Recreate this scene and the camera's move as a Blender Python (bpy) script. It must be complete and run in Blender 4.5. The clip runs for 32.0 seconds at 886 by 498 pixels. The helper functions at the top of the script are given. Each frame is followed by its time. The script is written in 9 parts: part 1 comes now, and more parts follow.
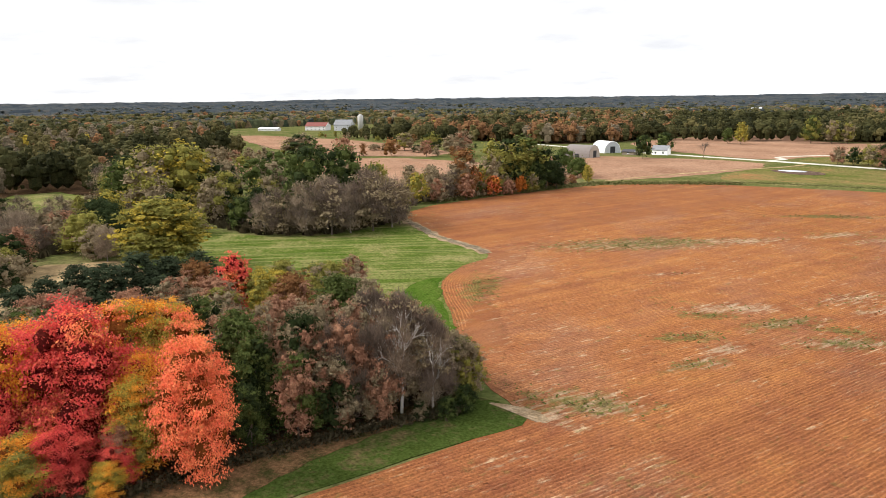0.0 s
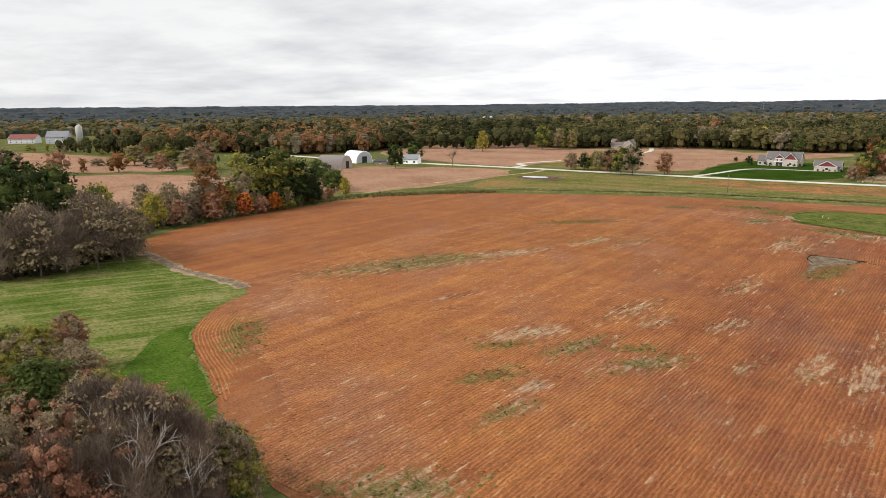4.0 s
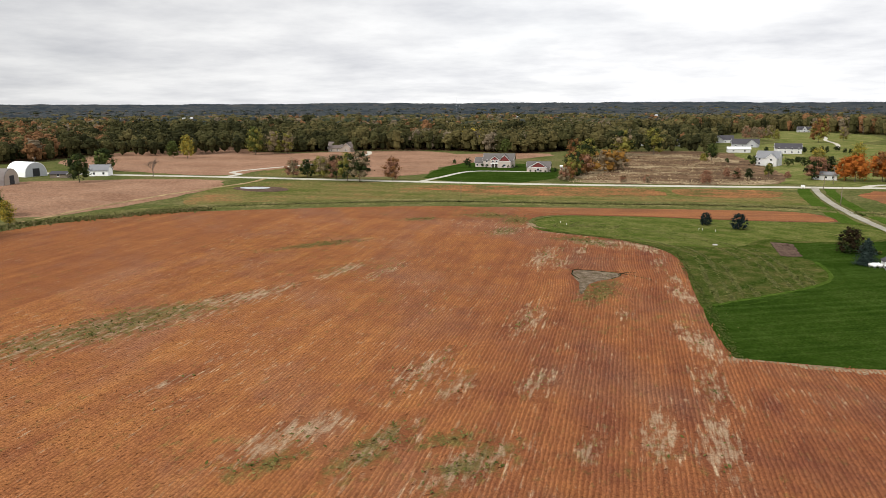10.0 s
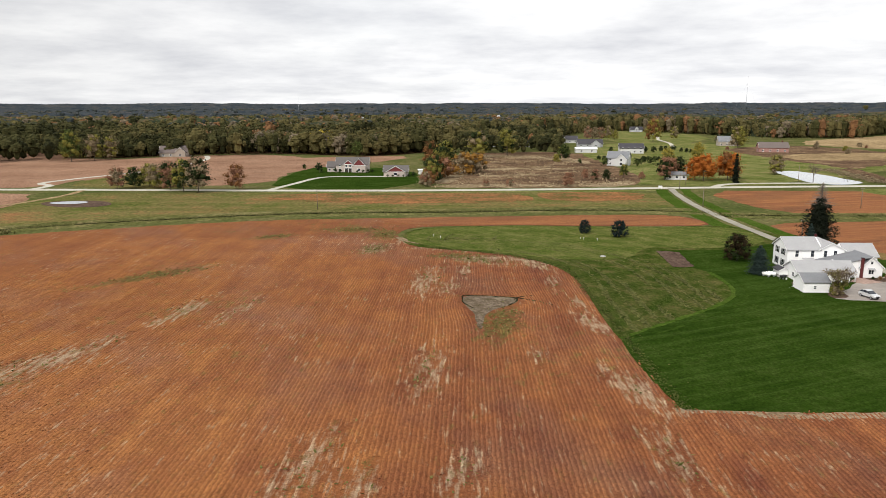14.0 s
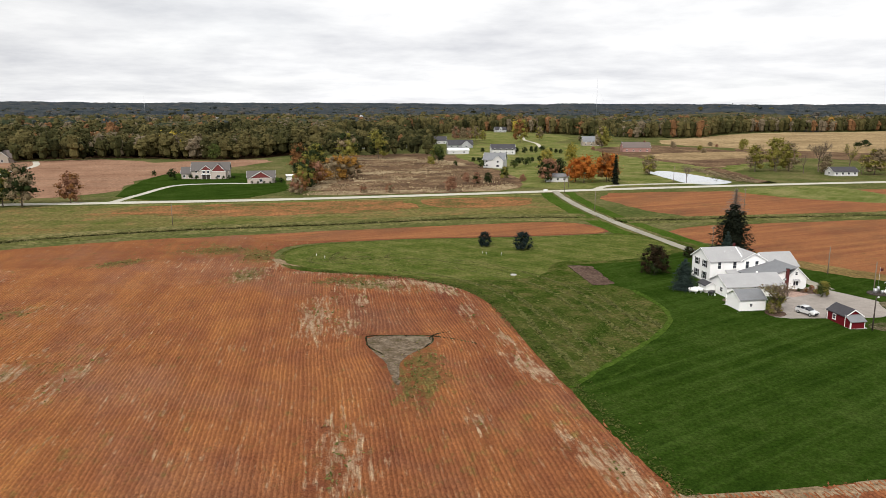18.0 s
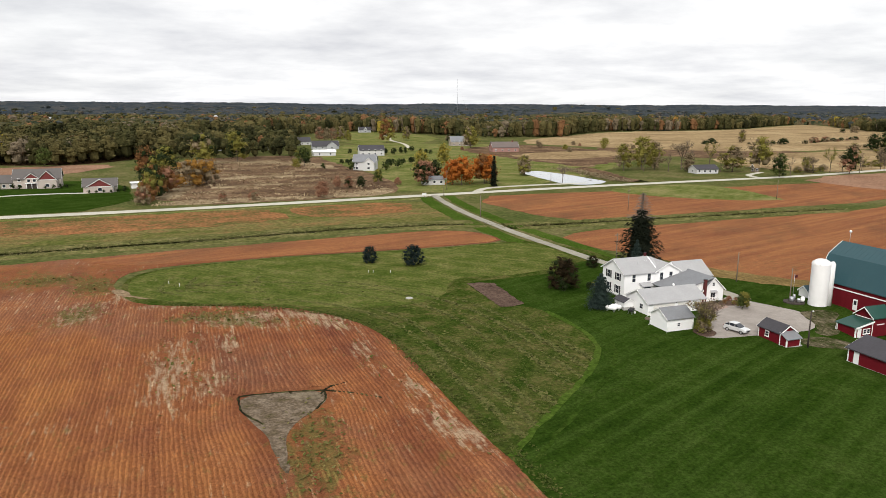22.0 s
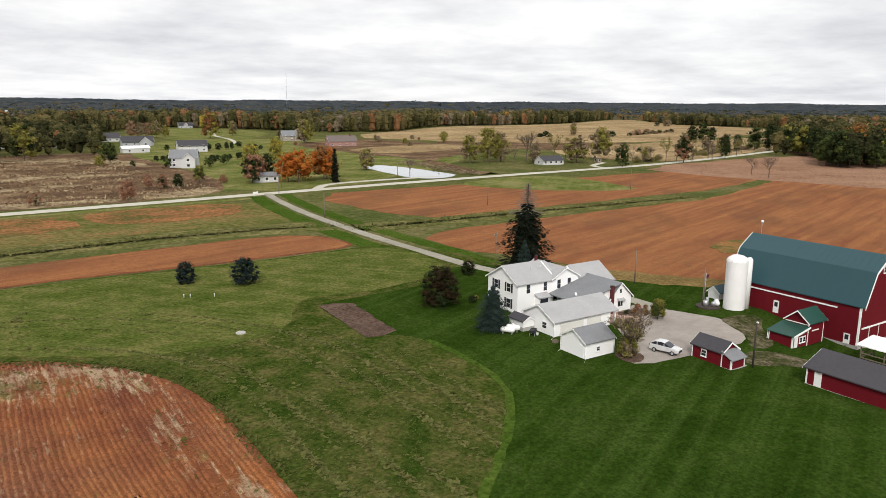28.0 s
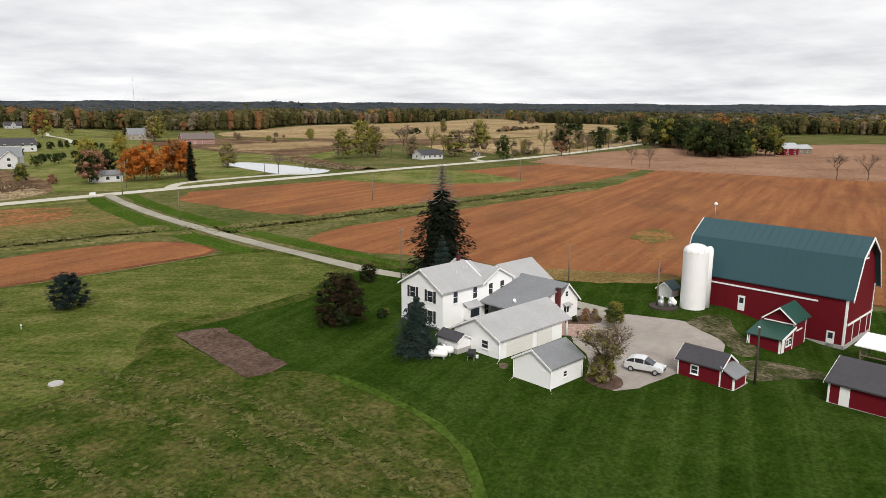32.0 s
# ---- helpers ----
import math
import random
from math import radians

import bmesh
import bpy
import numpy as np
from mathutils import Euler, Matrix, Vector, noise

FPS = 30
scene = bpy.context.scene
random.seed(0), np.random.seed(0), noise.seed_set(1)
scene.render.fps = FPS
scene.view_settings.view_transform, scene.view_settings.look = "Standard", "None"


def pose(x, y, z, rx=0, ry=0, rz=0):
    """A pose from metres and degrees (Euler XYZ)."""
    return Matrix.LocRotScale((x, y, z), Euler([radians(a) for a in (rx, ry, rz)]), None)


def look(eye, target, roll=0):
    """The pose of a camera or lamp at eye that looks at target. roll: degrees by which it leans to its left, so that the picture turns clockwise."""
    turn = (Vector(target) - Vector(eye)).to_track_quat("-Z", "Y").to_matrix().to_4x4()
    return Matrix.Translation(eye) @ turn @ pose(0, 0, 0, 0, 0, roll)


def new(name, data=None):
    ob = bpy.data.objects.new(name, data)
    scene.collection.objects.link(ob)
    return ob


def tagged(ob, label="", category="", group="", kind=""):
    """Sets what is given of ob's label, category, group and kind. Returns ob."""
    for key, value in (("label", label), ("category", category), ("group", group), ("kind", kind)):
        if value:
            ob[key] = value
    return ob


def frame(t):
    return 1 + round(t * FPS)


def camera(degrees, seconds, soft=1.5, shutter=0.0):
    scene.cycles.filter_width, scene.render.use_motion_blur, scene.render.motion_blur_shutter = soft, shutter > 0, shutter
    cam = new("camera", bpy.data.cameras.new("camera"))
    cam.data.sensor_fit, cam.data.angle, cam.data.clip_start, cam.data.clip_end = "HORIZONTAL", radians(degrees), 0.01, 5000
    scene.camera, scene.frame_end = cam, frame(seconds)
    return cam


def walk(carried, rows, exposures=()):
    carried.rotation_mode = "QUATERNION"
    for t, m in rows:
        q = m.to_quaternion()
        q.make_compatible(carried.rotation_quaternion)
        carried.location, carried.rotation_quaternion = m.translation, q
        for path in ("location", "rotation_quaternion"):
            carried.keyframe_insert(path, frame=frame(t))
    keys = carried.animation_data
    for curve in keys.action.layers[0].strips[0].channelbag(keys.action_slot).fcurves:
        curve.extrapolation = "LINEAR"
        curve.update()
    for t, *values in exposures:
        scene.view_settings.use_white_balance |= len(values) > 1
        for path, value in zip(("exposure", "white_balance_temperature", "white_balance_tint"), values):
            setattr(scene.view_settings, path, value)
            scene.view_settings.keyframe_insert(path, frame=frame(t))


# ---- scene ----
cam = camera(63.6, 32.0, 0.5)
PATH = [
    (0, (43.55, -66.05, 39.73), (-32.78, -4.74, 19.36), -0.77),
    (0.5, (41.20, -64.44, 39.65), (-32.55, 0.00, 19.46), -0.82),
    (1, (38.86, -62.82, 39.58), (-31.96, 4.86, 19.47), -0.85),
    (1.5, (36.55, -61.16, 39.53), (-31.17, 9.67, 19.60), -0.85),
    (2, (34.30, -59.46, 39.51), (-30.16, 14.38, 19.68), -0.82),
    (2.5, (32.12, -57.72, 39.51), (-28.97, 18.95, 19.78), -0.76),
    (3, (30.01, -55.94, 39.55), (-27.69, 23.33, 19.90), -0.68),
    (3.5, (27.97, -54.16, 39.60), (-26.24, 27.56, 20.00), -0.62),
    (5.5, (21.16, -46.67, 40.17), (-19.74, 42.47, 20.63), -0.54),
    (6, (19.23, -44.25, 40.25), (-18.98, 46.07, 20.74), -0.48),
    (6.5, (17.32, -41.74, 40.32), (-18.09, 49.71, 20.80), -0.42),
    (7, (15.46, -39.14, 40.37), (-17.02, 53.40, 20.83), -0.40),
    (7.5, (13.66, -36.43, 40.43), (-15.74, 57.11, 20.81), -0.37),
    (8, (11.96, -33.59, 40.48), (-14.29, 60.87, 20.78), -0.35),
    (8.5, (10.35, -30.61, 40.54), (-12.71, 64.67, 20.78), -0.31),
    (9, (8.84, -27.50, 40.59), (-11.19, 68.46, 20.83), -0.29),
    (9.5, (7.42, -24.27, 40.64), (-9.52, 72.26, 20.81), -0.23),
    (10, (6.12, -20.97, 40.68), (-7.60, 76.09, 20.90), -0.22),
    (10.5, (4.92, -17.58, 40.70), (-5.38, 79.91, 20.96), -0.20),
    (11, (3.80, -14.12, 40.71), (-2.70, 83.71, 21.02), -0.22),
    (11.5, (2.76, -10.60, 40.71), (-0.95, 87.37, 21.04), -0.22),
    (12, (1.78, -7.06, 40.70), (-0.26, 90.97, 21.05), -0.21),
    (12.5, (0.87, -3.52, 40.68), (-0.04, 94.52, 21.04), -0.17),
    (13, (0.00, 0.00, 40.67), (-0.00, 98.04, 20.99), -0.13),
    (13.5, (-0.85, 3.49, 40.66), (2.44, 101.47, 20.92), -0.09),
    (14, (-1.68, 6.96, 40.65), (5.79, 104.71, 20.90), -0.08),
    (14.5, (-2.47, 10.44, 40.64), (8.36, 107.87, 20.91), -0.08),
    (16.5, (-4.74, 24.70, 40.62), (14.68, 120.78, 20.82), 0.06),
    (17, (-4.98, 28.29, 40.59), (16.39, 123.96, 20.83), 0.13),
    (17.5, (-5.16, 31.85, 40.55), (18.50, 126.99, 20.80), 0.16),
    (18, (-5.27, 35.40, 40.50), (20.89, 129.88, 20.77), 0.15),
    (18.5, (-5.28, 38.90, 40.46), (23.32, 132.68, 20.74), 0.17),
    (19, (-5.17, 42.33, 40.41), (25.95, 135.30, 20.70), 0.21),
    (19.5, (-4.92, 45.64, 40.36), (28.65, 137.75, 20.64), 0.25),
    (20, (-4.56, 48.83, 40.29), (31.25, 140.09, 20.55), 0.27),
    (20.5, (-4.07, 51.89, 40.21), (34.02, 142.22, 20.50), 0.27),
    (21, (-3.50, 54.82, 40.12), (37.03, 144.09, 20.44), 0.28),
    (21.5, (-2.86, 57.65, 40.00), (39.35, 146.14, 20.32), 0.29),
    (22, (-2.17, 60.39, 39.85), (41.57, 148.15, 20.19), 0.29),
    (22.5, (-1.40, 63.07, 39.68), (44.14, 149.91, 20.05), 0.26),
    (23, (-0.55, 65.68, 39.47), (46.70, 151.58, 19.73), 0.23),
    (23.5, (0.41, 68.27, 39.24), (49.39, 153.19, 19.52), 0.27),
    (24, (1.46, 70.83, 38.97), (52.20, 154.72, 19.25), 0.26),
    (24.5, (2.58, 73.40, 38.67), (54.95, 156.29, 18.97), 0.27),
    (25, (3.77, 75.99, 38.35), (57.53, 157.98, 18.68), 0.30),
    (25.5, (5.02, 78.59, 38.00), (60.11, 159.69, 18.28), 0.33),
    (27.5, (11.06, 89.43, 35.75), (72.20, 166.03, 15.90), 0.45),
    (28, (12.66, 92.31, 35.09), (75.34, 167.64, 15.21), 0.42),
    (28.5, (14.28, 95.23, 34.41), (78.61, 169.17, 14.52), 0.42),
    (29, (15.95, 98.20, 33.70), (81.93, 170.68, 13.85), 0.40),
    (29.5, (17.67, 101.21, 32.97), (85.45, 172.02, 13.14), 0.37),
    (30, (19.46, 104.25, 32.23), (88.98, 173.36, 12.47), 0.31),
    (30.5, (21.31, 107.31, 31.48), (92.47, 174.75, 11.76), 0.27),
    (31, (23.22, 110.36, 30.72), (95.79, 176.29, 11.05), 0.25),
    (31.5, (25.16, 113.43, 29.97), (99.18, 177.76, 10.37), 0.28),
    (32, (27.14, 116.50, 29.21), (102.89, 178.79, 9.66), 0.33),
]
walk(cam, [(t, look(eye, target, roll)) for t, eye, target, roll in PATH],
     [(0, 0.72), (1.5, 0.60), (3, 0.42), (6, 0.20), (9, 0.14), (13, 0.10), (20, 0.07), (25, 0.03), (32, -0.02)])

# world: a bright overcast sky, thin cloud sheets over the blue
SUN_EL, SUN_ROT = radians(40), radians(222)
world = bpy.data.worlds.new("sky")
scene.world = world
world.use_nodes = True
wn, wl = world.node_tree.nodes, world.node_tree.links
wn.clear()
w_out, w_bg, w_bg2, w_mix = (wn.new(k) for k in ("ShaderNodeOutputWorld", "ShaderNodeBackground", "ShaderNodeBackground", "ShaderNodeMixShader"))
w_sky = wn.new("ShaderNodeTexSky")
w_sky.sky_type, w_sky.sun_disc, w_sky.sun_elevation, w_sky.sun_rotation = "NISHITA", False, SUN_EL, SUN_ROT
wl.new(w_sky.outputs[0], w_bg.inputs[0])
w_bg.inputs[1].default_value = 0.10
w_tc, w_sep, w_max, w_div = (wn.new(k) for k in ("ShaderNodeTexCoord", "ShaderNodeSeparateXYZ", "ShaderNodeMath", "ShaderNodeVectorMath"))
wl.new(w_tc.outputs["Generated"], w_sep.inputs[0])
w_max.operation, w_max.inputs[1].default_value = "MAXIMUM", -0.02
wl.new(w_sep.outputs[2], w_max.inputs[0])
w_add = wn.new("ShaderNodeMath")
w_add.operation, w_add.inputs[1].default_value = "ADD", 0.13
wl.new(w_max.outputs[0], w_add.inputs[0])
w_div.operation = "DIVIDE"
w_cmb = wn.new("ShaderNodeCombineXYZ")
for k in range(3):
    wl.new(w_add.outputs[0], w_cmb.inputs[k])
wl.new(w_tc.outputs["Generated"], w_div.inputs[0])
wl.new(w_cmb.outputs[0], w_div.inputs[1])
w_map = wn.new("ShaderNodeMapping")
w_map.inputs["Location"].default_value = (2.3, 4.1, 0.0)
wl.new(w_div.outputs[0], w_map.inputs[0])
w_n1, w_n2, w_r1, w_r2 = (wn.new(k) for k in ("ShaderNodeTexNoise", "ShaderNodeTexNoise", "ShaderNodeValToRGB", "ShaderNodeValToRGB"))
w_n1.inputs["Scale"].default_value, w_n1.inputs["Detail"].default_value, w_n1.inputs["Roughness"].default_value = 1.0, 8.0, 0.58
w_n2.inputs["Scale"].default_value, w_n2.inputs["Detail"].default_value = 0.35, 5.0
for k in (w_n1, w_n2):
    wl.new(w_map.outputs[0], k.inputs["Vector"])
w_r1.color_ramp.elements[0].position, w_r1.color_ramp.elements[0].color = 0.28, (0.66, 0.67, 0.705, 1)
w_r1.color_ramp.elements[1].position, w_r1.color_ramp.elements[1].color = 0.63, (1.0, 1.0, 1.0, 1)
wl.new(w_n1.outputs[0], w_r1.inputs[0])
wl.new(w_r1.outputs[0], w_bg2.inputs[0])
# thicker cloud towards the west
w_west = wn.new("ShaderNodeMapRange")
w_west.interpolation_type = "SMOOTHSTEP"
for k, v in enumerate((-0.85, 0.10, 0.74, 1.04)):
    w_west.inputs[k + 1].default_value = v
wl.new(w_sep.outputs[0], w_west.inputs[0])
wl.new(w_west.outputs[0], w_bg2.inputs[1])
w_r2.color_ramp.elements[0].position, w_r2.color_ramp.elements[0].color = 0.25, (0.90, 0.90, 0.90, 1)
w_r2.color_ramp.elements[1].position, w_r2.color_ramp.elements[1].color = 0.5, (1, 1, 1, 1)
wl.new(w_n2.outputs[0], w_r2.inputs[0])
wl.new(w_r2.outputs[0], w_mix.inputs[0])
wl.new(w_bg.outputs[0], w_mix.inputs[1])
wl.new(w_bg2.outputs[0], w_mix.inputs[2])
wl.new(w_mix.outputs[0], w_out.inputs[0])

sun_data = bpy.data.lights.new("sun", "SUN")
sun_data.energy, sun_data.angle, sun_data.color = 2.7, radians(18), (1.0, 0.95, 0.88)
sun = new("sun", sun_data)
# direction from which the veiled sun shines
sun.matrix_world = look((0, 0, 0), (-math.sin(SUN_ROT) * math.cos(SUN_EL), -math.cos(SUN_ROT) * math.cos(SUN_EL), -math.sin(SUN_EL)))
scene.view_settings.exposure = 0.0


# ---- materials ----
def rgba(c):
    return (c[0], c[1], c[2], 1.0)


class Graph:
    """A small helper to wire node materials."""

    def __init__(self, name):
        self.m = bpy.data.materials.new(name)
        self.m.use_nodes = True
        self.n, self.l = self.m.node_tree.nodes, self.m.node_tree.links
        self.bsdf = self.n["Principled BSDF"]
        self.pos = self.n.new("ShaderNodeNewGeometry")

    def link(self, a, b):
        self.l.new(a, b)

    def vec(self, scale=(1, 1, 1), rot=0.0):
        k = self.n.new("ShaderNodeMapping")
        k.vector_type = "TEXTURE"
        k.inputs["Scale"].default_value = [1 / max(c, 1e-5) for c in scale]
        k.inputs["Rotation"].default_value = (0, 0, rot)
        self.link(self.pos.outputs["Position"], k.inputs[0])
        return k.outputs[0]

    def noise(self, scale, detail=4.0, rough=0.55, vec=None, distortion=0.0):
        k = self.n.new("ShaderNodeTexNoise")
        k.inputs["Scale"].default_value, k.inputs["Detail"].default_value = scale, detail
        k.inputs["Roughness"].default_value, k.inputs["Distortion"].default_value = rough, distortion
        self.link(vec if vec is not None else self.pos.outputs["Position"], k.inputs["Vector"])
        return k.outputs[0]

    def ramp(self, fac, stops):
        k = self.n.new("ShaderNodeValToRGB")
        e = k.color_ramp.elements
        while len(e) < len(stops):
            e.new(0.5)
        for el, (p, c) in zip(e, stops):
            el.position = p
            el.color = rgba(c) if not isinstance(c, (int, float)) else (c, c, c, 1)
        self.link(fac, k.inputs[0])
        return k.outputs[0]

    def mix(self, fac, a, b, kind="MIX"):
        k = self.n.new("ShaderNodeMix")
        k.data_type, k.blend_type = "RGBA", kind
        for s, v in ((k.inputs["Factor"], fac), (k.inputs[6], a), (k.inputs[7], b)):
            if isinstance(v, (int, float)):
                s.default_value = v
            elif isinstance(v, tuple):
                s.default_value = rgba(v)
            else:
                self.link(v, s)
        return k.outputs[2]

    def math(self, op, a, b=0.0, clamp=False):
        k = self.n.new("ShaderNodeMath")
        k.operation, k.use_clamp = op, clamp
        for s, v in zip(k.inputs, (a, b)):
            if isinstance(v, (int, float)):
                s.default_value = v
            else:
                self.link(v, s)
        return k.outputs[0]

    def done(self, color, rough=0.9, bump=None, strength=0.3, dist=0.05, metal=0.0, spec=0.3):
        b = self.bsdf
        if isinstance(color, tuple):
            b.inputs["Base Color"].default_value = rgba(color)
        else:
            self.link(color, b.inputs["Base Color"])
        if isinstance(rough, (int, float)):
            b.inputs["Roughness"].default_value = rough
        else:
            self.link(rough, b.inputs["Roughness"])
        b.inputs["Metallic"].default_value = metal
        b.inputs["Specular IOR Level"].default_value = spec
        if bump is not None:
            k = self.n.new("ShaderNodeBump")
            k.inputs["Strength"].default_value, k.inputs["Distance"].default_value = strength, dist
            self.link(bump, k.inputs["Height"])
            self.link(k.outputs[0], b.inputs["Normal"])
        return self.m


def plain(name, col, rough=0.7, var=0.12, scale=3.0, bump=0.15, metal=0.0, spec=0.3, dist=0.01):
    """A painted or raw surface with stains at two sizes."""
    g = Graph(name)
    a = g.noise(scale, 5.0)
    b = g.noise(scale * 0.13, 3.0)
    lo = tuple(c * (1 - var) for c in col)
    hi = tuple(min(1.0, c * (1 + var * 0.6)) for c in col)
    c = g.mix(g.math("MULTIPLY", g.math("ADD", a, b), 0.5), lo, hi)
    return g.done(c, rough, a, bump, dist, metal, spec)


def soil(name, cols, patch=0.03, fine=1.6, rough=0.95, bump=0.5, dist=0.15, streak=None, spec=0.0, at=(0.36, 0.50, 0.64), grain=(0.47, 1.45)):
    """Open ground: patches of the first colours, fine mottle between the last two."""
    g = Graph(name)
    big = g.noise(patch, 6.0, 0.6)
    mid = g.noise(patch * 7, 5.0, 0.65)
    small = g.noise(fine, 6.0, 0.7)
    base = g.ramp(g.math("ADD", g.math("MULTIPLY", big, 0.6), g.math("MULTIPLY", mid, 0.4)), [(p, c) for p, c in zip(at, cols)])
    if streak:
        ang, sx, amount, tone = streak
        st = g.noise(1.0, 3.0, 0.6, g.vec((sx, sx * 0.02, 0.0), ang))
        base = g.mix(g.math("MULTIPLY", g.ramp(st, [(0.45, 0.0), (0.68, 1.0)]), amount), base, tone)
    dark = g.mix(1.0, base, (grain[0],) * 3, "MULTIPLY")
    lite = g.mix(1.0, base, (grain[1],) * 3, "MULTIPLY")
    c = g.mix(g.ramp(small, [(0.3, 0.0), (0.7, 1.0)]), dark, lite)
    return g.done(c, rough, small, bump, dist, 0.0, spec)


def crop(name, rowdir, west, east, pale, weed, mauve, plants=False, sown=True):
    """Ripe soya in rows, drifting from the west tones to the east tones, with bleached dashes and weedy patches where the soil is thin."""
    g = Graph(name)
    sep = g.n.new("ShaderNodeSeparateXYZ")
    g.link(g.pos.outputs["Position"], sep.inputs[0])
    big = g.noise(0.016, 5.0, 0.6)
    lie = g.math("ADD", g.math("MULTIPLY", sep.outputs[0], 0.0085), g.math("MULTIPLY", g.math("SUBTRACT", big, 0.5), 2.2))
    lie = g.ramp(g.math("ADD", lie, 0.45), [(0.15, 0.0), (0.85, 1.0)])
    drift = g.noise(1.0, 5.0, 0.62, g.vec((0.16, 0.02, 0.0) if sown else (0.30, 0.016, 0.0), rowdir))
    drift2 = g.noise(0.11 if sown else 0.5, 6.0, 0.7)
    tone = g.math("ADD", g.math("MULTIPLY", drift, 0.45 if sown else 0.68), g.math("MULTIPLY", drift2, 0.55 if sown else 0.32))
    a = g.ramp(tone, [(0.35, west[0]), (0.50, tuple((p + q) / 2 for p, q in zip(*west))), (0.66, west[1])])
    b = g.ramp(tone, [(0.38, east[0]), (0.50, tuple((p + q) / 2 for p, q in zip(*east))), (0.62, east[1])])
    base = g.mix(lie, a, b)
    soft = g.noise(1.0, 5.0, 0.6, g.vec((0.045, 0.022, 0.0), rowdir + 0.5))
    base = g.mix(g.ramp(soft, [(0.49, 0.0), (0.70, 0.50)]), base, g.mix(lie, mauve, tuple(0.62 * k for k in mauve)))
    share = []
    for kind in ("bare", "weedy"):
        k = g.n.new("ShaderNodeAttribute")
        k.attribute_name = kind
        share.append(k.outputs["Fac"])
    where = g.ramp(g.noise(0.03, 5.0, 0.65), [(0.45, 0.0), (0.7, 0.30)])
    dash = g.math("ADD", g.math("MULTIPLY", g.noise(1.0, 6.0, 0.72, g.vec((1.3, 0.16, 0.0), rowdir)), 0.72), g.math("MULTIPLY", g.noise(0.7, 6.0, 0.75), 0.28))
    pf = g.math("ADD", dash, g.math("ADD", g.math("MULTIPLY", share[0], 0.158), g.math("MULTIPLY", where, 0.22)))
    base = g.mix(g.ramp(pf, [(0.58, 0.0), (0.70, 0.9)]), base, pale)
    clot = g.math("ADD", g.noise(0.55, 6.0, 0.7, g.vec((1, 0.6, 1), rowdir)), g.math("MULTIPLY", share[1], 0.25))
    clot = g.math("ADD", clot, g.math("MULTIPLY", g.ramp(g.noise(0.022, 5.0, 0.65, g.vec((1, 1, 1), 0.7)), [(0.52, 0.0), (0.72, 1.0)]), 0.14))
    base = g.mix(g.ramp(clot, [(0.59, 0.0), (0.76, 0.80)]), base, weed)
    small = g.noise(3.4, 6.0, 0.75)
    # runs of rows that ripened together
    runs = g.ramp(g.noise(1.0, 3.0, 0.6, g.vec((0.42, 0.012, 0.0), rowdir)), [(0.38, 0.0), (0.62, 1.0)])
    base = g.mix(runs, g.mix(1.0, base, (0.92, 0.90, 0.90) if sown else (0.98, 0.98, 0.98), "MULTIPLY"), g.mix(1.0, base, (1.05, 1.06, 1.05) if sown else (1.0, 1.0, 1.0), "MULTIPLY"))
    lo, hi = ((0.52, 0.52, 0.52), (1.56, 1.56, 1.50)) if plants else ((0.46, 0.43, 0.42), (1.10, 1.04, 1.02))
    c = g.mix(g.ramp(small, [(0.32, 0.0), (0.68, 1.0)]), g.mix(1.0, base, lo, "MULTIPLY"), g.mix(1.0, base, hi, "MULTIPLY"))
    return g.done(c, 0.95, small, 0.6, 0.12, 0.0, 0.05)


def leaf_mat(name, a, b, c, clear=0.25, speckle=0.38, low=0.70, high=1.40):
    """Foliage: each leaf takes its own tone, drifting through the crown."""
    g = Graph(name)
    r = g.ramp(g.math("ADD", g.math("MULTIPLY", g.pos.outputs["Random Per Island"], speckle), g.math("MULTIPLY", g.noise(0.45, 3.0), 1.05 - speckle)), [(0.2, a), (0.5, b), (0.85, c)])
    grain = g.noise(2.6, 5.0, 0.75)
    r = g.mix(g.ramp(grain, [(0.36, 0.0), (0.64, 1.0)]), g.mix(1.0, r, (low,) * 3, "MULTIPLY"), g.mix(1.0, r, (high,) * 3, "MULTIPLY"))
    m = g.done(r, 0.85, grain, 0.8, 0.25, spec=0.04)
    tr, mx = g.n.new("ShaderNodeBsdfTranslucent"), g.n.new("ShaderNodeMixShader")
    g.link(r, tr.inputs[0])
    mx.inputs[0].default_value = clear
    g.link(g.bsdf.outputs[0], mx.inputs[1])
    g.link(tr.outputs[0], mx.inputs[2])
    g.link(mx.outputs[0], g.n["Material Output"].inputs[0])
    return m


M_GROUND = soil("meadow_ground", ((0.060, 0.080, 0.022), (0.10, 0.105, 0.036), (0.165, 0.14, 0.065)), 0.03, 0.6)
SOYA_TONES = (((0.215, 0.080, 0.038), (0.340, 0.146, 0.050)), ((0.155, 0.053, 0.030), (0.285, 0.110, 0.045)), (0.44, 0.34, 0.225), (0.145, 0.128, 0.040), (0.235, 0.128, 0.094))
M_SOYA = crop("ripe_soya", -0.11, *SOYA_TONES)
M_SOYA_PLANT = crop("ripe_soya_plants", -0.11, *SOYA_TONES, plants=True)
M_SOYA_E = crop("ripe_soya_far", -1.4, ((0.250, 0.094, 0.044), (0.375, 0.166, 0.066)), ((0.235, 0.090, 0.042), (0.385, 0.176, 0.070)), (0.27, 0.18, 0.09), (0.15, 0.115, 0.045), (0.19, 0.105, 0.06), sown=False)
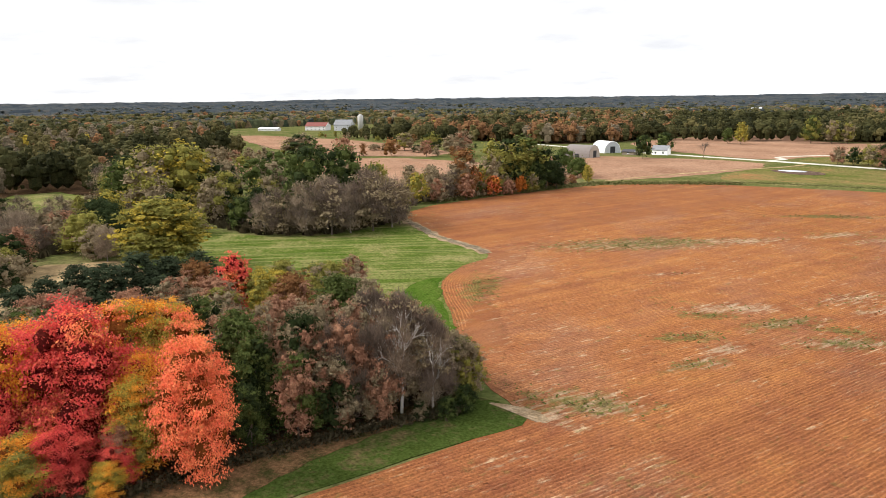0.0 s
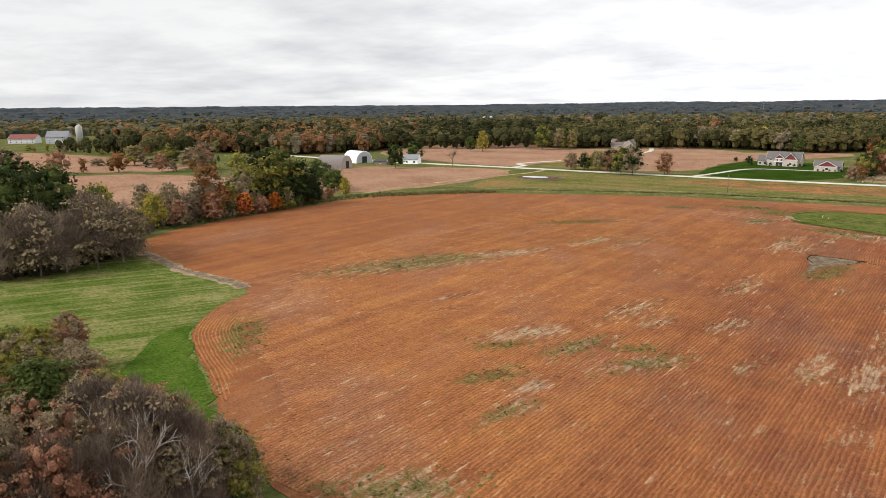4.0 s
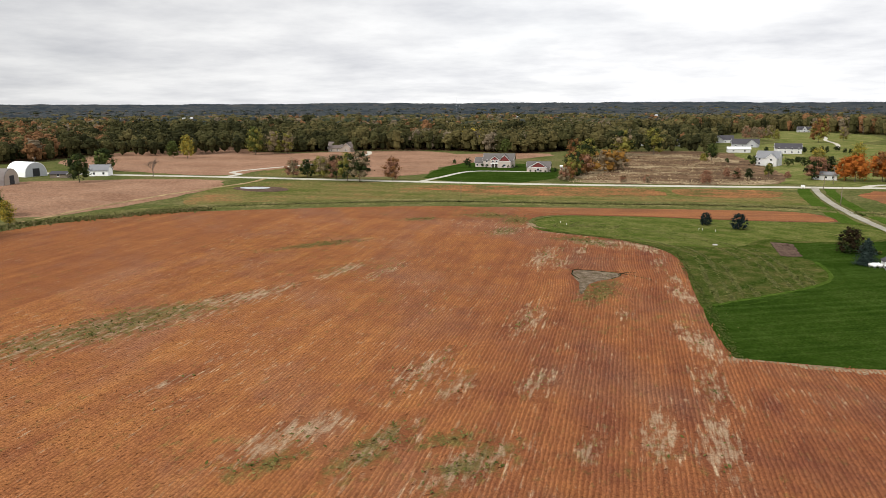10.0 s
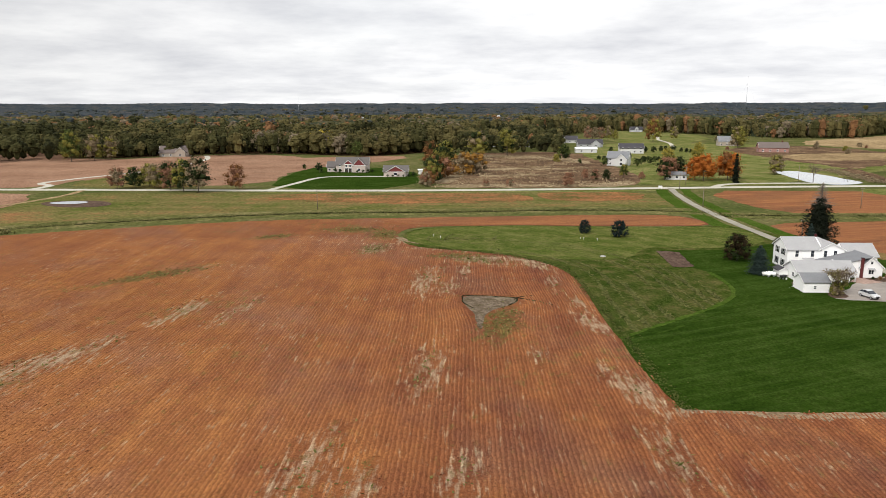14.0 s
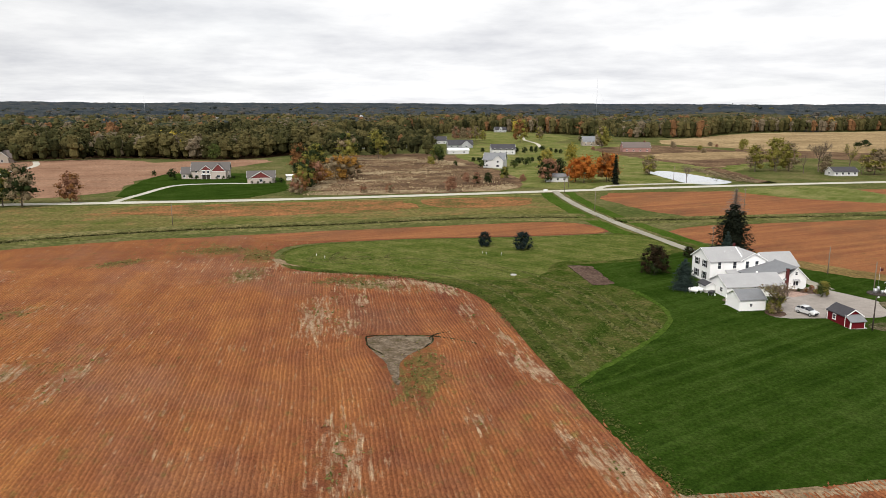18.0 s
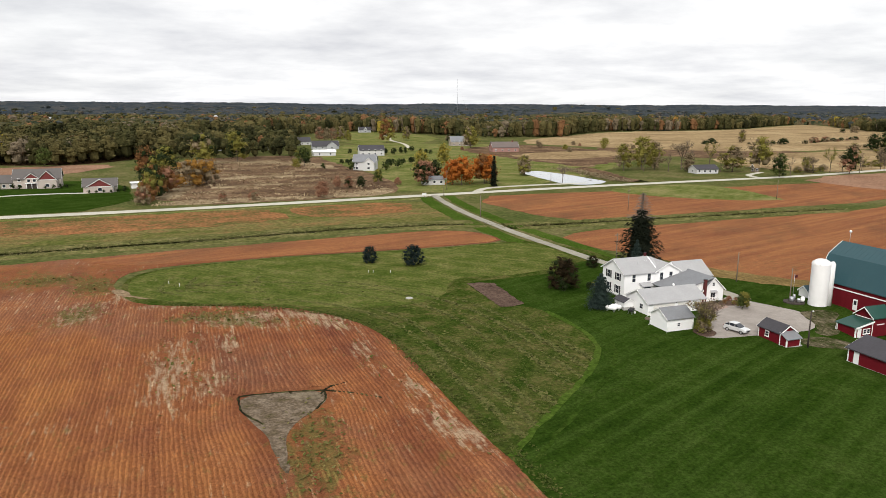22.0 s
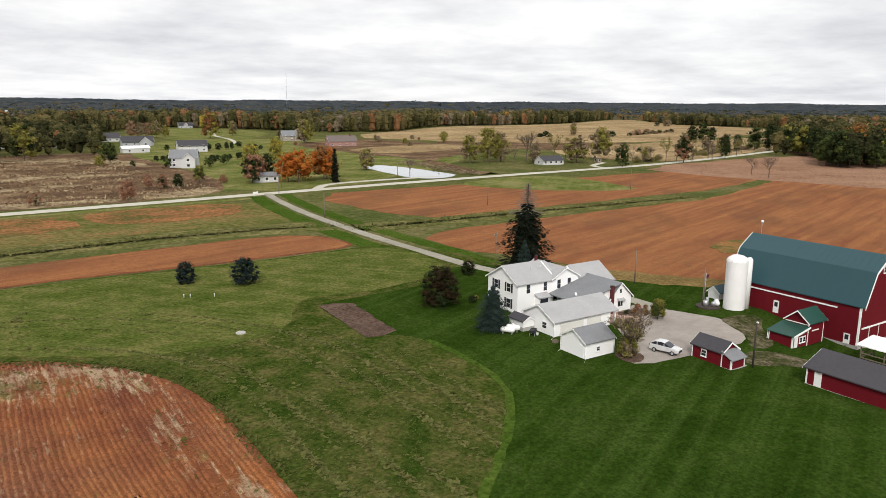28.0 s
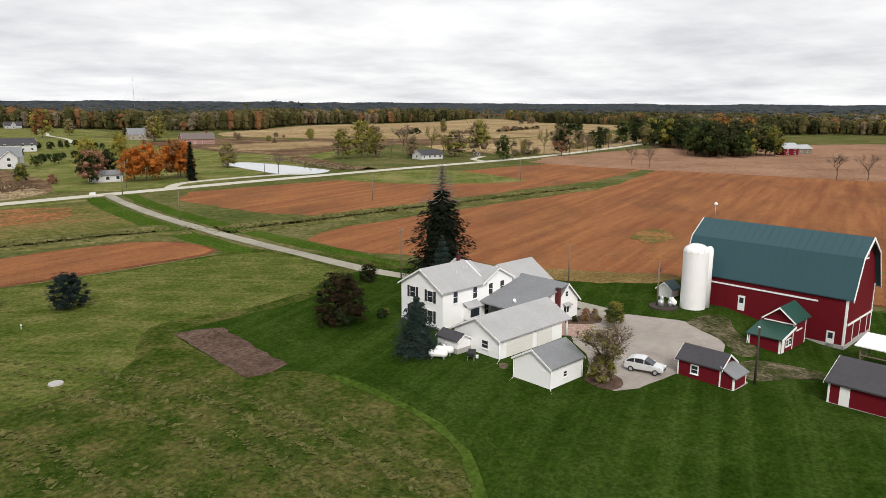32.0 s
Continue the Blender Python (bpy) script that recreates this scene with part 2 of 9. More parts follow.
M_MIXED = soil("rough_strip", ((0.090, 0.105, 0.026), (0.165, 0.135, 0.052), (0.260, 0.130, 0.060)), 0.03, 0.7, streak=(1.45, 0.08, 0.6, (0.085, 0.095, 0.026)), at=(0.40, 0.52, 0.66))
M_STUBBLE = soil("rust_stubble", ((0.095, 0.090, 0.030), (0.215, 0.108, 0.048), (0.320, 0.140, 0.062)), 0.07, 0.9, streak=(1.45, 0.14, 0.6, (0.135, 0.120, 0.045)), at=(0.42, 0.50, 0.58))
M_TAN = soil("bare_field", ((0.20, 0.112, 0.072), (0.275, 0.158, 0.102), (0.335, 0.205, 0.135)), 0.03, 0.8, streak=(1.2, 0.15, 0.4, (0.30, 0.20, 0.14)))
M_STRAW = soil("dry_meadow", ((0.215, 0.150, 0.082), (0.31, 0.222, 0.120), (0.40, 0.30, 0.17)), 0.012, 0.25, at=(0.40, 0.50, 0.60), streak=(1.0, 0.03, 0.5, (0.27, 0.20, 0.105)), bump=0.12)
M_BROWN = soil("fallow_lot", ((0.085, 0.055, 0.036), (0.150, 0.095, 0.058), (0.28, 0.20, 0.12)), 0.05, 0.6, at=(0.40, 0.52, 0.64), bump=0.9)
M_PALEWEED = soil("bleached_grass", ((0.13, 0.088, 0.052), (0.27, 0.205, 0.125), (0.42, 0.33, 0.21)), 0.06, 0.6, at=(0.40, 0.50, 0.62), bump=0.9)
M_LAWN = soil("mown_lawn", ((0.014, 0.031, 0.004), (0.023, 0.046, 0.006), (0.042, 0.066, 0.013)), 0.09, 2.6, streak=(-1.25, 0.55, 0.5, (0.050, 0.082, 0.016)), bump=0.6, at=(0.36, 0.5, 0.66))
M_SWATH = soil("mower_swath", ((0.017, 0.036, 0.005), (0.027, 0.051, 0.007), (0.042, 0.068, 0.012)), 0.05, 1.6)
M_EDGE = soil("mowing_edge", ((0.036, 0.068, 0.009), (0.052, 0.088, 0.013), (0.075, 0.108, 0.020)), 0.05, 1.6)
M_SHORT = soil("short_grass", ((0.044, 0.070, 0.011), (0.082, 0.102, 0.022), (0.165, 0.150, 0.054)), 0.16, 2.0, streak=(0.62, 0.50, 0.32, (0.19, 0.18, 0.066)), bump=0.6, at=(0.36, 0.5, 0.66))
M_HAY = soil("rough_lawn", ((0.024, 0.046, 0.006), (0.051, 0.069, 0.013), (0.112, 0.100, 0.035)), 0.20, 1.8, streak=(-0.75, 0.45, 0.45, (0.092, 0.092, 0.029)), bump=0.9, at=(0.4, 0.5, 0.6))
M_GRASS = soil("green_meadow", ((0.080, 0.104, 0.022), (0.132, 0.147, 0.042), (0.225, 0.20, 0.085)), 0.06, 1.6, streak=(-0.9, 0.25, 0.4, (0.22, 0.205, 0.085)), bump=0.6, at=(0.4, 0.5, 0.6))
M_MEADOW = soil("uncut_meadow", ((0.046, 0.080, 0.011), (0.082, 0.112, 0.022), (0.185, 0.170, 0.066)), 0.09, 1.6, streak=(-0.6, 0.5, 0.75, (0.215, 0.195, 0.082)), bump=0.9, at=(0.38, 0.5, 0.62))
M_STRIP = soil("mown_strip", ((0.036, 0.070, 0.009), (0.052, 0.092, 0.013), (0.085, 0.118, 0.022)), 0.07, 2.2)
M_GRAVEL = soil("gravel", ((0.27, 0.24, 0.215), (0.33, 0.295, 0.265), (0.38, 0.345, 0.31)), 0.12, 9.0, 0.95, 0.15, 0.01, grain=(0.8, 1.15))
M_LANE = soil("beige_gravel_lane", ((0.25, 0.232, 0.19), (0.32, 0.30, 0.245), (0.38, 0.36, 0.30)), 0.08, 3.0, 0.9, 0.2, 0.02, grain=(0.86, 1.10))
M_ROAD = soil("pale_road", ((0.44, 0.42, 0.35), (0.50, 0.475, 0.405), (0.55, 0.53, 0.46)), 0.05, 1.5, 0.9, 0.2, 0.03, grain=(0.90, 1.08))
M_BRICKPATIO = soil("brick_patio", ((0.36, 0.25, 0.21), (0.41, 0.29, 0.24), (0.45, 0.33, 0.28)), 0.3, 3.0)
M_SAND = soil("sandy_soil", ((0.15, 0.10, 0.058), (0.25, 0.18, 0.11), (0.33, 0.25, 0.17)), 0.25, 1.8)
M_MUD = soil("wet_soil", ((0.12, 0.092, 0.062), (0.16, 0.128, 0.088), (0.25, 0.205, 0.145)), 0.25, 1.6, 0.9)
M_HOLLOW = soil("drying_hollow", ((0.085, 0.070, 0.036), (0.135, 0.102, 0.070), (0.215, 0.170, 0.125)), 0.45, 2.2, at=(0.36, 0.47, 0.60), bump=0.9)
# creosoted poles and pad; also the dark that stands for porch shade
M_DARKWOOD_SHADE = plain("creosoted_wood_and_porch_shade", (0.055, 0.043, 0.036), 0.9, 0.3, 2.0)
M_WORN = soil("worn_earth", ((0.030, 0.046, 0.011), (0.070, 0.066, 0.032), (0.165, 0.138, 0.092)), 0.3, 1.6, at=(0.42, 0.5, 0.6))
M_LITTER = soil("leaf_litter", ((0.035, 0.024, 0.014), (0.07, 0.043, 0.024), (0.13, 0.075, 0.04)), 0.3, 2.5, bump=0.9)
M_LITTER_G = soil("leaf_litter_on_grass", ((0.045, 0.046, 0.015), (0.110, 0.066, 0.032), (0.185, 0.100, 0.050)), 0.35, 2.6, bump=0.9, at=(0.40, 0.50, 0.62))
M_VERGE = soil("leafy_grass", ((0.034, 0.046, 0.010), (0.042, 0.062, 0.014), (0.105, 0.072, 0.036)), 0.12, 2.6, at=(0.34, 0.52, 0.66))
M_DRYEDGE = soil("tawny_strip", ((0.12, 0.085, 0.035), (0.18, 0.125, 0.05), (0.25, 0.175, 0.075)), 0.12, 2.0)
M_WEEDY = soil("weedy_crop", ((0.115, 0.105, 0.034), (0.19, 0.125, 0.048), (0.30, 0.14, 0.058)), 0.12, 1.4, at=(0.42, 0.50, 0.58), bump=0.8)
M_BED = soil("garden_soil", ((0.07, 0.047, 0.036), (0.105, 0.07, 0.054), (0.15, 0.105, 0.08)), 0.2, 2.0)
M_REED = soil("ditch_weeds", ((0.060, 0.066, 0.020), (0.118, 0.118, 0.040), (0.23, 0.190, 0.088)), 0.08, 0.9, bump=0.8, dist=0.4)
# wet earth of the rills; on the ditch beds its dark stands for shade
M_WETSHADE = soil("wet_earth_and_ditch_shade", ((0.014, 0.013, 0.009), (0.032, 0.030, 0.016), (0.095, 0.092, 0.036)), 0.16, 0.9, 0.8, at=(0.42, 0.50, 0.58))
M_WATER = plain("pond_water", (0.30, 0.33, 0.36), 0.08, 0.05, 0.2, 0.05, 0.0, 0.6)

M_WHITE = plain("white_siding", (0.91, 0.91, 0.91), 0.55, 0.05, 0.8, 0.1)
M_TRIM = plain("white_trim", (0.87, 0.87, 0.86), 0.5, 0.05, 1.0)
M_CREAM = plain("garage_door_white", (0.76, 0.74, 0.70), 0.5, 0.05, 1.0)
M_SHINGLE = plain("grey_shingles", (0.40, 0.40, 0.405), 0.9, 0.32, 3.5, 0.5, dist=0.02)
M_SHINGLE_D = plain("dark_shingles", (0.075, 0.072, 0.080), 0.95, 0.35, 2.5, 0.5, 0.0, 0.1, 0.02)
M_SHINGLE_M = plain("mid_shingles", (0.225, 0.232, 0.245), 0.9, 0.35, 2.5, 0.5, 0.0, 0.15, 0.02)
M_RED = plain("barn_red", (0.145, 0.009, 0.015), 0.7, 0.3, 0.7, 0.2, 0.0, 0.12)
M_BRICK = plain("red_brick", (0.10, 0.022, 0.022), 0.85, 0.25, 2.0, 0.3)
M_TEAL = plain("green_metal_roof", (0.019, 0.068, 0.082), 0.45, 0.15, 0.5, 0.1, 0.0, 0.5)
M_TEAL2 = plain("bright_green_metal_roof", (0.012, 0.062, 0.046), 0.45, 0.15, 0.5, 0.1, 0.0, 0.5)
M_SILO = plain("white_concrete_staves", (0.86, 0.855, 0.85), 0.8, 0.12, 0.8, 0.3)
M_GALV = plain("galvanised_metal", (0.55, 0.56, 0.58), 0.4, 0.15, 1.0, 0.1, 0.7, 0.5)
M_CONC = plain("concrete", (0.42, 0.41, 0.39), 0.9, 0.2, 1.0, 0.3)
M_GLASS = plain("dark_window_glass", (0.03, 0.035, 0.045), 0.08, 0.1, 0.5, 0.0, 0.0, 0.6)
M_BLACK = plain("black_shutter", (0.025, 0.025, 0.028), 0.6, 0.2, 2.0)
M_WOOD = plain("weathered_wood", (0.20, 0.16, 0.12), 0.9, 0.3, 2.0, 0.4)
M_BARK = plain("bark", (0.11, 0.085, 0.065), 0.95, 0.35, 1.5, 0.6, dist=0.05)
M_TWIG = plain("grey_twigs", (0.20, 0.17, 0.145), 0.95, 0.3, 1.0, 0.2)
M_TWIG_D = plain("brown_twigs", (0.13, 0.095, 0.075), 0.95, 0.3, 1.0, 0.2)
M_BIRCH = plain("pale_bark", (0.55, 0.52, 0.48), 0.9, 0.25, 2.0, 0.3)
M_FARWHITE = plain("dull_white_siding", (0.60, 0.60, 0.60), 0.7, 0.12, 0.5)
M_OLDROOF = plain("old_brown_grey_roof", (0.20, 0.175, 0.165), 0.9, 0.3, 0.8)
M_TAN_WALL = plain("beige_siding", (0.36, 0.31, 0.26), 0.7, 0.1, 0.8)
M_GREY_WALL = plain("grey_siding", (0.42, 0.43, 0.45), 0.7, 0.1, 0.8)
M_CARPAINT = plain("silver_white_car_paint", (0.68, 0.69, 0.70), 0.25, 0.03, 0.5, 0.0, 0.2, 0.6)
M_TYRE = plain("tyre_rubber", (0.02, 0.02, 0.02), 0.9, 0.1, 2.0)



def canopy_mat(name, tones, cell):
    """A closed roof of crowns: each crown its own tone, stands of like trees, mottled leaves."""
    g = Graph(name)
    k = g.n.new("ShaderNodeTexVoronoi")
    k.voronoi_dimensions = "2D"
    k.inputs["Scale"].default_value = 1 / cell
    g.link(g.pos.outputs["Position"], k.inputs["Vector"])
    own = g.n.new("ShaderNodeSeparateColor")
    g.link(k.outputs["Color"], own.inputs[0])
    stand = g.noise(0.0045, 4.0, 0.6)
    c = g.ramp(g.math("ADD", g.math("MULTIPLY", own.outputs[0], 0.55), g.math("MULTIPLY", stand, 0.5)), [(p, t) for p, t in zip((0.22, 0.42, 0.58, 0.72, 0.86), tones)])
    grain = g.noise(0.35, 5.0, 0.75)
    c = g.mix(g.ramp(grain, [(0.36, 0.0), (0.64, 1.0)]), g.mix(1.0, c, (0.55, 0.55, 0.55), "MULTIPLY"), g.mix(1.0, c, (1.4, 1.4, 1.4), "MULTIPLY"))
    return g.done(c, 0.95, spec=0.02)


M_CANOPY = canopy_mat("far_wood_canopy", ((0.022, 0.030, 0.018), (0.040, 0.048, 0.025), (0.066, 0.066, 0.032), (0.095, 0.076, 0.042), (0.125, 0.075, 0.038)), 9.0)
# bluish-grey tones carry the distance haze in the colour itself
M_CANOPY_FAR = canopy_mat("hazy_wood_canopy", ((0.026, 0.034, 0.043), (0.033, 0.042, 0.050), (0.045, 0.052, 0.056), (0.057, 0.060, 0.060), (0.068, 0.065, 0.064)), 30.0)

LEAF = {
    "w_dark": leaf_mat("wood_dark", (0.0150, 0.0180, 0.0072), (0.0270, 0.0285, 0.0115), (0.0480, 0.0450, 0.0180), 0.12, 0.25, 0.34, 1.6),
    "w_green": leaf_mat("wood_green", (0.0345, 0.0380, 0.0145), (0.0560, 0.0545, 0.0210), (0.0900, 0.0810, 0.0330), 0.12, 0.25, 0.34, 1.6),
    "w_olive": leaf_mat("wood_olive", (0.0650, 0.0600, 0.0225), (0.1010, 0.0870, 0.0340), (0.1520, 0.1240, 0.0510), 0.12, 0.25, 0.34, 1.6),
    "w_rust": leaf_mat("wood_rust", (0.133, 0.068, 0.035), (0.196, 0.100, 0.047), (0.258, 0.140, 0.062), 0.12, 0.25, 0.34, 1.6),
    "w_dun": leaf_mat("wood_dun", (0.1011, 0.0795, 0.0538), (0.1602, 0.1268, 0.0838), (0.2344, 0.1881, 0.1268), 0.12, 0.25, 0.34, 1.6),
    "w_amber": leaf_mat("wood_amber", (0.2187, 0.1026, 0.0288), (0.2961, 0.1548, 0.0414), (0.3600, 0.2133, 0.0576), 0.12, 0.25, 0.34, 1.6),
    "amber": leaf_mat("leaf_amber", (0.22, 0.10, 0.025), (0.29, 0.15, 0.035), (0.34, 0.20, 0.05)),
    # greyed tones for far crowns, with distance haze put into them
    "far_a": leaf_mat("leaf_far_haze_dark", (0.0363, 0.0437, 0.0404), (0.0509, 0.0607, 0.0578), (0.0751, 0.0826, 0.0753)),
    "far_b": leaf_mat("leaf_far_haze_dull", (0.0681, 0.0617, 0.0510), (0.0929, 0.0831, 0.0676), (0.1237, 0.1069, 0.0880)),
    "red": leaf_mat("leaf_red", (0.44, 0.034, 0.044), (0.68, 0.085, 0.075), (0.80, 0.19, 0.11)),
    "coral": leaf_mat("leaf_coral", (0.68, 0.110, 0.070), (0.84, 0.215, 0.100), (0.88, 0.34, 0.13)),
    "orange": leaf_mat("leaf_orange", (0.576, 0.156, 0.024), (0.696, 0.288, 0.036), (0.744, 0.408, 0.060)),
    "rust": leaf_mat("leaf_rust", (0.14, 0.065, 0.028), (0.20, 0.095, 0.038), (0.26, 0.135, 0.05)),
    "yellow": leaf_mat("leaf_yellow", (0.2550, 0.1913, 0.0312), (0.3612, 0.2762, 0.0438), (0.4462, 0.3400, 0.0625)),
    "olive": leaf_mat("leaf_olive", (0.1243, 0.1243, 0.0291), (0.2037, 0.1891, 0.0436), (0.3054, 0.2619, 0.0661)),
    "green": leaf_mat("leaf_green", (0.0425, 0.0609, 0.0161), (0.0725, 0.0931, 0.0253), (0.1162, 0.1346, 0.0425)),
    "dark": leaf_mat("leaf_dark_green", (0.0160, 0.0256, 0.0096), (0.0280, 0.0400, 0.0144), (0.0440, 0.0560, 0.0200)),
    "burgundy": leaf_mat("leaf_burgundy", (0.185, 0.088, 0.056), (0.280, 0.142, 0.088), (0.385, 0.215, 0.130)),
    "dun": leaf_mat("leaf_dun", (0.1355, 0.1054, 0.0603), (0.2258, 0.1732, 0.1054), (0.3161, 0.2484, 0.1505)),
    "twig": leaf_mat("twigs_grey", (0.1648, 0.1242, 0.0900), (0.2408, 0.1833, 0.1323), (0.3421, 0.2659, 0.1905), 0.0),
    "twig_dark": leaf_mat("twigs_brown", (0.095, 0.070, 0.054), (0.145, 0.108, 0.083), (0.21, 0.16, 0.12), 0.0),
    "weed": leaf_mat("weeds", (0.058, 0.070, 0.017), (0.110, 0.112, 0.031), (0.23, 0.195, 0.078)),
    "reed": leaf_mat("reeds", (0.066, 0.078, 0.022), (0.120, 0.120, 0.042), (0.26, 0.215, 0.105)),
    "dry": leaf_mat("dry_weeds", (0.12, 0.075, 0.042), (0.19, 0.125, 0.07), (0.33, 0.25, 0.14)),
    "straw": leaf_mat("bleached_weeds", (0.22, 0.16, 0.095), (0.34, 0.26, 0.155), (0.47, 0.37, 0.23), 0.2, 0.5),
    "cut_hay": leaf_mat("cut_hay", (0.080, 0.098, 0.024), (0.120, 0.126, 0.038), (0.18, 0.165, 0.062), 0.25, 0.4),
    "hay": leaf_mat("hay_grass", (0.040, 0.062, 0.010), (0.070, 0.090, 0.019), (0.150, 0.136, 0.050), 0.25, 0.3),
    "bramble": leaf_mat("brambles", (0.03, 0.028, 0.015), (0.055, 0.045, 0.025), (0.10, 0.075, 0.045)),
    # brown core tone with a crown's inner shade in its colour
    "inner": leaf_mat("leaf_core_shade_brown", (0.045, 0.03, 0.018), (0.06, 0.04, 0.024), (0.08, 0.055, 0.03), 0.0),
    "pumpkin": leaf_mat("leaf_pumpkin", (0.26, 0.07, 0.016), (0.37, 0.115, 0.024), (0.45, 0.17, 0.035)),
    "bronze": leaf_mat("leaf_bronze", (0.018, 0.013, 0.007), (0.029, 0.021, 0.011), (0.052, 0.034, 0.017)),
    # tones for crown hearts, darkened to stand for shade between the boughs
    "core_shade_red": leaf_mat("leaf_core_shade_red", (0.07, 0.010, 0.010), (0.11, 0.016, 0.014), (0.16, 0.028, 0.018)),
    "core_shade_orange": leaf_mat("leaf_core_shade_orange", (0.12, 0.035, 0.010), (0.17, 0.055, 0.013), (0.23, 0.085, 0.018)),
    "pine": leaf_mat("needle_pine", (0.0198, 0.0306, 0.0162), (0.0351, 0.0477, 0.0243), (0.0621, 0.0747, 0.0405), 0.1),
    "spruce": leaf_mat("needle_spruce", (0.0074, 0.0112, 0.0074), (0.0124, 0.0161, 0.0099), (0.0217, 0.0236, 0.0136), 0.1),
    "navy": leaf_mat("needle_dark_spruce", (0.009, 0.015, 0.014), (0.016, 0.025, 0.023), (0.030, 0.043, 0.040), 0.05),
    "blue": leaf_mat("needle_blue_spruce", (0.016, 0.027, 0.023), (0.028, 0.043, 0.037), (0.048, 0.068, 0.058), 0.1),
}


# ---- mesh helpers ----
def mesh_from(name, verts, faces, mats, slots=None, smooth=False):
    me = bpy.data.meshes.new(name)
    me.from_pydata([tuple(v) for v in verts], [], [tuple(f) for f in faces])
    for m in mats:
        me.materials.append(m)
    if slots is not None:
        me.polygons.foreach_set("material_index", np.asarray(slots, dtype=np.int32))
    if smooth:
        me.polygons.foreach_set("use_smooth", np.ones(len(me.polygons), dtype=bool))
    me.update()
    return me


def quads_mesh(name, verts, nverts, mats, slots=None):
    """A mesh of separate faces with nverts corners each, from an (n, nverts, 3) array."""
    n = len(verts)
    me = bpy.data.meshes.new(name)
    me.vertices.add(n * nverts)
    me.vertices.foreach_set("co", np.ascontiguousarray(verts, dtype=np.float32).ravel())
    me.loops.add(n * nverts)
    me.loops.foreach_set("vertex_index", np.arange(n * nverts, dtype=np.int32))
    me.polygons.add(n)
    me.polygons.foreach_set("loop_start", np.arange(0, n * nverts, nverts, dtype=np.int32))
    me.polygons.foreach_set("loop_total", np.full(n, nverts, dtype=np.int32))
    for m in mats:
        me.materials.append(m)
    if slots is not None:
        me.polygons.foreach_set("material_index", np.asarray(slots, dtype=np.int32))
    me.update(calc_edges=True)
    return me


def part(name, bm, material, parent, label=""):
    me = bpy.data.meshes.new(name)
    bm.to_mesh(me)
    bm.free()
    me.materials.append(material)
    ob = new(name, me)
    ob.parent = parent
    return tagged(ob, label)


def mpart(name, me, parent, label=""):
    ob = new(name, me)
    ob.parent = parent
    return tagged(ob, label)


def thing(name, m, label, category, group="", kind=""):
    ob = new(name)
    ob.empty_display_size = 0.5
    ob.matrix_world = m
    return tagged(ob, label, category, group, kind)


def add_box(bm, x0, x1, y0, y1, z0, z1):
    v = [bm.verts.new((x, y, z)) for z in (z0, z1) for x, y in ((x0, y0), (x1, y0), (x1, y1), (x0, y1))]
    for f in ((3, 2, 1, 0), (4, 5, 6, 7), (0, 1, 5, 4), (1, 2, 6, 5), (2, 3, 7, 6), (3, 0, 4, 7)):
        bm.faces.new([v[i] for i in f])
    return bm


def box(x0, x1, y0, y1, z0, z1, bevel=0.0):
    bm = add_box(bmesh.new(), x0, x1, y0, y1, z0, z1)
    if bevel:
        bmesh.ops.bevel(bm, geom=list(bm.edges), offset=bevel, segments=1, affect="EDGES")
    return bm


def prism(profile, a0, a1, axis):
    """Extrudes a closed profile of (across, z) along x (axis 0) or y (axis 1)."""
    bm = bmesh.new()
    put = (lambda a, p: (a, p[0], p[1])) if axis == 0 else (lambda a, p: (p[0], a, p[1]))
    r0 = [bm.verts.new(put(a0, q)) for q in profile]
    r1 = [bm.verts.new(put(a1, q)) for q in profile]
    bm.faces.new(r0)
    bm.faces.new(r1[::-1])
    for i in range(len(profile)):
        j = (i + 1) % len(profile)
        bm.faces.new((r0[j], r0[i], r1[i], r1[j]))
    bmesh.ops.recalc_face_normals(bm, faces=list(bm.faces))
    return bm


def tube(points, radii, sides=8):
    """A tapered tube through points, as verts and faces lists."""
    vs, fs = [], []
    pts = [Vector(p) for p in points]
    for i, (p, r) in enumerate(zip(pts, radii)):
        d = (pts[min(i + 1, len(pts) - 1)] - pts[max(i - 1, 0)]).normalized()
        a = d.orthogonal().normalized()
        b = d.cross(a)
        for k in range(sides):
            w = 2 * math.pi * k / sides
            vs.append(p + r * (math.cos(w) * a + math.sin(w) * b))
    for i in range(len(pts) - 1):
        for k in range(sides):
            j = (k + 1) % sides
            fs.append((i * sides + k, i * sides + j, (i + 1) * sides + j, (i + 1) * sides + k))
    fs.append(tuple(range(sides))[::-1])
    fs.append(tuple((len(pts) - 1) * sides + k for k in range(sides)))
    return vs, fs


def tube_part(name, points, radii, mat, parent, label="", sides=8, smooth=True):
    v, f = tube(points, radii, sides)
    return mpart(name, mesh_from(name, v, f, [mat], None, smooth), parent, label)


# ---- the ground: one sheet to the horizon, with fields, roads and water laid on it ----
def ragged(poly, step=6.0, amount=0.8, seed=0):
    """A field's outline, with its long sides cut and made uneven."""
    rng = random.Random(seed)
    out = []
    for (x0, y0), (x1, y1) in zip(poly, poly[1:] + poly[:1]):
        n = max(1, int(math.hypot(x1 - x0, y1 - y0) / step))
        for k in range(n):
            s = k / n
            j = amount if k else amount * 0.3
            out.append((x0 + (x1 - x0) * s + rng.uniform(-j, j), y0 + (y1 - y0) * s + rng.uniform(-j, j)))
    return out


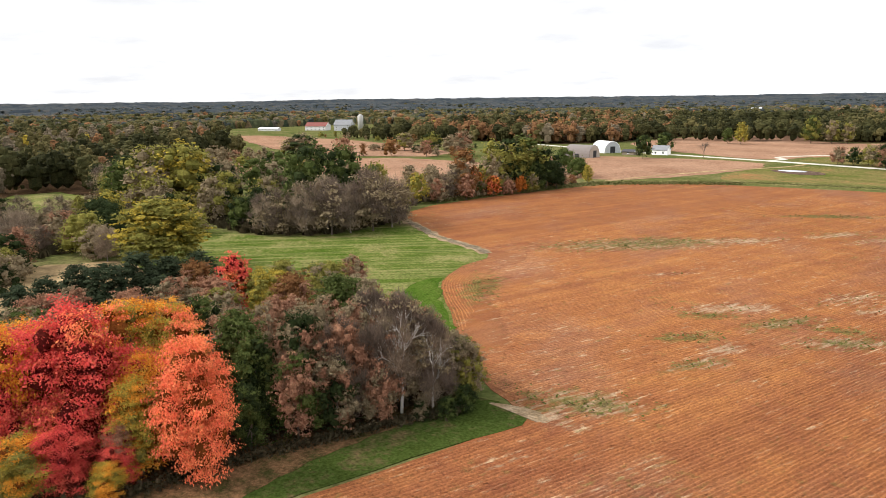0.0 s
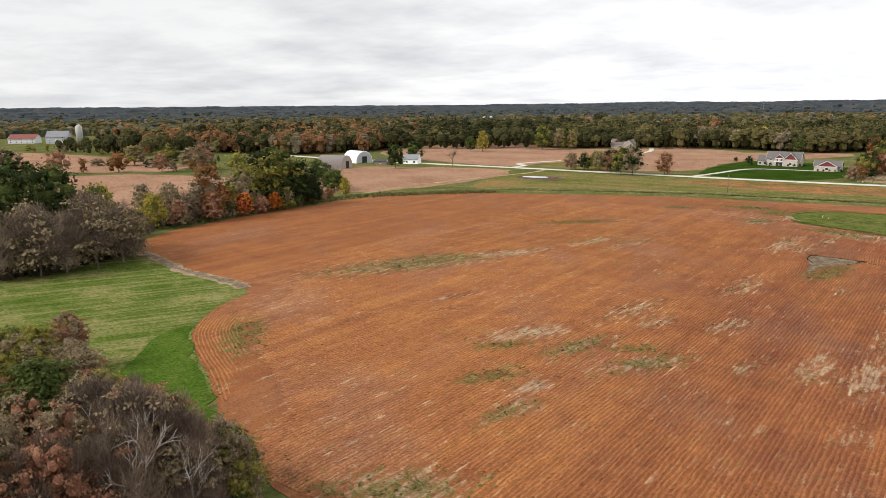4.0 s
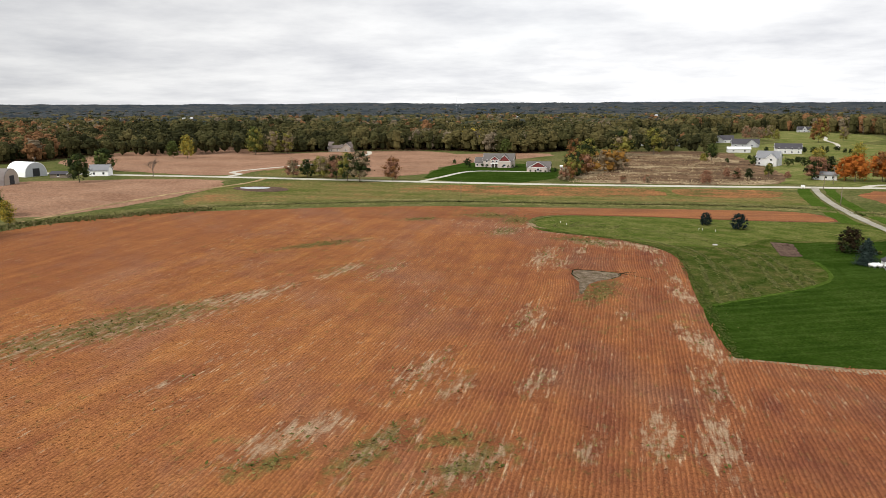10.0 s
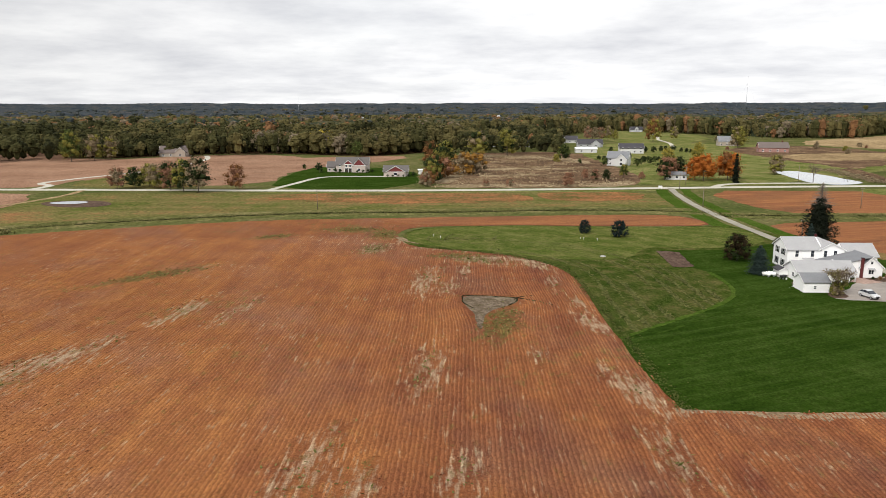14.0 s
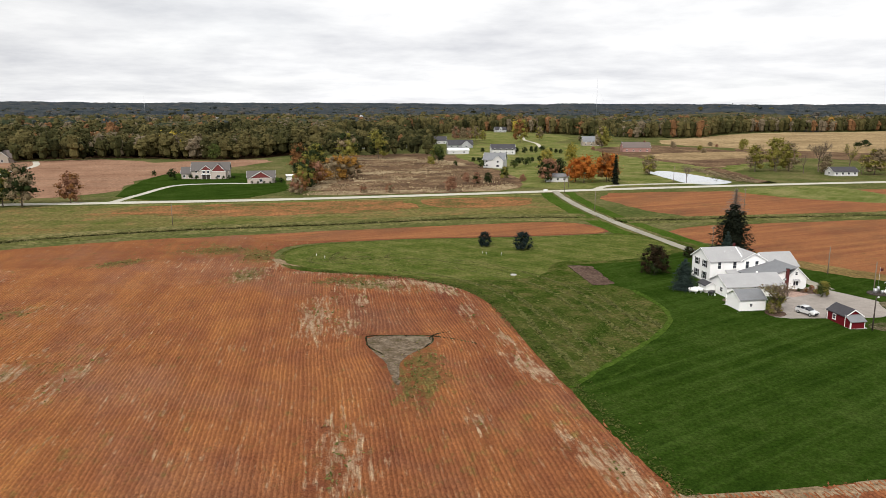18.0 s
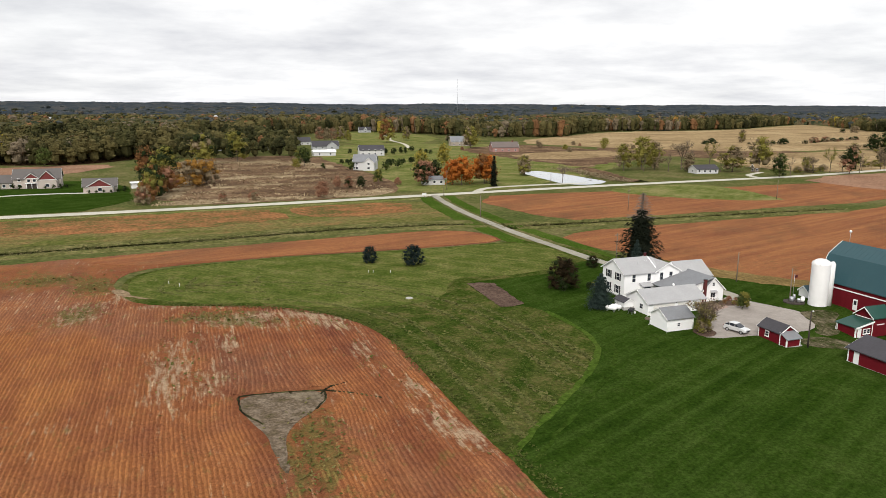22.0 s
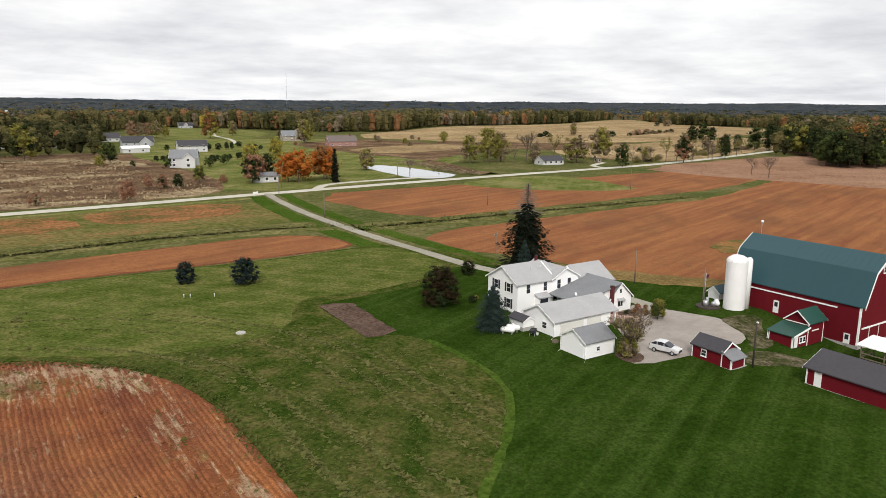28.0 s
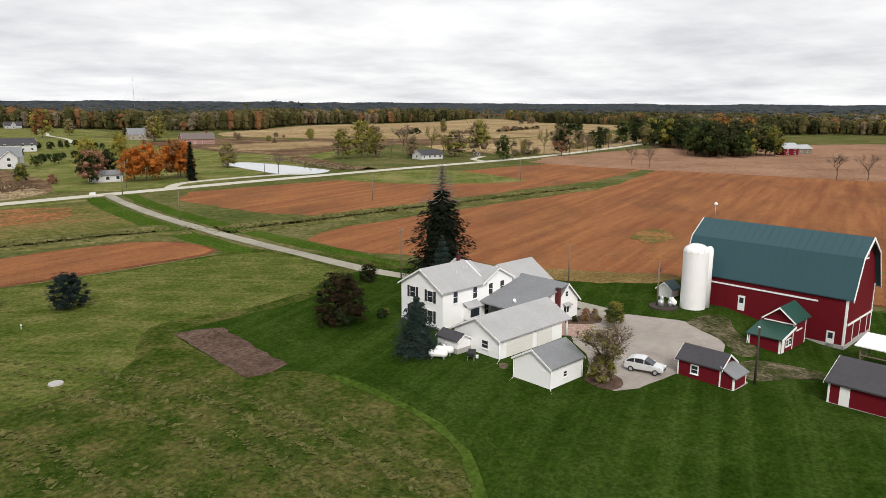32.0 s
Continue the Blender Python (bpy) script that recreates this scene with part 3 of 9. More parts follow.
def rounded(poly, times=2):
    """Chaikin's corner cutting of a closed outline."""
    for _ in range(times):
        out = []
        for (x0, y0), (x1, y1) in zip(poly, poly[1:] + poly[:1]):
            out += [(0.75 * x0 + 0.25 * x1, 0.75 * y0 + 0.25 * y1), (0.25 * x0 + 0.75 * x1, 0.25 * y0 + 0.75 * y1)]
        poly = out
    return poly


def terrain(x, y):
    """The yard falls away to the lower end of the bank barn."""
    c = lambda v: min(1.0, max(0.0, v))  # noqa: E731
    return -2.6 * c((x - 97) / 36) * c((149 - y) / 14) * c((y - 85) / 28) * c((176 - x) / 24)


# thin places of the crop: centre, half length along and across, turn
SANDY = [(-24, 59, 12, 3.8, 58), (-13, 37, 6, 2.4, 75), (21.5, 65, 9, 2.8, 83), (28, 62, 10, 3.0, 83), (27.5, 42, 5, 2.0, 80), (12.5, 61, 6, 1.8, 80), (33.5, 102, 10, 3.2, 100), (36.5, 134, 9, 2.4, 98),
         (22, 116, 7, 1.2, 84), (-43, 150, 14, 3.2, 72), (6.5, 172, 17, 3.0, 84), (17, 180, 7, 2.0, 80), (35, 190, 9, 2.4, 135), (1.5, 221, 7, 1.6, 105), (-15, -3, 7, 2.0, 10), (-20, -22, 8, 1.2, 80)]
STREAKY = [(31, 82, 10, 3.0, 90), (-33, 147, 13, 3.0, 72), (12, 184, 7, 2.0, 85), (36, 165, 9, 2.2, 80), (-57, 122, 16, 4.0, 58), (-12, 82, 14, 4.0, 75), (-6, 78, 8, 3.0, 80), (6, 80, 8, 3.0, 80), (-48, 74, 8, 1.6, 60), (-44, 66, 6, 0.9, 55), (14, 206.5, 13, 2.0, -22), (28, 194, 9, 2.6, -42), (36, 184, 8, 2.4, -60), (37.5, 148, 9, 2.0, 95), (16, 177, 6, 1.8, 80), (7, 172, 15, 4.6, 84), (12, 165, 9, 3.0, 84), (4, 113, 12, 4.0, 80)]
MINGLED = [(-1.5, 54, 9.5, 3.4, 52), (-13.5, 57, 9.5, 3.2, 68), (-74, 97, 30, 9.0, 56), (-12, 28, 7, 2.5, 70), (-14, 4, 10, 5.0, 40), (21, 193, 12, 4.5, -35), (-6, 210, 9, 5.0, 60)]
WEEDY = [(-24.5, 51.5, 7, 2.4, 42), (-4.5, 60.5, 5, 2.6, 30), (-20, 38, 7, 3.0, 60), (-3, 232, 10, 6.0, 80), (-14, 243, 12, 6.0, 0), (-38, 232, 8, 4.0, 30), (19, 136, 15, 4.5, 75), (-68, 34, 14, 5.0, 130), (-60, 180, 20, 4.0, 40), (16, 198, 9, 4.0, 0)]
# the share of weeds and of bare soil in each
BLOTCH = [(*q, 0.15, 1.0) for q in SANDY] + [(*q, 0.2, 0.7) for q in STREAKY] + [(*q, 0.85, 0.8) for q in MINGLED] + [(*q, 0.95, 0.2) for q in WEEDY]


def blotch_share(x, y, which):
    """How far a place lies inside the weedy (5) or bare (6) blotches, 0 to 1."""
    best = np.zeros_like(x)
    for cx, cy, a, b, turn, *kinds in BLOTCH:
        c, s = math.cos(radians(turn)), math.sin(radians(turn))
        u, v = (x - cx) * c + (y - cy) * s, -(x - cx) * s + (y - cy) * c
        d = 1 - np.hypot(u / (1.3 * a), v / (1.3 * b))
        best = np.maximum(best, np.clip(d * 1.35, 0, 1) * kinds[which])
    return best


def patch(name, poly, z, mat, label, category, step=6.0, amount=0.8, seed=0, curve=1, skirt=0.25, drape=False, cells=None):
    z += 0.0007 * seed
    outline = ragged(rounded(poly, curve) if curve else poly, step, amount, seed)
    bm = bmesh.new()
    top = [bm.verts.new((x, y, z)) for x, y in outline]
    face = bm.faces.new(top)
    if face.normal.z < 0:
        face.normal_flip()
    bmesh.ops.triangulate(bm, faces=[face])
    if drape:
        for k in range(26):
            for co, no in (((97 + 3.2 * k, 0, 0), (1, 0, 0)), ((0, 84 + 2.6 * k, 0), (0, 1, 0))):
                bmesh.ops.bisect_plane(bm, geom=list(bm.verts) + list(bm.edges) + list(bm.faces), plane_co=co, plane_no=no)
        for v in bm.verts:
            v.co.z += terrain(v.co.x, v.co.y)
    if cells:
        x0, x1, y0, y1, gap = cells
        for lo, hi, no in ((x0, x1, (1, 0, 0)), (y0, y1, (0, 1, 0))):
            for k in range(int((hi - lo) / gap) + 1):
                at = lo + k * gap
                bmesh.ops.bisect_plane(bm, geom=list(bm.verts) + list(bm.edges) + list(bm.faces), plane_co=(at, at, 0), plane_no=no)
        vs = list(bm.verts)
        px, py = np.array([v.co.x for v in vs]), np.array([v.co.y for v in vs])
        for k, kind in enumerate(("weedy", "bare")):
            layer = bm.verts.layers.float.new(kind)
            for v, s in zip(list(bm.verts), blotch_share(px, py, k)):
                v[layer] = float(s)
    rim = [e for e in bm.edges if e.is_boundary]
    made = bmesh.ops.extrude_edge_only(bm, edges=rim)
    for v in made["geom"]:
        if isinstance(v, bmesh.types.BMVert):
            v.co.z -= skirt
    bmesh.ops.recalc_face_normals(bm, faces=list(bm.faces))
    me = bpy.data.meshes.new(name)
    bm.to_mesh(me)
    bm.free()
    me.materials.append(mat)
    return tagged(new(name, me), label, category, "", "structure")


def smooth_line(pts, step=4.0):
    """Points along a Catmull-Rom curve."""
    p = [pts[0]] + list(pts) + [pts[-1]]
    out = []
    for a, b, c, d in zip(p, p[1:], p[2:], p[3:]):
        a, b, c, d = (np.array(q, float) for q in (a, b, c, d))
        n = max(1, int(np.linalg.norm(c - b) / step))
        for k in range(n):
            t = k / n
            out.append(0.5 * (2 * b + (c - a) * t + (2 * a - 5 * b + 4 * c - d) * t * t + (3 * b - a - 3 * c + d) * t**3))
    out.append(np.array(pts[-1], float))
    return out


def ribbon(name, pts, width, z, mat, label, category, rough=0.25, seed=0, crown=0.04, step=4.0, kind="structure"):
    """A road, track or bank along a curve, slightly domed."""
    rng = random.Random(seed)
    line = smooth_line(pts, step)
    vs, fs = [], []
    for i, p in enumerate(line):
        d = line[min(i + 1, len(line) - 1)] - line[max(i - 1, 0)]
        n = np.array([-d[1], d[0]]) / (np.linalg.norm(d) + 1e-9)
        w = width / 2
        a, b = w + rng.uniform(-rough, rough), w + rng.uniform(-rough, rough)
        for off, zz in ((-a, z - 0.15), (-a * 0.96, z), (0, z + crown), (b * 0.96, z), (b, z - 0.15)):
            q = p + n * off
            vs.append((q[0], q[1], zz))
    for i in range(len(line) - 1):
        for k in range(4):
            fs.append((i * 5 + k, i * 5 + k + 1, i * 5 + 6 + k, i * 5 + 5 + k))
    me = mesh_from(name, vs, fs, [mat])
    bm = bmesh.new()
    bm.from_mesh(me)
    bmesh.ops.recalc_face_normals(bm, faces=list(bm.faces))
    bm.to_mesh(me)
    bm.free()
    return tagged(new(name, me), label, category, "", kind)


DITCH_W = [(-178, 204), (-164, 222), (-149, 240), (-117, 259), (-69, 274), (-41, 280), (-12, 281), (20, 280), (47, 281), (72, 281), (89, 279), (105, 275.5), (117, 272)]
DITCH_E = [(124, 263), (145, 259.5), (175, 256.5), (205, 252.5), (235, 248.5), (264, 243)]


def dist_to(line, x, y):
    best = np.full(x.shape, 1e9)
    for (ax, ay), (bx, by) in zip(line, line[1:]):
        dx, dy = bx - ax, by - ay
        t = np.clip(((x - ax) * dx + (y - ay) * dy) / (dx * dx + dy * dy), 0, 1)
        best = np.minimum(best, np.hypot(x - ax - t * dx, y - ay - t * dy))
    return best


def build_ground():
    """A sheet with graded cells: fine round the farm, wide towards the horizon."""
    near = np.arange(-200, 300.1, 4.0)
    xs = np.concatenate([-np.geomspace(4900, 210, 26), near, np.geomspace(310, 4900, 26)])
    near_y = np.arange(180, 300.1, 2.0)
    ys = np.concatenate([-np.geomspace(4900, 160, 18), np.arange(-150, 80, 12.0), np.arange(82, 178, 4.0), near_y, np.geomspace(310, 4900, 30)])
    gx, gy = np.meshgrid(xs, ys)
    gz = np.array([[1.15 * terrain(a, b) for a, b in zip(r, q)] for r, q in zip(gx, gy)])
    for line in (DITCH_W, DITCH_E):
        gz -= 1.6 * np.clip(1.35 - dist_to(line, gx, gy) / 2.6, 0, 1)
    ny, nx = gx.shape
    verts = np.stack([gx, gy, gz], -1).reshape(-1, 3)
    idx = np.arange(nx * ny).reshape(ny, nx)
    faces = np.stack([idx[:-1, :-1], idx[:-1, 1:], idx[1:, 1:], idx[1:, :-1]], -1).reshape(-1, 4)
    me = mesh_from("ground", verts.tolist(), faces.tolist(), [M_GROUND])
    return tagged(new("ground", me), "dull green and straw grassland reaching to the horizon", "ground", "", "structure")


build_ground()
Z1, Z2, Z3, Z4 = 0.03, 0.06, 0.09, 0.12
FIELD = [(-19, -150), (-19, -60), (-17, -24), (-15, -6), (-20, -3.5), (-27, -2), (-40, 4), (-56, 16), (-66, 22), (-76, 29), (-83, 38), (-87, 46), (-89, 57), (-100, 61), (-119, 64), (-140, 70),
         (-155, 74), (-163, 81), (-172, 101), (-175, 128), (-173, 161), (-171, 198), (-159, 214), (-145, 234), (-111, 246), (-78, 258), (-42, 266), (-7, 266.5), (36, 268), (70, 267.5), (98, 267), (108, 260), (110, 250), (108, 241),
         (96, 241), (79, 242), (61, 244.5), (45, 247), (20, 248), (6, 246), (1, 236), (1.5, 222), (5, 213), (12, 208), (27, 202), (36, 193), (41, 183), (42.6, 172), (42, 160), (40.5, 147), (43, 127), (43, 100), (48, 98), (63, 94), (82, 91.3), (97, 89.2), (120, 84), (177, 38), (200, 20), (200, -150)]
patch("soya_field", FIELD, Z2, M_SOYA, "rust-orange ripe soya field with pale streaks and weedy patches", "field", 5.0, 0.7, 1, cells=(-112, 60, -60, 240, 3.0))
patch("soya_field", [(124, 236), (134, 195), (142, 172), (149, 162), (155, 150), (160, 125), (180, 40), (400, -60), (430, 170), (388, 262), (300, 243), (271, 238), (175, 244), (140, 246)], Z1, M_SOYA_E,
      "orange ripe soya field behind the red barn", "field", 6.0, 1.0, 2, drape=True)
patch("soya_field", [(146, 266), (175, 262), (271, 256), (300, 252), (385, 268), (400, 305), (330, 318), (255, 322), (200, 335), (146, 340)], Z1, M_SOYA_E, "orange ripe soya field between the lane and the road", "field", 6.0, 1.0, 3)
patch("soya_strip", [(4, 252), (-6, 262), (10, 266.5), (36, 267.3), (70, 266.8), (98, 266.3), (107, 259.5), (109, 250), (107.4, 242), (96, 242), (79, 243), (61, 245.5), (45, 248), (20, 249.5)], 0.075, M_SOYA_E, "orange strip of ripe soya between the lawn and the ditch", "field", 4.0, 0.7, 68)
patch("meadow_corner", [(222, 337), (252, 341), (284, 340), (287, 316), (277, 284), (271, 271), (244, 284), (224, 312)], Z2, M_GRASS, "green grass wedge beside the pale road", "grass", 6.0, 1.0, 4)
patch("rough_strip", [(-165, 356), (-70, 352), (4, 345), (125, 343), (118, 300), (113, 283), (60, 288), (-45, 288), (-110, 268), (-150, 250)], Z1, M_MIXED, "rough strip of olive grass and dull stubble", "field", 6.0, 1.2, 5)
patch("stubble_band", [(-60, 330), (-40, 345), (4, 341.5), (58, 339.5), (63, 322), (59, 306), (20, 305), (-12, 309), (-40, 318)], Z2, M_STUBBLE, "rust-coloured stubble band below the road", "field", 4.0, 2.4, 62)
patch("stubble_band", [(68, 338), (95, 338), (117, 333), (112, 314), (100, 306), (72, 309), (65, 320)], Z2, M_STUBBLE, "thin rust-coloured stubble by the lane", "field", 5.0, 3.2, 63)
patch("grass_verge", [(-60, 350.5), (4, 344.5), (128, 344), (126, 339), (60, 340.5), (4, 342.5), (-60, 346)], Z3, M_GRASS, "green verge below the road", "grass", 4.0, 0.5, 64)
patch("rough_strip", [(-182, 210), (-160, 262), (-158, 350), (-200, 362), (-300, 330), (-310, 290), (-240, 230)], Z1, M_TAN, "dull pinkish stubble field by the old grey barn", "field", 8.0, 1.5, 6)
patch("bare_field", [(-215, 384), (-175, 382), (-170, 430), (-60, 480), (-60, 585), (-125, 635), (-235, 560), (-305, 690), (-375, 585), (-360, 470), (-300, 420)], Z1, M_TAN, "bare tan field before the woods", "field", 10.0, 2.0, 7)
patch("bare_field", [(-62, 384), (-64, 470), (15, 560), (10, 600), (-60, 585), (-180, 500), (-165, 384)], Z2, M_TAN, "bare brown-pink field behind the roadside trees", "field", 10.0, 2.0, 8)
patch("green_verge", [(-172, 392), (-140, 376), (-95, 372), (-110, 430), (-160, 450)], Z3, M_MIXED, "rough greenish ground inside the bend of the drive", "grass", 8.0, 1.5, 9)
patch("house_lawn", [(-62, 362), (14, 360), (16, 470), (-48, 500), (-62, 440)], Z3, M_LAWN, "dark green mown lawn round a new house", "lawn", 8.0, 0.6, 10)
patch("fallow_lot", [(18, 361), (118, 357), (150, 400), (150, 500), (165, 640), (55, 620), (20, 480)], Z1, M_BROWN, "brown fallow lot with bleached weeds", "field", 6.0, 1.5, 11)
for k, rim in enumerate(([(22, 364), (60, 361.5), (100, 360), (116, 361), (124, 368), (131, 380), (128, 392), (112, 376), (90, 371), (60, 374), (34, 378), (24, 372)], [(24, 390), (32, 420), (40, 470), (50, 540), (62, 600), (100, 590), (140, 560), (146, 500), (134, 500), (126, 540), (96, 570), (72, 574), (60, 530), (50, 460), (38, 400), (30, 384)],
                            [(60, 470), (86, 476), (118, 466), (120, 456), (90, 462), (62, 458)], [(52, 425), (70, 430), (92, 427), (92, 420), (68, 420), (50, 416)])):
    patch("dry_grass", rim, Z2 + 0.02, M_PALEWEED, "bleached straw-coloured grass along the fallow lot", "grass", 4.0, 3.0, 81 + k)
patch("house_lawn", [(122, 358), (215, 362), (420, 520), (420, 700), (260, 800), (160, 640), (150, 420)], Z1, M_GRASS, "green lawns between the houses along the road", "lawn", 10.0, 1.5, 12)
patch("house_lawn", [(240, 760), (290, 720), (420, 900), (420, 1140), (300, 1140)], Z2, M_GRASS, "far green lawn sloping to the woods", "lawn", 12.0, 2.0, 13)
patch("weedy_meadow", [(292, 440), (330, 470), (425, 500), (430, 700), (350, 690), (300, 640), (296, 540)], Z3, M_BROWN, "brown weedy meadow between the gardens and the pond", "field", 8.0, 3.0, 50)
patch("dry_meadow", [(300, 505), (420, 530), (422, 600), (310, 575)], Z4, M_STRAW, "band of straw-coloured grass beyond the pond", "field", 6.0, 2.0, 51)
patch("dry_meadow", [(416, 757), (465, 609), (574, 500), (866, 533), (1130, 629), (1200, 760), (1210, 860), (1500, 1150), (1480, 1200), (1260, 1095), (1083, 1004), (908, 974), (796, 988), (650, 915)], Z3, M_STRAW, "wide straw-coloured meadow", "field", 14.0, 4.0, 14)
patch("dry_meadow", [(420, 470), (560, 430), (600, 500), (520, 600), (430, 640)], Z2, M_BROWN, "brownish weedy meadow beyond the pond", "field", 14.0, 4.0, 15)
patch("dry_meadow", [(392, 352), (520, 362), (640, 385), (720, 430), (870, 500), (574, 502), (480, 470), (420, 470)], Z2, M_STRAW, "straw-coloured rough meadow beyond the road", "field", 8.0, 3.0, 67)
patch("bare_field", [(359, 338), (350, 299), (353, 263), (360, 221), (367, 170), (374, 100), (700, 30), (760, 200), (620, 300), (510, 340)], Z2, M_TAN, "bare tan field with lone bare trees", "field", 10.0, 2.0, 16)
patch("bare_field", [(-345, 255), (-205, 215), (-195, 150), (-230, 95), (-412, 105), (-440, 165)], Z1, M_TAN, "tan bare field behind the hedgerow", "field", 8.0, 2.0, 17)
patch("bare_field", [(-340, 275), (-450, 190), (-830, 290), (-780, 330), (-520, 335)], Z1, M_TAN, "pale bare field beyond a hedge", "field", 10.0, 2.0, 18)
patch("green_meadow", [(-148, 70), (-143, 40), (-158, 22), (-200, 15), (-160, -10), (-126, -25), (-95, -20), (-60, -5), (-40, 3), (-56, 16), (-66, 22), (-76, 29), (-83, 38), (-88, 56), (-100, 60), (-119, 63)], Z1, M_MEADOW,
      "bright green meadow in the bay of the field", "grass", 5.0, 0.8, 19)
patch("green_verge", [(-19.5, -80), (-31, -62), (-31, -34), (-28, -10), (-23, -4), (-18.5, -5), (-14.6, -5.4), (-15.6, -12), (-16.8, -20), (-17.6, -29), (-18.6, -38)], Z3, M_VERGE, "dark green grass strip below the trees", "grass", 3.0, 0.5, 20)
patch("mown_strip", [(-40, 3.0), (-56, 15.4), (-66, 21.4), (-76, 28.4), (-80, 33.2), (-81.5, 31), (-80, 24), (-75, 18), (-70, 10), (-64, 2), (-58, -4), (-48, -2)], Z3, M_STRIP, "dark green mown strip beside the crop", "grass", 2.0, 0.9, 58)
patch("green_meadow", [(-330, -25), (-235, -30), (-228, 0), (-330, 12)], Z1, M_GRASS, "small green meadow among the woods", "grass", 8.0, 1.5, 21)
patch("dry_grass", [(-145, -70), (-110, -50), (-118, -20), (-150, -15), (-160, -40)], Z2, M_STRAW, "pale dry grass beside the pines", "grass", 5.0, 1.5, 22)
# the lawn ends in the south along a nearly straight line
SOUTH = [(37.6, 95.0), (38.6, 94.8), (50.5, 92.9), (63, 92.1)]
LAWN = [SOUTH[1], SOUTH[0], (37.55, 95.6), (37.7, 99), (38.5, 125.6), (39.4, 138), (40.6, 148), (42, 160), (42.6, 172), (41, 183), (36, 193), (27, 202), (12, 208), (5, 213), (2.2, 222), (3, 234), (8, 243), (20, 246.5), (45, 245.5), (61, 243), (79, 240.5), (96, 239.5), (108, 239.5), (116, 238), (131, 195), (139, 172), (146, 162), (152, 150), (157, 125), (177, 40), (120, 85), SOUTH[3], SOUTH[2]]
patch("rough_lawn", LAWN, Z3, M_HAY, "rough olive-green hay lawn with mowing marks", "lawn", 4.0, 0.4, 23, drape=True)
patch("short_grass", [(12, 210), (27, 203.5), (37, 195), (44, 191), (56, 189), (64, 192), (69, 201), (74, 205.5), (82, 203.5), (90, 202.5), (97, 203), (105, 206.5), (113.5, 212), (115, 232), (107, 238.5), (96, 238.5), (79, 239.5), (61, 242), (45, 244.5), (20, 245), (9, 242), (4, 233), (3.4, 222)], 0.105, M_SHORT, "lighter green short grass north of the vegetable bed", "lawn", 3.0, 1.0, 57)
MOW_LINE = [(38.9, 125.2), (47, 131.2), (56, 137.4), (63, 142.4), (68.4, 147), (71.8, 151), (74.4, 156.3), (76, 163), (76.7, 170), (76.4, 175.6)]
MOWN = [SOUTH[1], SOUTH[0], (37.65, 95.7), (37.2, 106), (38.0, 120)] + MOW_LINE + [(74.6, 178.2), (71.2, 180.6), (71.6, 189), (73.4, 200.6), (79, 200.2), (90, 199.6), (96.5, 199.8), (104, 203), (111, 208), (117, 207), (124, 200), (130, 194), (138, 172), (145, 161.5), (151, 149.5), (156, 125), (176, 42), (120, 85), SOUTH[3], SOUTH[2]]
patch("mown_lawn", MOWN, Z4, M_LAWN,
      "dark green mown lawn round the white farmhouse", "lawn", 4.0, 0.2, 24, drape=True)
# wheel swaths of the mower, which follow the edge of the hay
for off, wide, mat, words in ((0.2, 1.0, M_EDGE, "lighter green strip of grass along the mowing edge"), (3.1, 0.7, M_SWATH, "faint lighter mower swath in the dark lawn")):
    mow = np.array(smooth_line(MOW_LINE, 2.0))
    d = np.gradient(mow, axis=0)
    mow = mow + np.stack([d[:, 1], -d[:, 0]], 1) / np.linalg.norm(d, axis=1)[:, None] * off
    ribbon("mown_edge", [tuple(q) for q in mow[::2]], wide, 0.165, mat, words, "grass", 0.25, 3, 0.0, 2.0)
patch("gravel_yard", [(93, 146), (93, 151), (100, 153.5), (105.5, 160), (110, 161), (114, 163.5), (118.5, 166), (119.5, 161), (121, 156), (122.5, 151), (120.5, 146.5), (116, 143), (110, 143.5), (102, 144.5)], 0.15, M_GRAVEL, "pale gravel yard between the house and the sheds", "gravel", 2.0, 0.25, 25, drape=True)
patch("mulch_bed", [(92.6, 147.8), (94.6, 147.0), (96.8, 148.4), (97.0, 150.6), (95.4, 151.8), (93.2, 151.2)], 0.168, M_BED, "dark mulch bed round a bare shrub tree", "garden bed", 0.8, 0.2, 91, drape=True)
patch("brick_patio", [(105.5, 161.2), (109, 164.6), (113.5, 164), (112, 159.5), (107, 158.6)], 0.17, M_BRICKPATIO, "pinkish brick patio beside the garage", "patio", 1.0, 0.05, 26, 0)
patch("garden_bed", [(73.4, 199.6), (76.3, 199), (79, 197.2), (77.2, 188), (75.9, 179.7), (73, 179), (70.3, 179.8), (71.8, 189)], 0.17, M_BED, "bare brown vegetable bed cut into the lawn", "garden bed", 1.2, 0.25, 27, 0)
patch("wet_hollow", [(14.3, 156.3), (20, 155.4), (25.3, 153.4), (25.2, 150.4), (22.4, 147.4), (19.4, 145.2), (17.4, 142.6), (16.2, 138.5), (15.2, 132.5), (14.6, 133), (14.6, 138), (14.9, 143), (14.1, 147), (13.5, 151.5)], 0.09, M_HOLLOW, "bare grey-brown wet hollow in the crop", "bare soil", 1.5, 0.3, 28)
patch("silt_patch", [(20, 154.6), (24.6, 153.0), (24.4, 151), (22.3, 150.6), (20.6, 152.6)], 0.115, M_MUD, "pale dried silt in the hollow", "bare soil", 0.8, 0.25, 66)
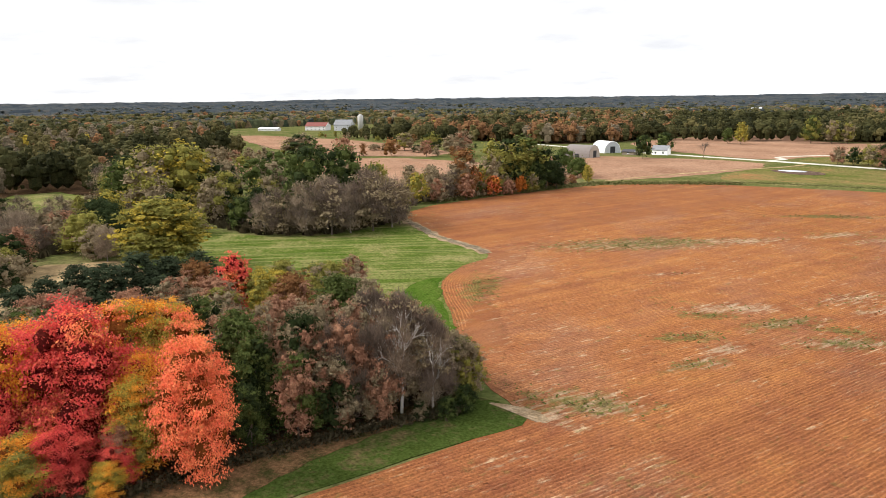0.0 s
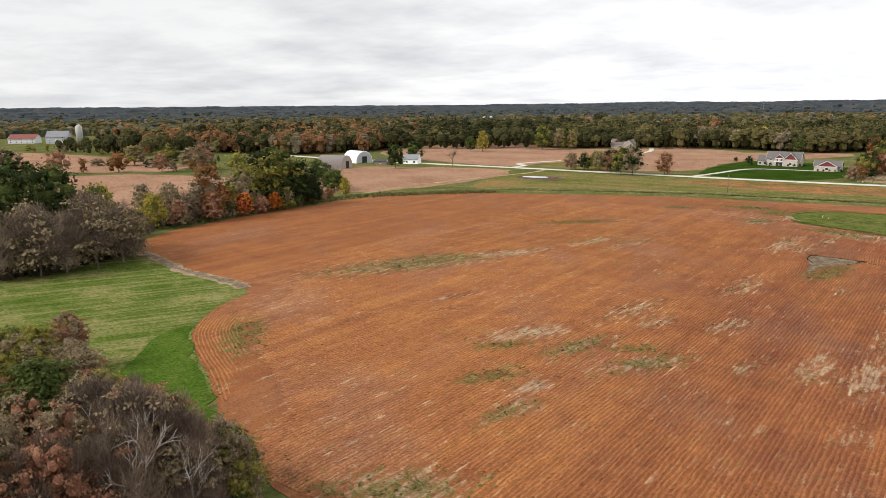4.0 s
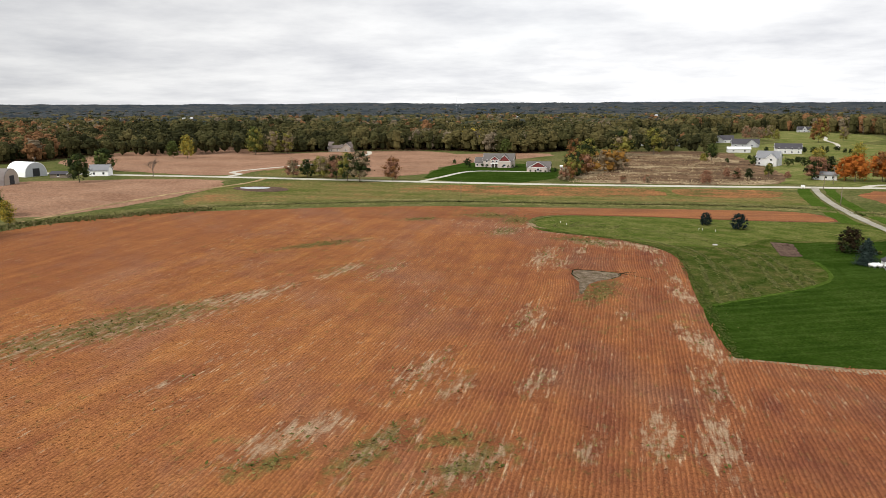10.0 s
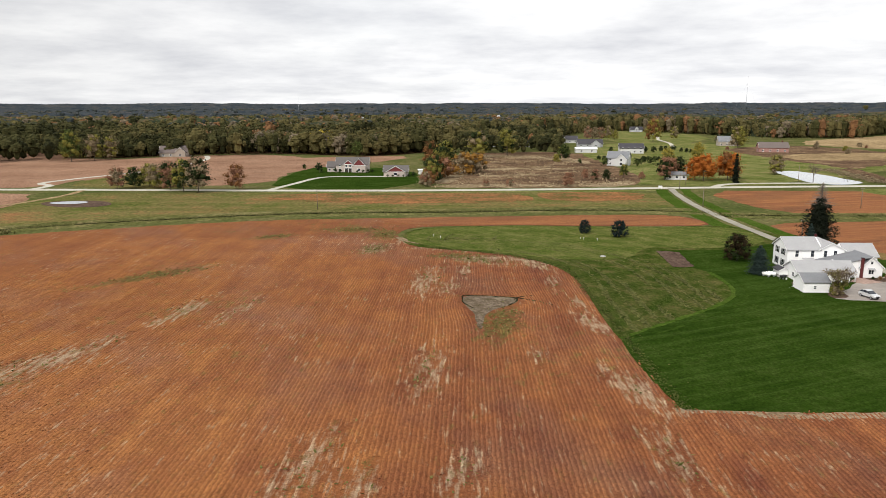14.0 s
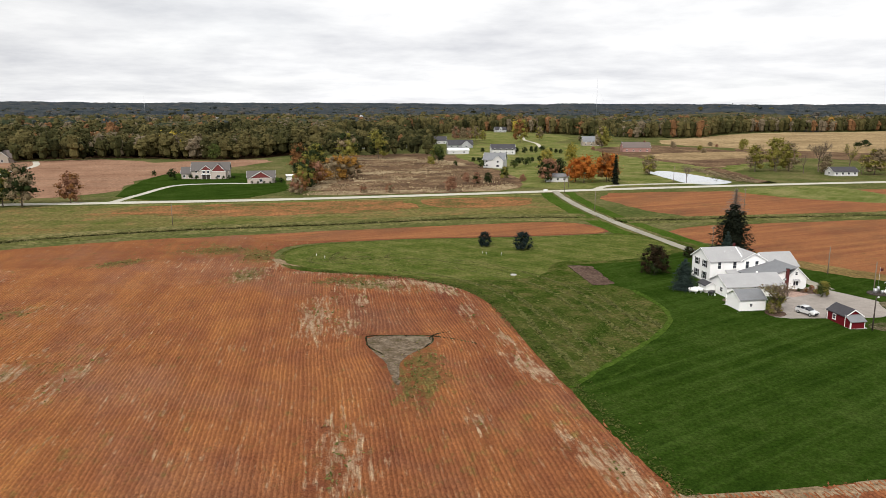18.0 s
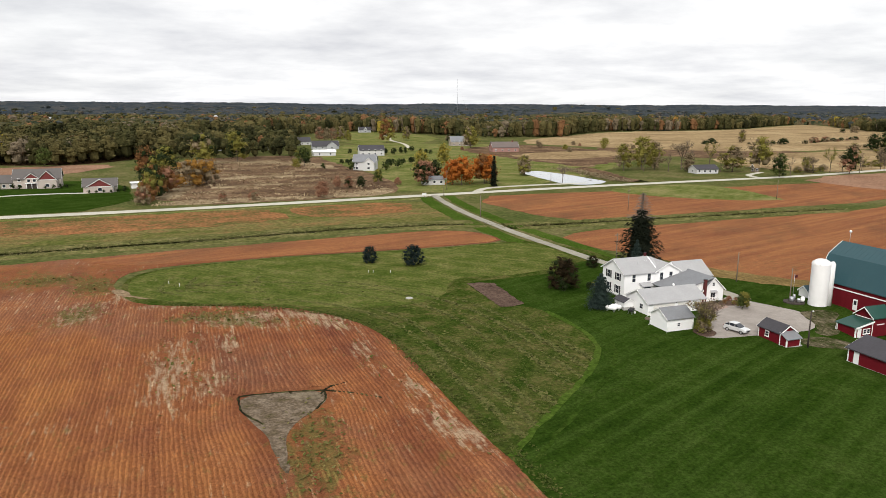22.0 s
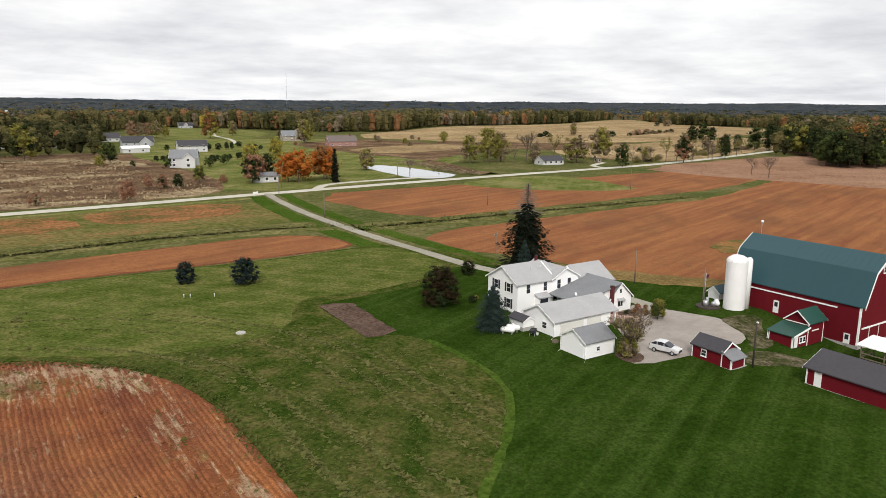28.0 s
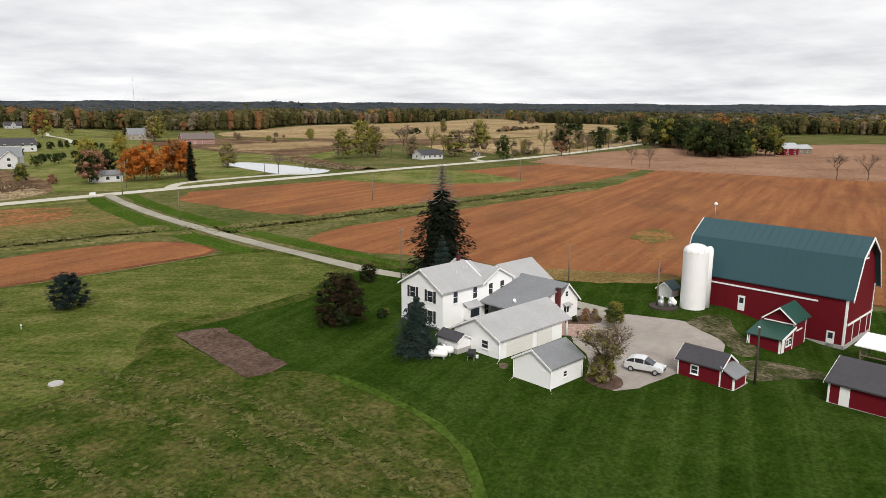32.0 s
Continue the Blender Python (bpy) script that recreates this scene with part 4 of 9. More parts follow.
for k, rill in enumerate(([(15.2, 146.0), (13.7, 150.2), (13.6, 153), (14.2, 156.2), (17, 155.9), (20, 155.4), (23, 154.4), (25.5, 153.5), (28.5, 151.2), (32, 147.6)], [(25.4, 153.4), (27, 154.6), (29.4, 155.0)], [(20.8, 155.2), (21.8, 152.6), (23.6, 151.4), (25.2, 153.3)], [(25.4, 153.4), (24.8, 150.6), (22.6, 147.8)])):
    ribbon("rill", rill, 0.34, 0.135, M_WETSHADE, "dark narrow rill cut round the wet hollow", "ditch", 0.12, 70 + k, 0.0, 0.8)
patch("fallen_leaf_strip", [(-31, -78), (-19.4, -72), (-18.9, -55), (-19.8, -46), (-22.4, -38), (-24.0, -30), (-24.6, -20), (-24.0, -13), (-27, -9), (-31, -30)], 0.125, M_LITTER_G, "thin brown leaf litter over the grass below the maples", "leaf litter", 2.0, 0.5, 59)
patch("sandy_corner", [(-23.2, -5.9), (-18.8, -5.3), (-14.8, -5.2), (-12.6, -4), (-15, -2.6), (-19, -3.4)], 0.1, M_SAND, "pale sandy soil at the corner of the grass strip", "bare soil", 1.4, 0.35, 65)
patch("leaf_litter", [(-31, -78), (-26.5, -56), (-27.5, -44), (-28, -30), (-24.8, -17), (-23, -8), (-35, -1), (-60, -3), (-84, 10), (-108, -12), (-114, -45), (-100, -78)], 0.045, M_LITTER, "brown leaf litter and dark earth under the trees", "leaf litter", 2.0, 0.5, 29)
patch("worn_track", [(118.5, 144), (120.5, 150.5), (124, 151), (128.5, 149.5), (129, 147), (124, 145), (121, 141), (116, 139.5), (114, 142)], 0.145, M_WORN, "worn sandy patch where the yard meets the grass", "bare soil", 1.0, 0.5, 48, 2, drape=True)
patch("worn_track", [(106, 139), (111, 141), (116, 139), (118, 133), (115.5, 130), (112.5, 134), (108, 136.3)], 0.16, M_WORN, "worn earth track between the sheds", "bare soil", 1.0, 0.5, 49, 2, drape=True)
patch("sandy_corner", [(2, 228), (4, 224), (8, 217), (6.5, 216), (1.5, 222), (0, 227)], 0.09, M_SAND, "pale sandy patch at the lawn's corner", "bare soil", 1.5, 0.5, 30)
ribbon("sandy_edge", [(36.5, SOUTH[0][1] - 0.3), (44, SOUTH[1][1] - 0.9), (52, SOUTH[2][1] - 1.2), (64, SOUTH[3][1] - 1.2), (90, 88)], 2.2, 0.13, M_SAND, "pale sandy strip along the lawn's edge", "bare soil", 0.7, 31, 0.0, 2.0)
ribbon("sandy_edge", [(-92.6, 58.6), (-95, 59.6), (-99, 60.6), (-110, 62), (-122, 64), (-138, 70), (-152, 74)], 3.8, 0.1, M_SAND, "pale rim of the muddy wash", "bare soil", 0.8, 55, 0.0, 2.0)
patch("weedy_patch", [(178.7, 185.7), (187.7, 187.2), (194.0, 186.5), (192.8, 181.9), (184.5, 177.5), (177.0, 177.3), (173.1, 179.5)], 0.07, M_WEEDY, "olive weedy patch in the ripe soya", "grass", 2.0, 2.0, 92, drape=True)
patch("dry_strip", [(127, 189), (132, 175), (140, 163.5), (148, 161), (149, 165), (142, 174), (138, 184), (133, 196), (128, 197)], 0.125, M_DRYEDGE, "tawny uncut strip along the field behind the lawn", "grass", 1.5, 0.7, 56)
ribbon("creek_bed", [(-92.6, 58.6), (-95, 59.6), (-99, 60.6), (-110, 62), (-122, 64), (-138, 70), (-152, 74)], 2.2, 0.125, M_MUD, "grey muddy wash along the meadow's edge", "bare soil", 0.6, 32, 0.0, 2.0)
ribbon("road", [(-420, 408), (-300, 384), (-171, 372), (-72, 360), (4, 353), (80, 351.5), (137, 352), (200, 352), (274, 350), (389, 346), (520, 358), (680, 380), (900, 400)], 6.5, 0.12, M_ROAD, "pale chip-sealed country road", "road", 0.15, 33)
ribbon("side_road", [(138, 351), (131, 325), (124, 290), (119, 250), (117, 223), (116, 205), (118, 190), (121, 176), (119.5, 162)], 3.1, 0.2, M_LANE, "pale gravel lane from the road to the farmyard", "lane", 0.15, 34)
ribbon("drive", [(-178, 372), (-176, 390), (-186, 402), (-178, 425), (-150, 480), (-140, 560), (-150, 610)], 4.0, 0.13, M_ROAD, "pale gravel drive bending to the house by the woods", "drive", 0.15, 35)
ribbon("drive", [(-60, 360), (-52, 385), (-40, 420), (-20, 425), (-2, 422)], 3.5, 0.13, M_ROAD, "pale curving drive of the new house", "drive", 0.1, 36)
ribbon("drive", [(160, 352), (175, 366), (205, 368), (235, 365)], 4.0, 0.13, M_ROAD, "pale drive beside the pond", "drive", 0.1, 37)
ribbon("drive", [(275, 690), (300, 760), (318, 840), (340, 900), (372, 1000)], 4.0, 0.13, M_ROAD, "pale drive up to the distant house", "drive", 0.2, 38)
ribbon("drive", [(345, 348), (352, 362), (375, 372)], 3.5, 0.13, M_ROAD, "short pale drive to a cabin", "drive", 0.1, 381)
ribbon("farm_track", [(-178, 203), (-176, 240), (-168, 290), (-152, 340), (-150, 366)], 3.0, 0.12, M_STRAW, "faint pale farm track across the grass", "track", 0.4, 39)
# dark ribbons carry the shade of the narrow ditches in their colour
ribbon("ditch_bed", DITCH_W, 1.7, -0.30, M_WETSHADE, "bed of the ditch, dark with painted-in shade", "ditch", 0.6, 48, 0.0, 2.0)
ribbon("ditch_bed", DITCH_E, 1.2, -0.30, M_WETSHADE, "bed of the far ditch, dark with painted-in shade", "ditch", 0.5, 49, 0.0, 2.0)
ribbon("grass_bank", [(x, y - 4.6) for x, y in DITCH_W], 6.0, 0.1, M_REED, "green grassy bank beside the ditch", "grass", 0.8, 40, 0.3)
ribbon("grass_bank", [(x, y + 5.4) for x, y in DITCH_W], 7.5, 0.1, M_REED, "green grassy bank beyond the ditch", "grass", 0.8, 41, 0.3)
ribbon("grass_bank", [(x, y - 4.0) for x, y in DITCH_E], 5.0, 0.1, M_REED, "weedy bank of the far ditch", "grass", 0.8, 42, 0.4)
ribbon("grass_bank", [(x, y + 4.0) for x, y in DITCH_E], 5.0, 0.1, M_REED, "weedy bank beyond the far ditch", "grass", 0.8, 43, 0.4)
ribbon("lane_verge", [(143, 345), (137, 325), (130, 290), (126, 255), (124, 225), (123, 205), (126, 190), (130, 176)], 5.0, 0.08, M_EDGE, "green grass verge along the lane", "grass", 0.4, 44)
ribbon("lane_verge", [(131, 345), (125, 325), (118, 290), (113, 255), (111, 232)], 6.0, 0.08, M_EDGE, "green grass verge along the lane", "grass", 0.4, 45)
patch("pond", [(228, 357.5), (221, 366), (224, 385), (229, 407), (233, 425), (236, 434), (244, 437), (252, 434), (253, 415), (252.5, 395), (251, 380), (250.4, 367), (240, 359.5)], 0.1, M_WATER, "pale grey pond mirroring the sky", "pond", 4.0, 1.0, 46, 2)
patch("wet_patch", [(-150, 322), (-140, 328), (-124, 325), (-116, 313), (-121, 306), (-133, 306), (-145, 313)], Z3, M_BED, "dark wet soil round a puddle", "bare soil", 2.0, 0.6, 53, 2)
patch("puddle", [(-147, 321), (-139, 325.5), (-129, 323), (-131, 316), (-141, 316)], Z4, M_WATER, "shallow puddle mirroring the grey sky", "puddle", 2.0, 0.6, 54, 2)
ribbon("pond_bank", [(265, 358), (268, 380), (280, 410), (290, 440)], 12.0, 0.1, M_BROWN, "brown reedy bank of the pond", "bank", 1.5, 47, 1.0)


# ---- trees ----
def leaf_cloud(rng, lobes, n, size, inner=0.66, clump=8, flat=0.32, toss=0.42, up=0.75, spread=None):
    """n leaf sprays over the lobes (x, y, z, rx, rz): gathered in flattish tiers that stand off the bough, tossed about."""
    lobes = np.array(lobes, float)
    area = lobes[:, 3] * (lobes[:, 3] + lobes[:, 4])
    m = max(4, n // clump)
    pick = rng.choice(len(lobes), m, p=area / area.sum())
    d = rng.normal(size=(m, 3)) + np.array([0, 0, 0.25])
    d /= np.linalg.norm(d, axis=1, keepdims=True)
    L = lobes[pick]
    ph = L[:, :1] * 1.7
    bulge = np.sin(9 * d[:, :1] + ph) * np.sin(8 * d[:, 1:2] - ph) + 0.7 * np.sin(11 * d[:, 2:3] + 2 * ph)
    r = rng.uniform(inner, 1.0, (m, 1)) * (1 + 0.14 * bulge) + rng.exponential(0.08, (m, 1))
    c0 = L[:, :3] + d * r * np.stack([L[:, 3], L[:, 3], L[:, 4]], 1)
    own = rng.integers(0, m, n)
    spread = spread or size * 1.25
    c = c0[own] + rng.normal(size=(n, 3)) * np.array([spread, spread, spread * flat])
    # tiers dip at their rims
    nrm = 0.55 * d[own] + rng.normal(scale=toss, size=(n, 3)) + np.array([0, 0, up])
    nrm /= np.linalg.norm(nrm, axis=1, keepdims=True)
    a = np.cross(nrm, rng.normal(size=(n, 3)))
    a /= np.linalg.norm(a, axis=1, keepdims=True) + 1e-9
    b = np.cross(nrm, a)
    s = size * rng.uniform(0.55, 1.3, (n, 1)) / 2
    u, w = a * s, b * s * 0.8
    j = lambda: 1 + rng.uniform(-0.35, 0.35, (n, 1))  # noqa: E731
    return np.stack([c - u * j(), c - w * j(), c + u * j(), c + w * j()], 1)


def cores(lobes, k=0.66, seg=7, rings=4):
    """Rough dark hearts of the lobes, which close the crown's inside."""
    out = []
    for x, y, z, rx, rz in lobes:
        for i in range(rings):
            t0, t1 = math.pi * i / rings, math.pi * (i + 1) / rings
            for s in range(seg):
                p0, p1 = 2 * math.pi * s / seg, 2 * math.pi * (s + 1) / seg
                q = []
                for t, p in ((t0, p0), (t1, p0), (t1, p1), (t0, p1)):
                    b = k * (1 + 0.20 * math.sin(2 * p + 5 * z + 2.2 * t) * math.sin(2 * t) + 0.14 * math.sin(3 * p - 3 * t + 9 * x) * math.sin(t))
                    q.append((x + b * rx * math.sin(t) * math.cos(p), y + b * rx * math.sin(t) * math.sin(p), z + b * rz * math.cos(t)))
                out.append(q)
    return np.array(out)


def crown_lobes(rng, height, width, count, low=0.2, top=0.97):
    """Lobes of a broad crown, winding up inside a rounded envelope, of uneven size."""
    lobes = []
    for k in range(count):
        f = (k + 0.5) / count
        env = width / 2 * math.sqrt(max(0.03, 1 - ((f - 0.36) / (0.66 if f > 0.36 else 0.60)) ** 2))
        size = width * rng.uniform(0.12, 0.24) * (1.0 - 0.25 * f) * (1.25 if count < 20 else 1.0)
        reach = max(0.0, env - size * 0.8) * rng.uniform(0.72, 1.05)
        ang = k * 2.4 + rng.uniform(-0.4, 0.4)
        sz = size * rng.uniform(0.75, 1.0)
        z = min(max(height * (low + (top - low) * f), low * height * 0.6 + sz * 0.8), height - sz)
        lobes.append((reach * math.cos(ang), reach * math.sin(ang), z, size, sz))
    lobes.append((0, 0, height * (0.5 + low * 0.3), width * 0.33, height * (0.36 - low * 0.35)))
    return lobes


def twig_cloud(rng, lobes, n, length, thin):
    """n bare twigs over the lobes, pointing up and outwards."""
    lobes = np.array(lobes, float)
    area = lobes[:, 3] * (lobes[:, 3] + lobes[:, 4])
    L = lobes[rng.choice(len(lobes), n, p=area / area.sum())]
    d = rng.normal(size=(n, 3))
    d /= np.linalg.norm(d, axis=1, keepdims=True)
    c = L[:, :3] + d * rng.uniform(0.25, 1.0, (n, 1)) * np.stack([L[:, 3], L[:, 3], L[:, 4]], 1)
    a = d * 0.8 + rng.normal(scale=0.35, size=(n, 3)) + np.array([0, 0, 0.75])
    a /= np.linalg.norm(a, axis=1, keepdims=True)
    b = np.cross(a, rng.normal(size=(n, 3)))
    b /= np.linalg.norm(b, axis=1, keepdims=True)
    s = length * rng.uniform(0.5, 1.2, (n, 1)) / 2
    w = thin * rng.uniform(0.6, 1.4, (n, 1)) / 2
    return np.stack([c - a * s - b * w, c - a * s + b * w, c + a * s + b * w * 0.3, c + a * s - b * w * 0.3], 1)


def limbs_of(rng, lobes, base_r, height, mat_name="trunk"):
    """Trunk and limbs that reach into the lobes."""
    vs, fs = [], []

    def put(points, radii, sides):
        v, f = tube(points, radii, sides)
        o = len(vs)
        vs.extend(v)
        fs.extend(tuple(i + o for i in q) for q in f)

    bend = rng.uniform(-0.03, 0.03, 2) * height
    fork = height * 0.42
    put([(0, 0, -0.1), (0, 0, 0.4), (bend[0] * 0.5, bend[1] * 0.5, fork * 0.6), (bend[0], bend[1], fork), (bend[0] * 0.6, bend[1] * 0.6, height * 0.8)],
        [base_r * 1.5, base_r, base_r * 0.8, base_r * 0.62, base_r * 0.15], 8)
    for x, y, z, rx, rz in lobes[:7]:
        z0 = height * rng.uniform(0.18, 0.42)
        put([(bend[0] * 0.6, bend[1] * 0.6, z0), (x * 0.5, y * 0.5, z0 + (z - z0) * 0.6), (x, y, z)], [base_r * 0.42, base_r * 0.28, base_r * 0.1], 5)
    return vs, fs


def branching(rng, height, spread, base_r, levels=4, kids=4, droop=0.0):
    """A leafless tree: limbs that fork down to thin twigs, as 3-sided sticks."""
    vs, fs = [], []
    stack = [(Vector((0, 0, -0.1)), Vector((0, 0, 1)), height * 0.34, base_r, 0)]
    while stack:
        p, d, ln, r, lev = stack.pop()
        mid = p + d * ln * 0.5 + Vector(rng.normal(scale=0.04 * ln, size=3))
        end = p + d * ln + Vector((0, 0, -droop * ln * lev * 0.2))
        v, f = tube((p, mid, end), (r, r * 0.82, r * 0.6), 6 if lev == 0 else 3)
        o = len(vs)
        vs.extend(v)
        fs.extend(tuple(i + o for i in q) for q in f)
        if lev < levels:
            for k in range(kids + (2 if lev == 1 else 0)):
                ang = 2 * math.pi * (k + rng.uniform(-0.3, 0.3)) / kids
                tilt = rng.uniform(0.35, 0.95) * spread
                a = d.orthogonal().normalized()
                b = d.cross(a)
                nd = (d + tilt * (math.cos(ang) * a + math.sin(ang) * b) + Vector((0, 0, 0.12))).normalized()
                at = p.lerp(end, rng.uniform(0.55, 1.0))
                stack.append((at, nd, ln * rng.uniform(0.55, 0.8), max(r * 0.52, 0.012), lev + 1))
    return vs, fs


TREE_CACHE = {}
# crown width to height, leaf sprays, spray size, lobes, lowest lobe, for a tree 14 m high
DETAIL = {"near": (38000, 0.27, 19), "mid": (1800, 0.70, 20), "far": (420, 1.15, 9)}
SHAPES = {"broad": (0.16, 12.5), "tall": (0.14, 9.0), "round": (0.20, 14.0), "shrub": (0.06, 17.0), "maple": (0.14, 12.5), "yew": (0.04, 15.0)}


def crown_mesh(shape, tone, detail, variant):
    key = (shape, tone, detail, variant)
    if key in TREE_CACHE:
        return TREE_CACHE[key]
    rng = np.random.default_rng([list(SHAPES).index(shape), variant])
    n, size, count = DETAIL[detail]
    if detail == "near" and shape != "maple":
        n, size, count = (15000, 0.50, 40) if shape == "round" else (10500, 0.38, 40)
    low, width = SHAPES[shape]
    lobes = crown_lobes(rng, 14.0, width, count, low)
    tones = tone.split("+")
    mats = [LEAF[k] for k in tones]
    # whole boughs take one colour or the other
    pick = rng.integers(0, len(tones), len(lobes))
    bits, slots = [], []
    for k, t in enumerate(tones):
        share = max(1, (pick == k).sum()) / len(lobes)
        own = [q for q, p in zip(lobes, pick) if p == k] or lobes[:1]
        if t in ("twig", "twig_dark"):
            made = twig_cloud(rng, own, int(n * share * 1.6), size * 3.2, size * 0.16)
        else:
            made = leaf_cloud(rng, own, int(n * share), size, 0.80 if shape == "maple" else 0.5, 64 if shape == "maple" else 16, 0.22, 0.42, 0.8, 0.72 if shape == "maple" else 0.42) if detail == "near" else leaf_cloud(rng, own, int(n * share), size)
        bits.append(made)
        slots.append(np.full(len(made), k))
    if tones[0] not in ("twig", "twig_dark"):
        # hearts of bright crowns take darker tones: inner shade put into the colour
        deep = {"red": "core_shade_red", "coral": "core_shade_orange", "orange": "core_shade_orange", "yellow": "olive"}
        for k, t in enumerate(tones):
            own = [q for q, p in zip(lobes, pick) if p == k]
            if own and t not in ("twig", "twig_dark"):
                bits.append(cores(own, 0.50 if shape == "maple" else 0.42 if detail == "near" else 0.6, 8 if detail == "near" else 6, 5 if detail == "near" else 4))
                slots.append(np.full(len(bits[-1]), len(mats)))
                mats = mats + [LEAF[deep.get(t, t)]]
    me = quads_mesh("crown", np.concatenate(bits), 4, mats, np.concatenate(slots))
    v, f = limbs_of(rng, lobes, 0.24, 14.0)
    TREE_CACHE[key] = (me, mesh_from("trunk", v, f, [M_TWIG if "twig" in tones else M_BARK]))
    return TREE_CACHE[key]


def place_parts(name, label, category, x, y, s, turn, meshes, group="", wide=1.0):
    ob = thing(name, pose(x, y, 0, 0, 0, turn), label, category, group)
    ob.scale = (s * wide, s * wide, s)
    for n, me in meshes:
        mpart(n, me, ob)
    return ob


def tree(x, y, h, shape="broad", tone="green", detail="mid", label="", seed=0, name="tree", wide=1.0, group=""):
    v = seed % (4 if shape == "maple" else 3 if detail == "mid" else 2)
    crown, trunk = crown_mesh(shape, tone, detail, v)
    words = {"dark": "dark green", "dun": "dun brown", "green": "green", "olive": "olive", "yellow": "yellowing", "red": "red", "orange": "orange", "coral": "coral-orange", "rust": "rust-brown", "burgundy": "purplish brown", "pine": "dark blue-green", "pumpkin": "pumpkin-orange", "bronze": "bronze", "spruce": "dark-needled", "twig": "bare grey", "twig_dark": "bare brown", "amber": "amber", "blue": "blue-green", "navy": "dark blue-green"}
    tone_word = " and ".join(words[k] for k in list(dict.fromkeys(tone.split("+")))[:2])
    label = label or f"{tone_word} broadleaf {'shrub' if shape == 'shrub' else 'tree'} in autumn leaf"
    return place_parts(name, label, "shrub" if shape == "shrub" else "tree", x, y, h / 14.0, (seed * 67) % 360, (("trunk", trunk), ("crown", crown)), group, wide)


def conifer_mesh(tone, detail, variant, slim, dome=0.75):
    key = ("conifer", tone, detail, variant, slim, dome)
    if key in TREE_CACHE:
        return TREE_CACHE[key]
    rng = np.random.default_rng([9, variant])
    n, size = {"near": (8500, 0.40), "mid": (900, 0.9)}[detail]
    h = rng.random(n) ** 1.2
    tier = np.floor(h * 13) / 13
    z = 14.0 * (0.05 + 0.95 * (tier + rng.uniform(0, 0.05, n)))
    limb = rng.uniform(0.62, 1.12, (15, 12))
    reach = (1 - np.minimum(tier * 1.07, 0.995)) ** dome * 14.0 * slim * (0.85 + 0.25 * rng.random(n))
    ang = rng.uniform(0, 2 * math.pi, n)
    arm = np.round(ang / (2 * math.pi) * 11 + tier * 5) / 11 * 2 * math.pi - tier * 5 / 11 * 2 * math.pi
    ang = arm + rng.normal(scale=0.16, size=n)
    reach = reach * np.minimum(1.0, 0.62 + 2.4 * tier) * limb[(tier * 13).astype(int), np.round(arm / (2 * math.pi) * 11).astype(int) % 12]
    rr = reach * np.sqrt(rng.random(n) * 0.9 + 0.1)
    zz = z - 0.28 * rr + rng.normal(scale=0.12, size=n)
    c = np.stack([rr * np.cos(ang), rr * np.sin(ang), np.maximum(zz, 0.15)], 1)
    out = np.stack([np.cos(ang), np.sin(ang), np.full(n, -0.35)], 1)
    side = np.stack([-np.sin(ang), np.cos(ang), rng.normal(scale=0.35, size=n)], 1)
    s = size * rng.uniform(0.6, 1.3, (n, 1))
    q = np.stack([c - out * s * 0.6, c - side * s * 0.32, c + out * s * 0.8, c + side * s * 0.32], 1)
    core = cores([(0, 0, 14.0 * (0.10 + 0.11 * k), 14 * slim * 0.58 * (1 - k / 8.0) ** (dome + 0.3), 1.4) for k in range(8)], 1.0, 8, 3)
    me = quads_mesh("needles", np.concatenate([q, core]), 4, [LEAF[tone]])
    v, f = tube([(0, 0, -0.1), (0, 0, 7), (0, 0, 13.6)], [0.26, 0.16, 0.03], 7)
    TREE_CACHE[key] = (me, mesh_from("trunk", v, f, [M_BARK]))
    return TREE_CACHE[key]


def conifer(x, y, h, tone="pine", detail="mid", label="", seed=0, slim=0.2, name="conifer", group="", dome=0.75):
    needles, trunk = conifer_mesh(tone, detail, seed % 2, slim, dome)
    return place_parts(name, label or "dark green conifer", "tree", x, y, h / 14.0, (seed * 53) % 360, (("trunk", trunk), ("needles", needles)), group)


def bare_mesh(variant, kids, levels, spread, mat, leafy=""):
    key = ("bare", variant, kids, levels, spread, mat.name, leafy)
    if key in TREE_CACHE:
        return TREE_CACHE[key]
    rng = np.random.default_rng([11, variant])
    v, f = branching(rng, 14.0, spread, 0.22, levels, kids)
    top = max(p[2] for p in v)
    v = [p * (14.0 / top) for p in v]
    made = [("bare_crown", mesh_from("bare_crown", v, f, [mat]))]
    if leafy:
        tips = np.array([v[i] for i in range(0, len(v), 9)])
        tips = tips[tips[:, 2] > 3.0]
        pick = tips[rng.integers(0, len(tips), 700)] + rng.normal(scale=0.35, size=(700, 3))
        a, b = rng.normal(size=(700, 3)), rng.normal(size=(700, 3))
        s = 0.22
        a, b = a / np.linalg.norm(a, axis=1, keepdims=True) * s, b / np.linalg.norm(b, axis=1, keepdims=True) * s
        made.append(("foliage", quads_mesh("foliage", np.stack([pick - a, pick - b, pick + a, pick + b], 1), 4, [LEAF[leafy]])))
    TREE_CACHE[key] = made
    return made


def bare_tree(x, y, h, seed=0, dense=False, mat=None, label="", leafy="", spread=0.85, wide=1.0, name="bare_tree", group=""):
    made = bare_mesh(seed % 3, 4 if dense else 3, 4, spread, mat or M_TWIG, leafy)
    return place_parts(name, label or "leafless grey-brown tree with fine twigs", "tree", x, y, h / 14.0, (seed * 71) % 360, made, group, wide)


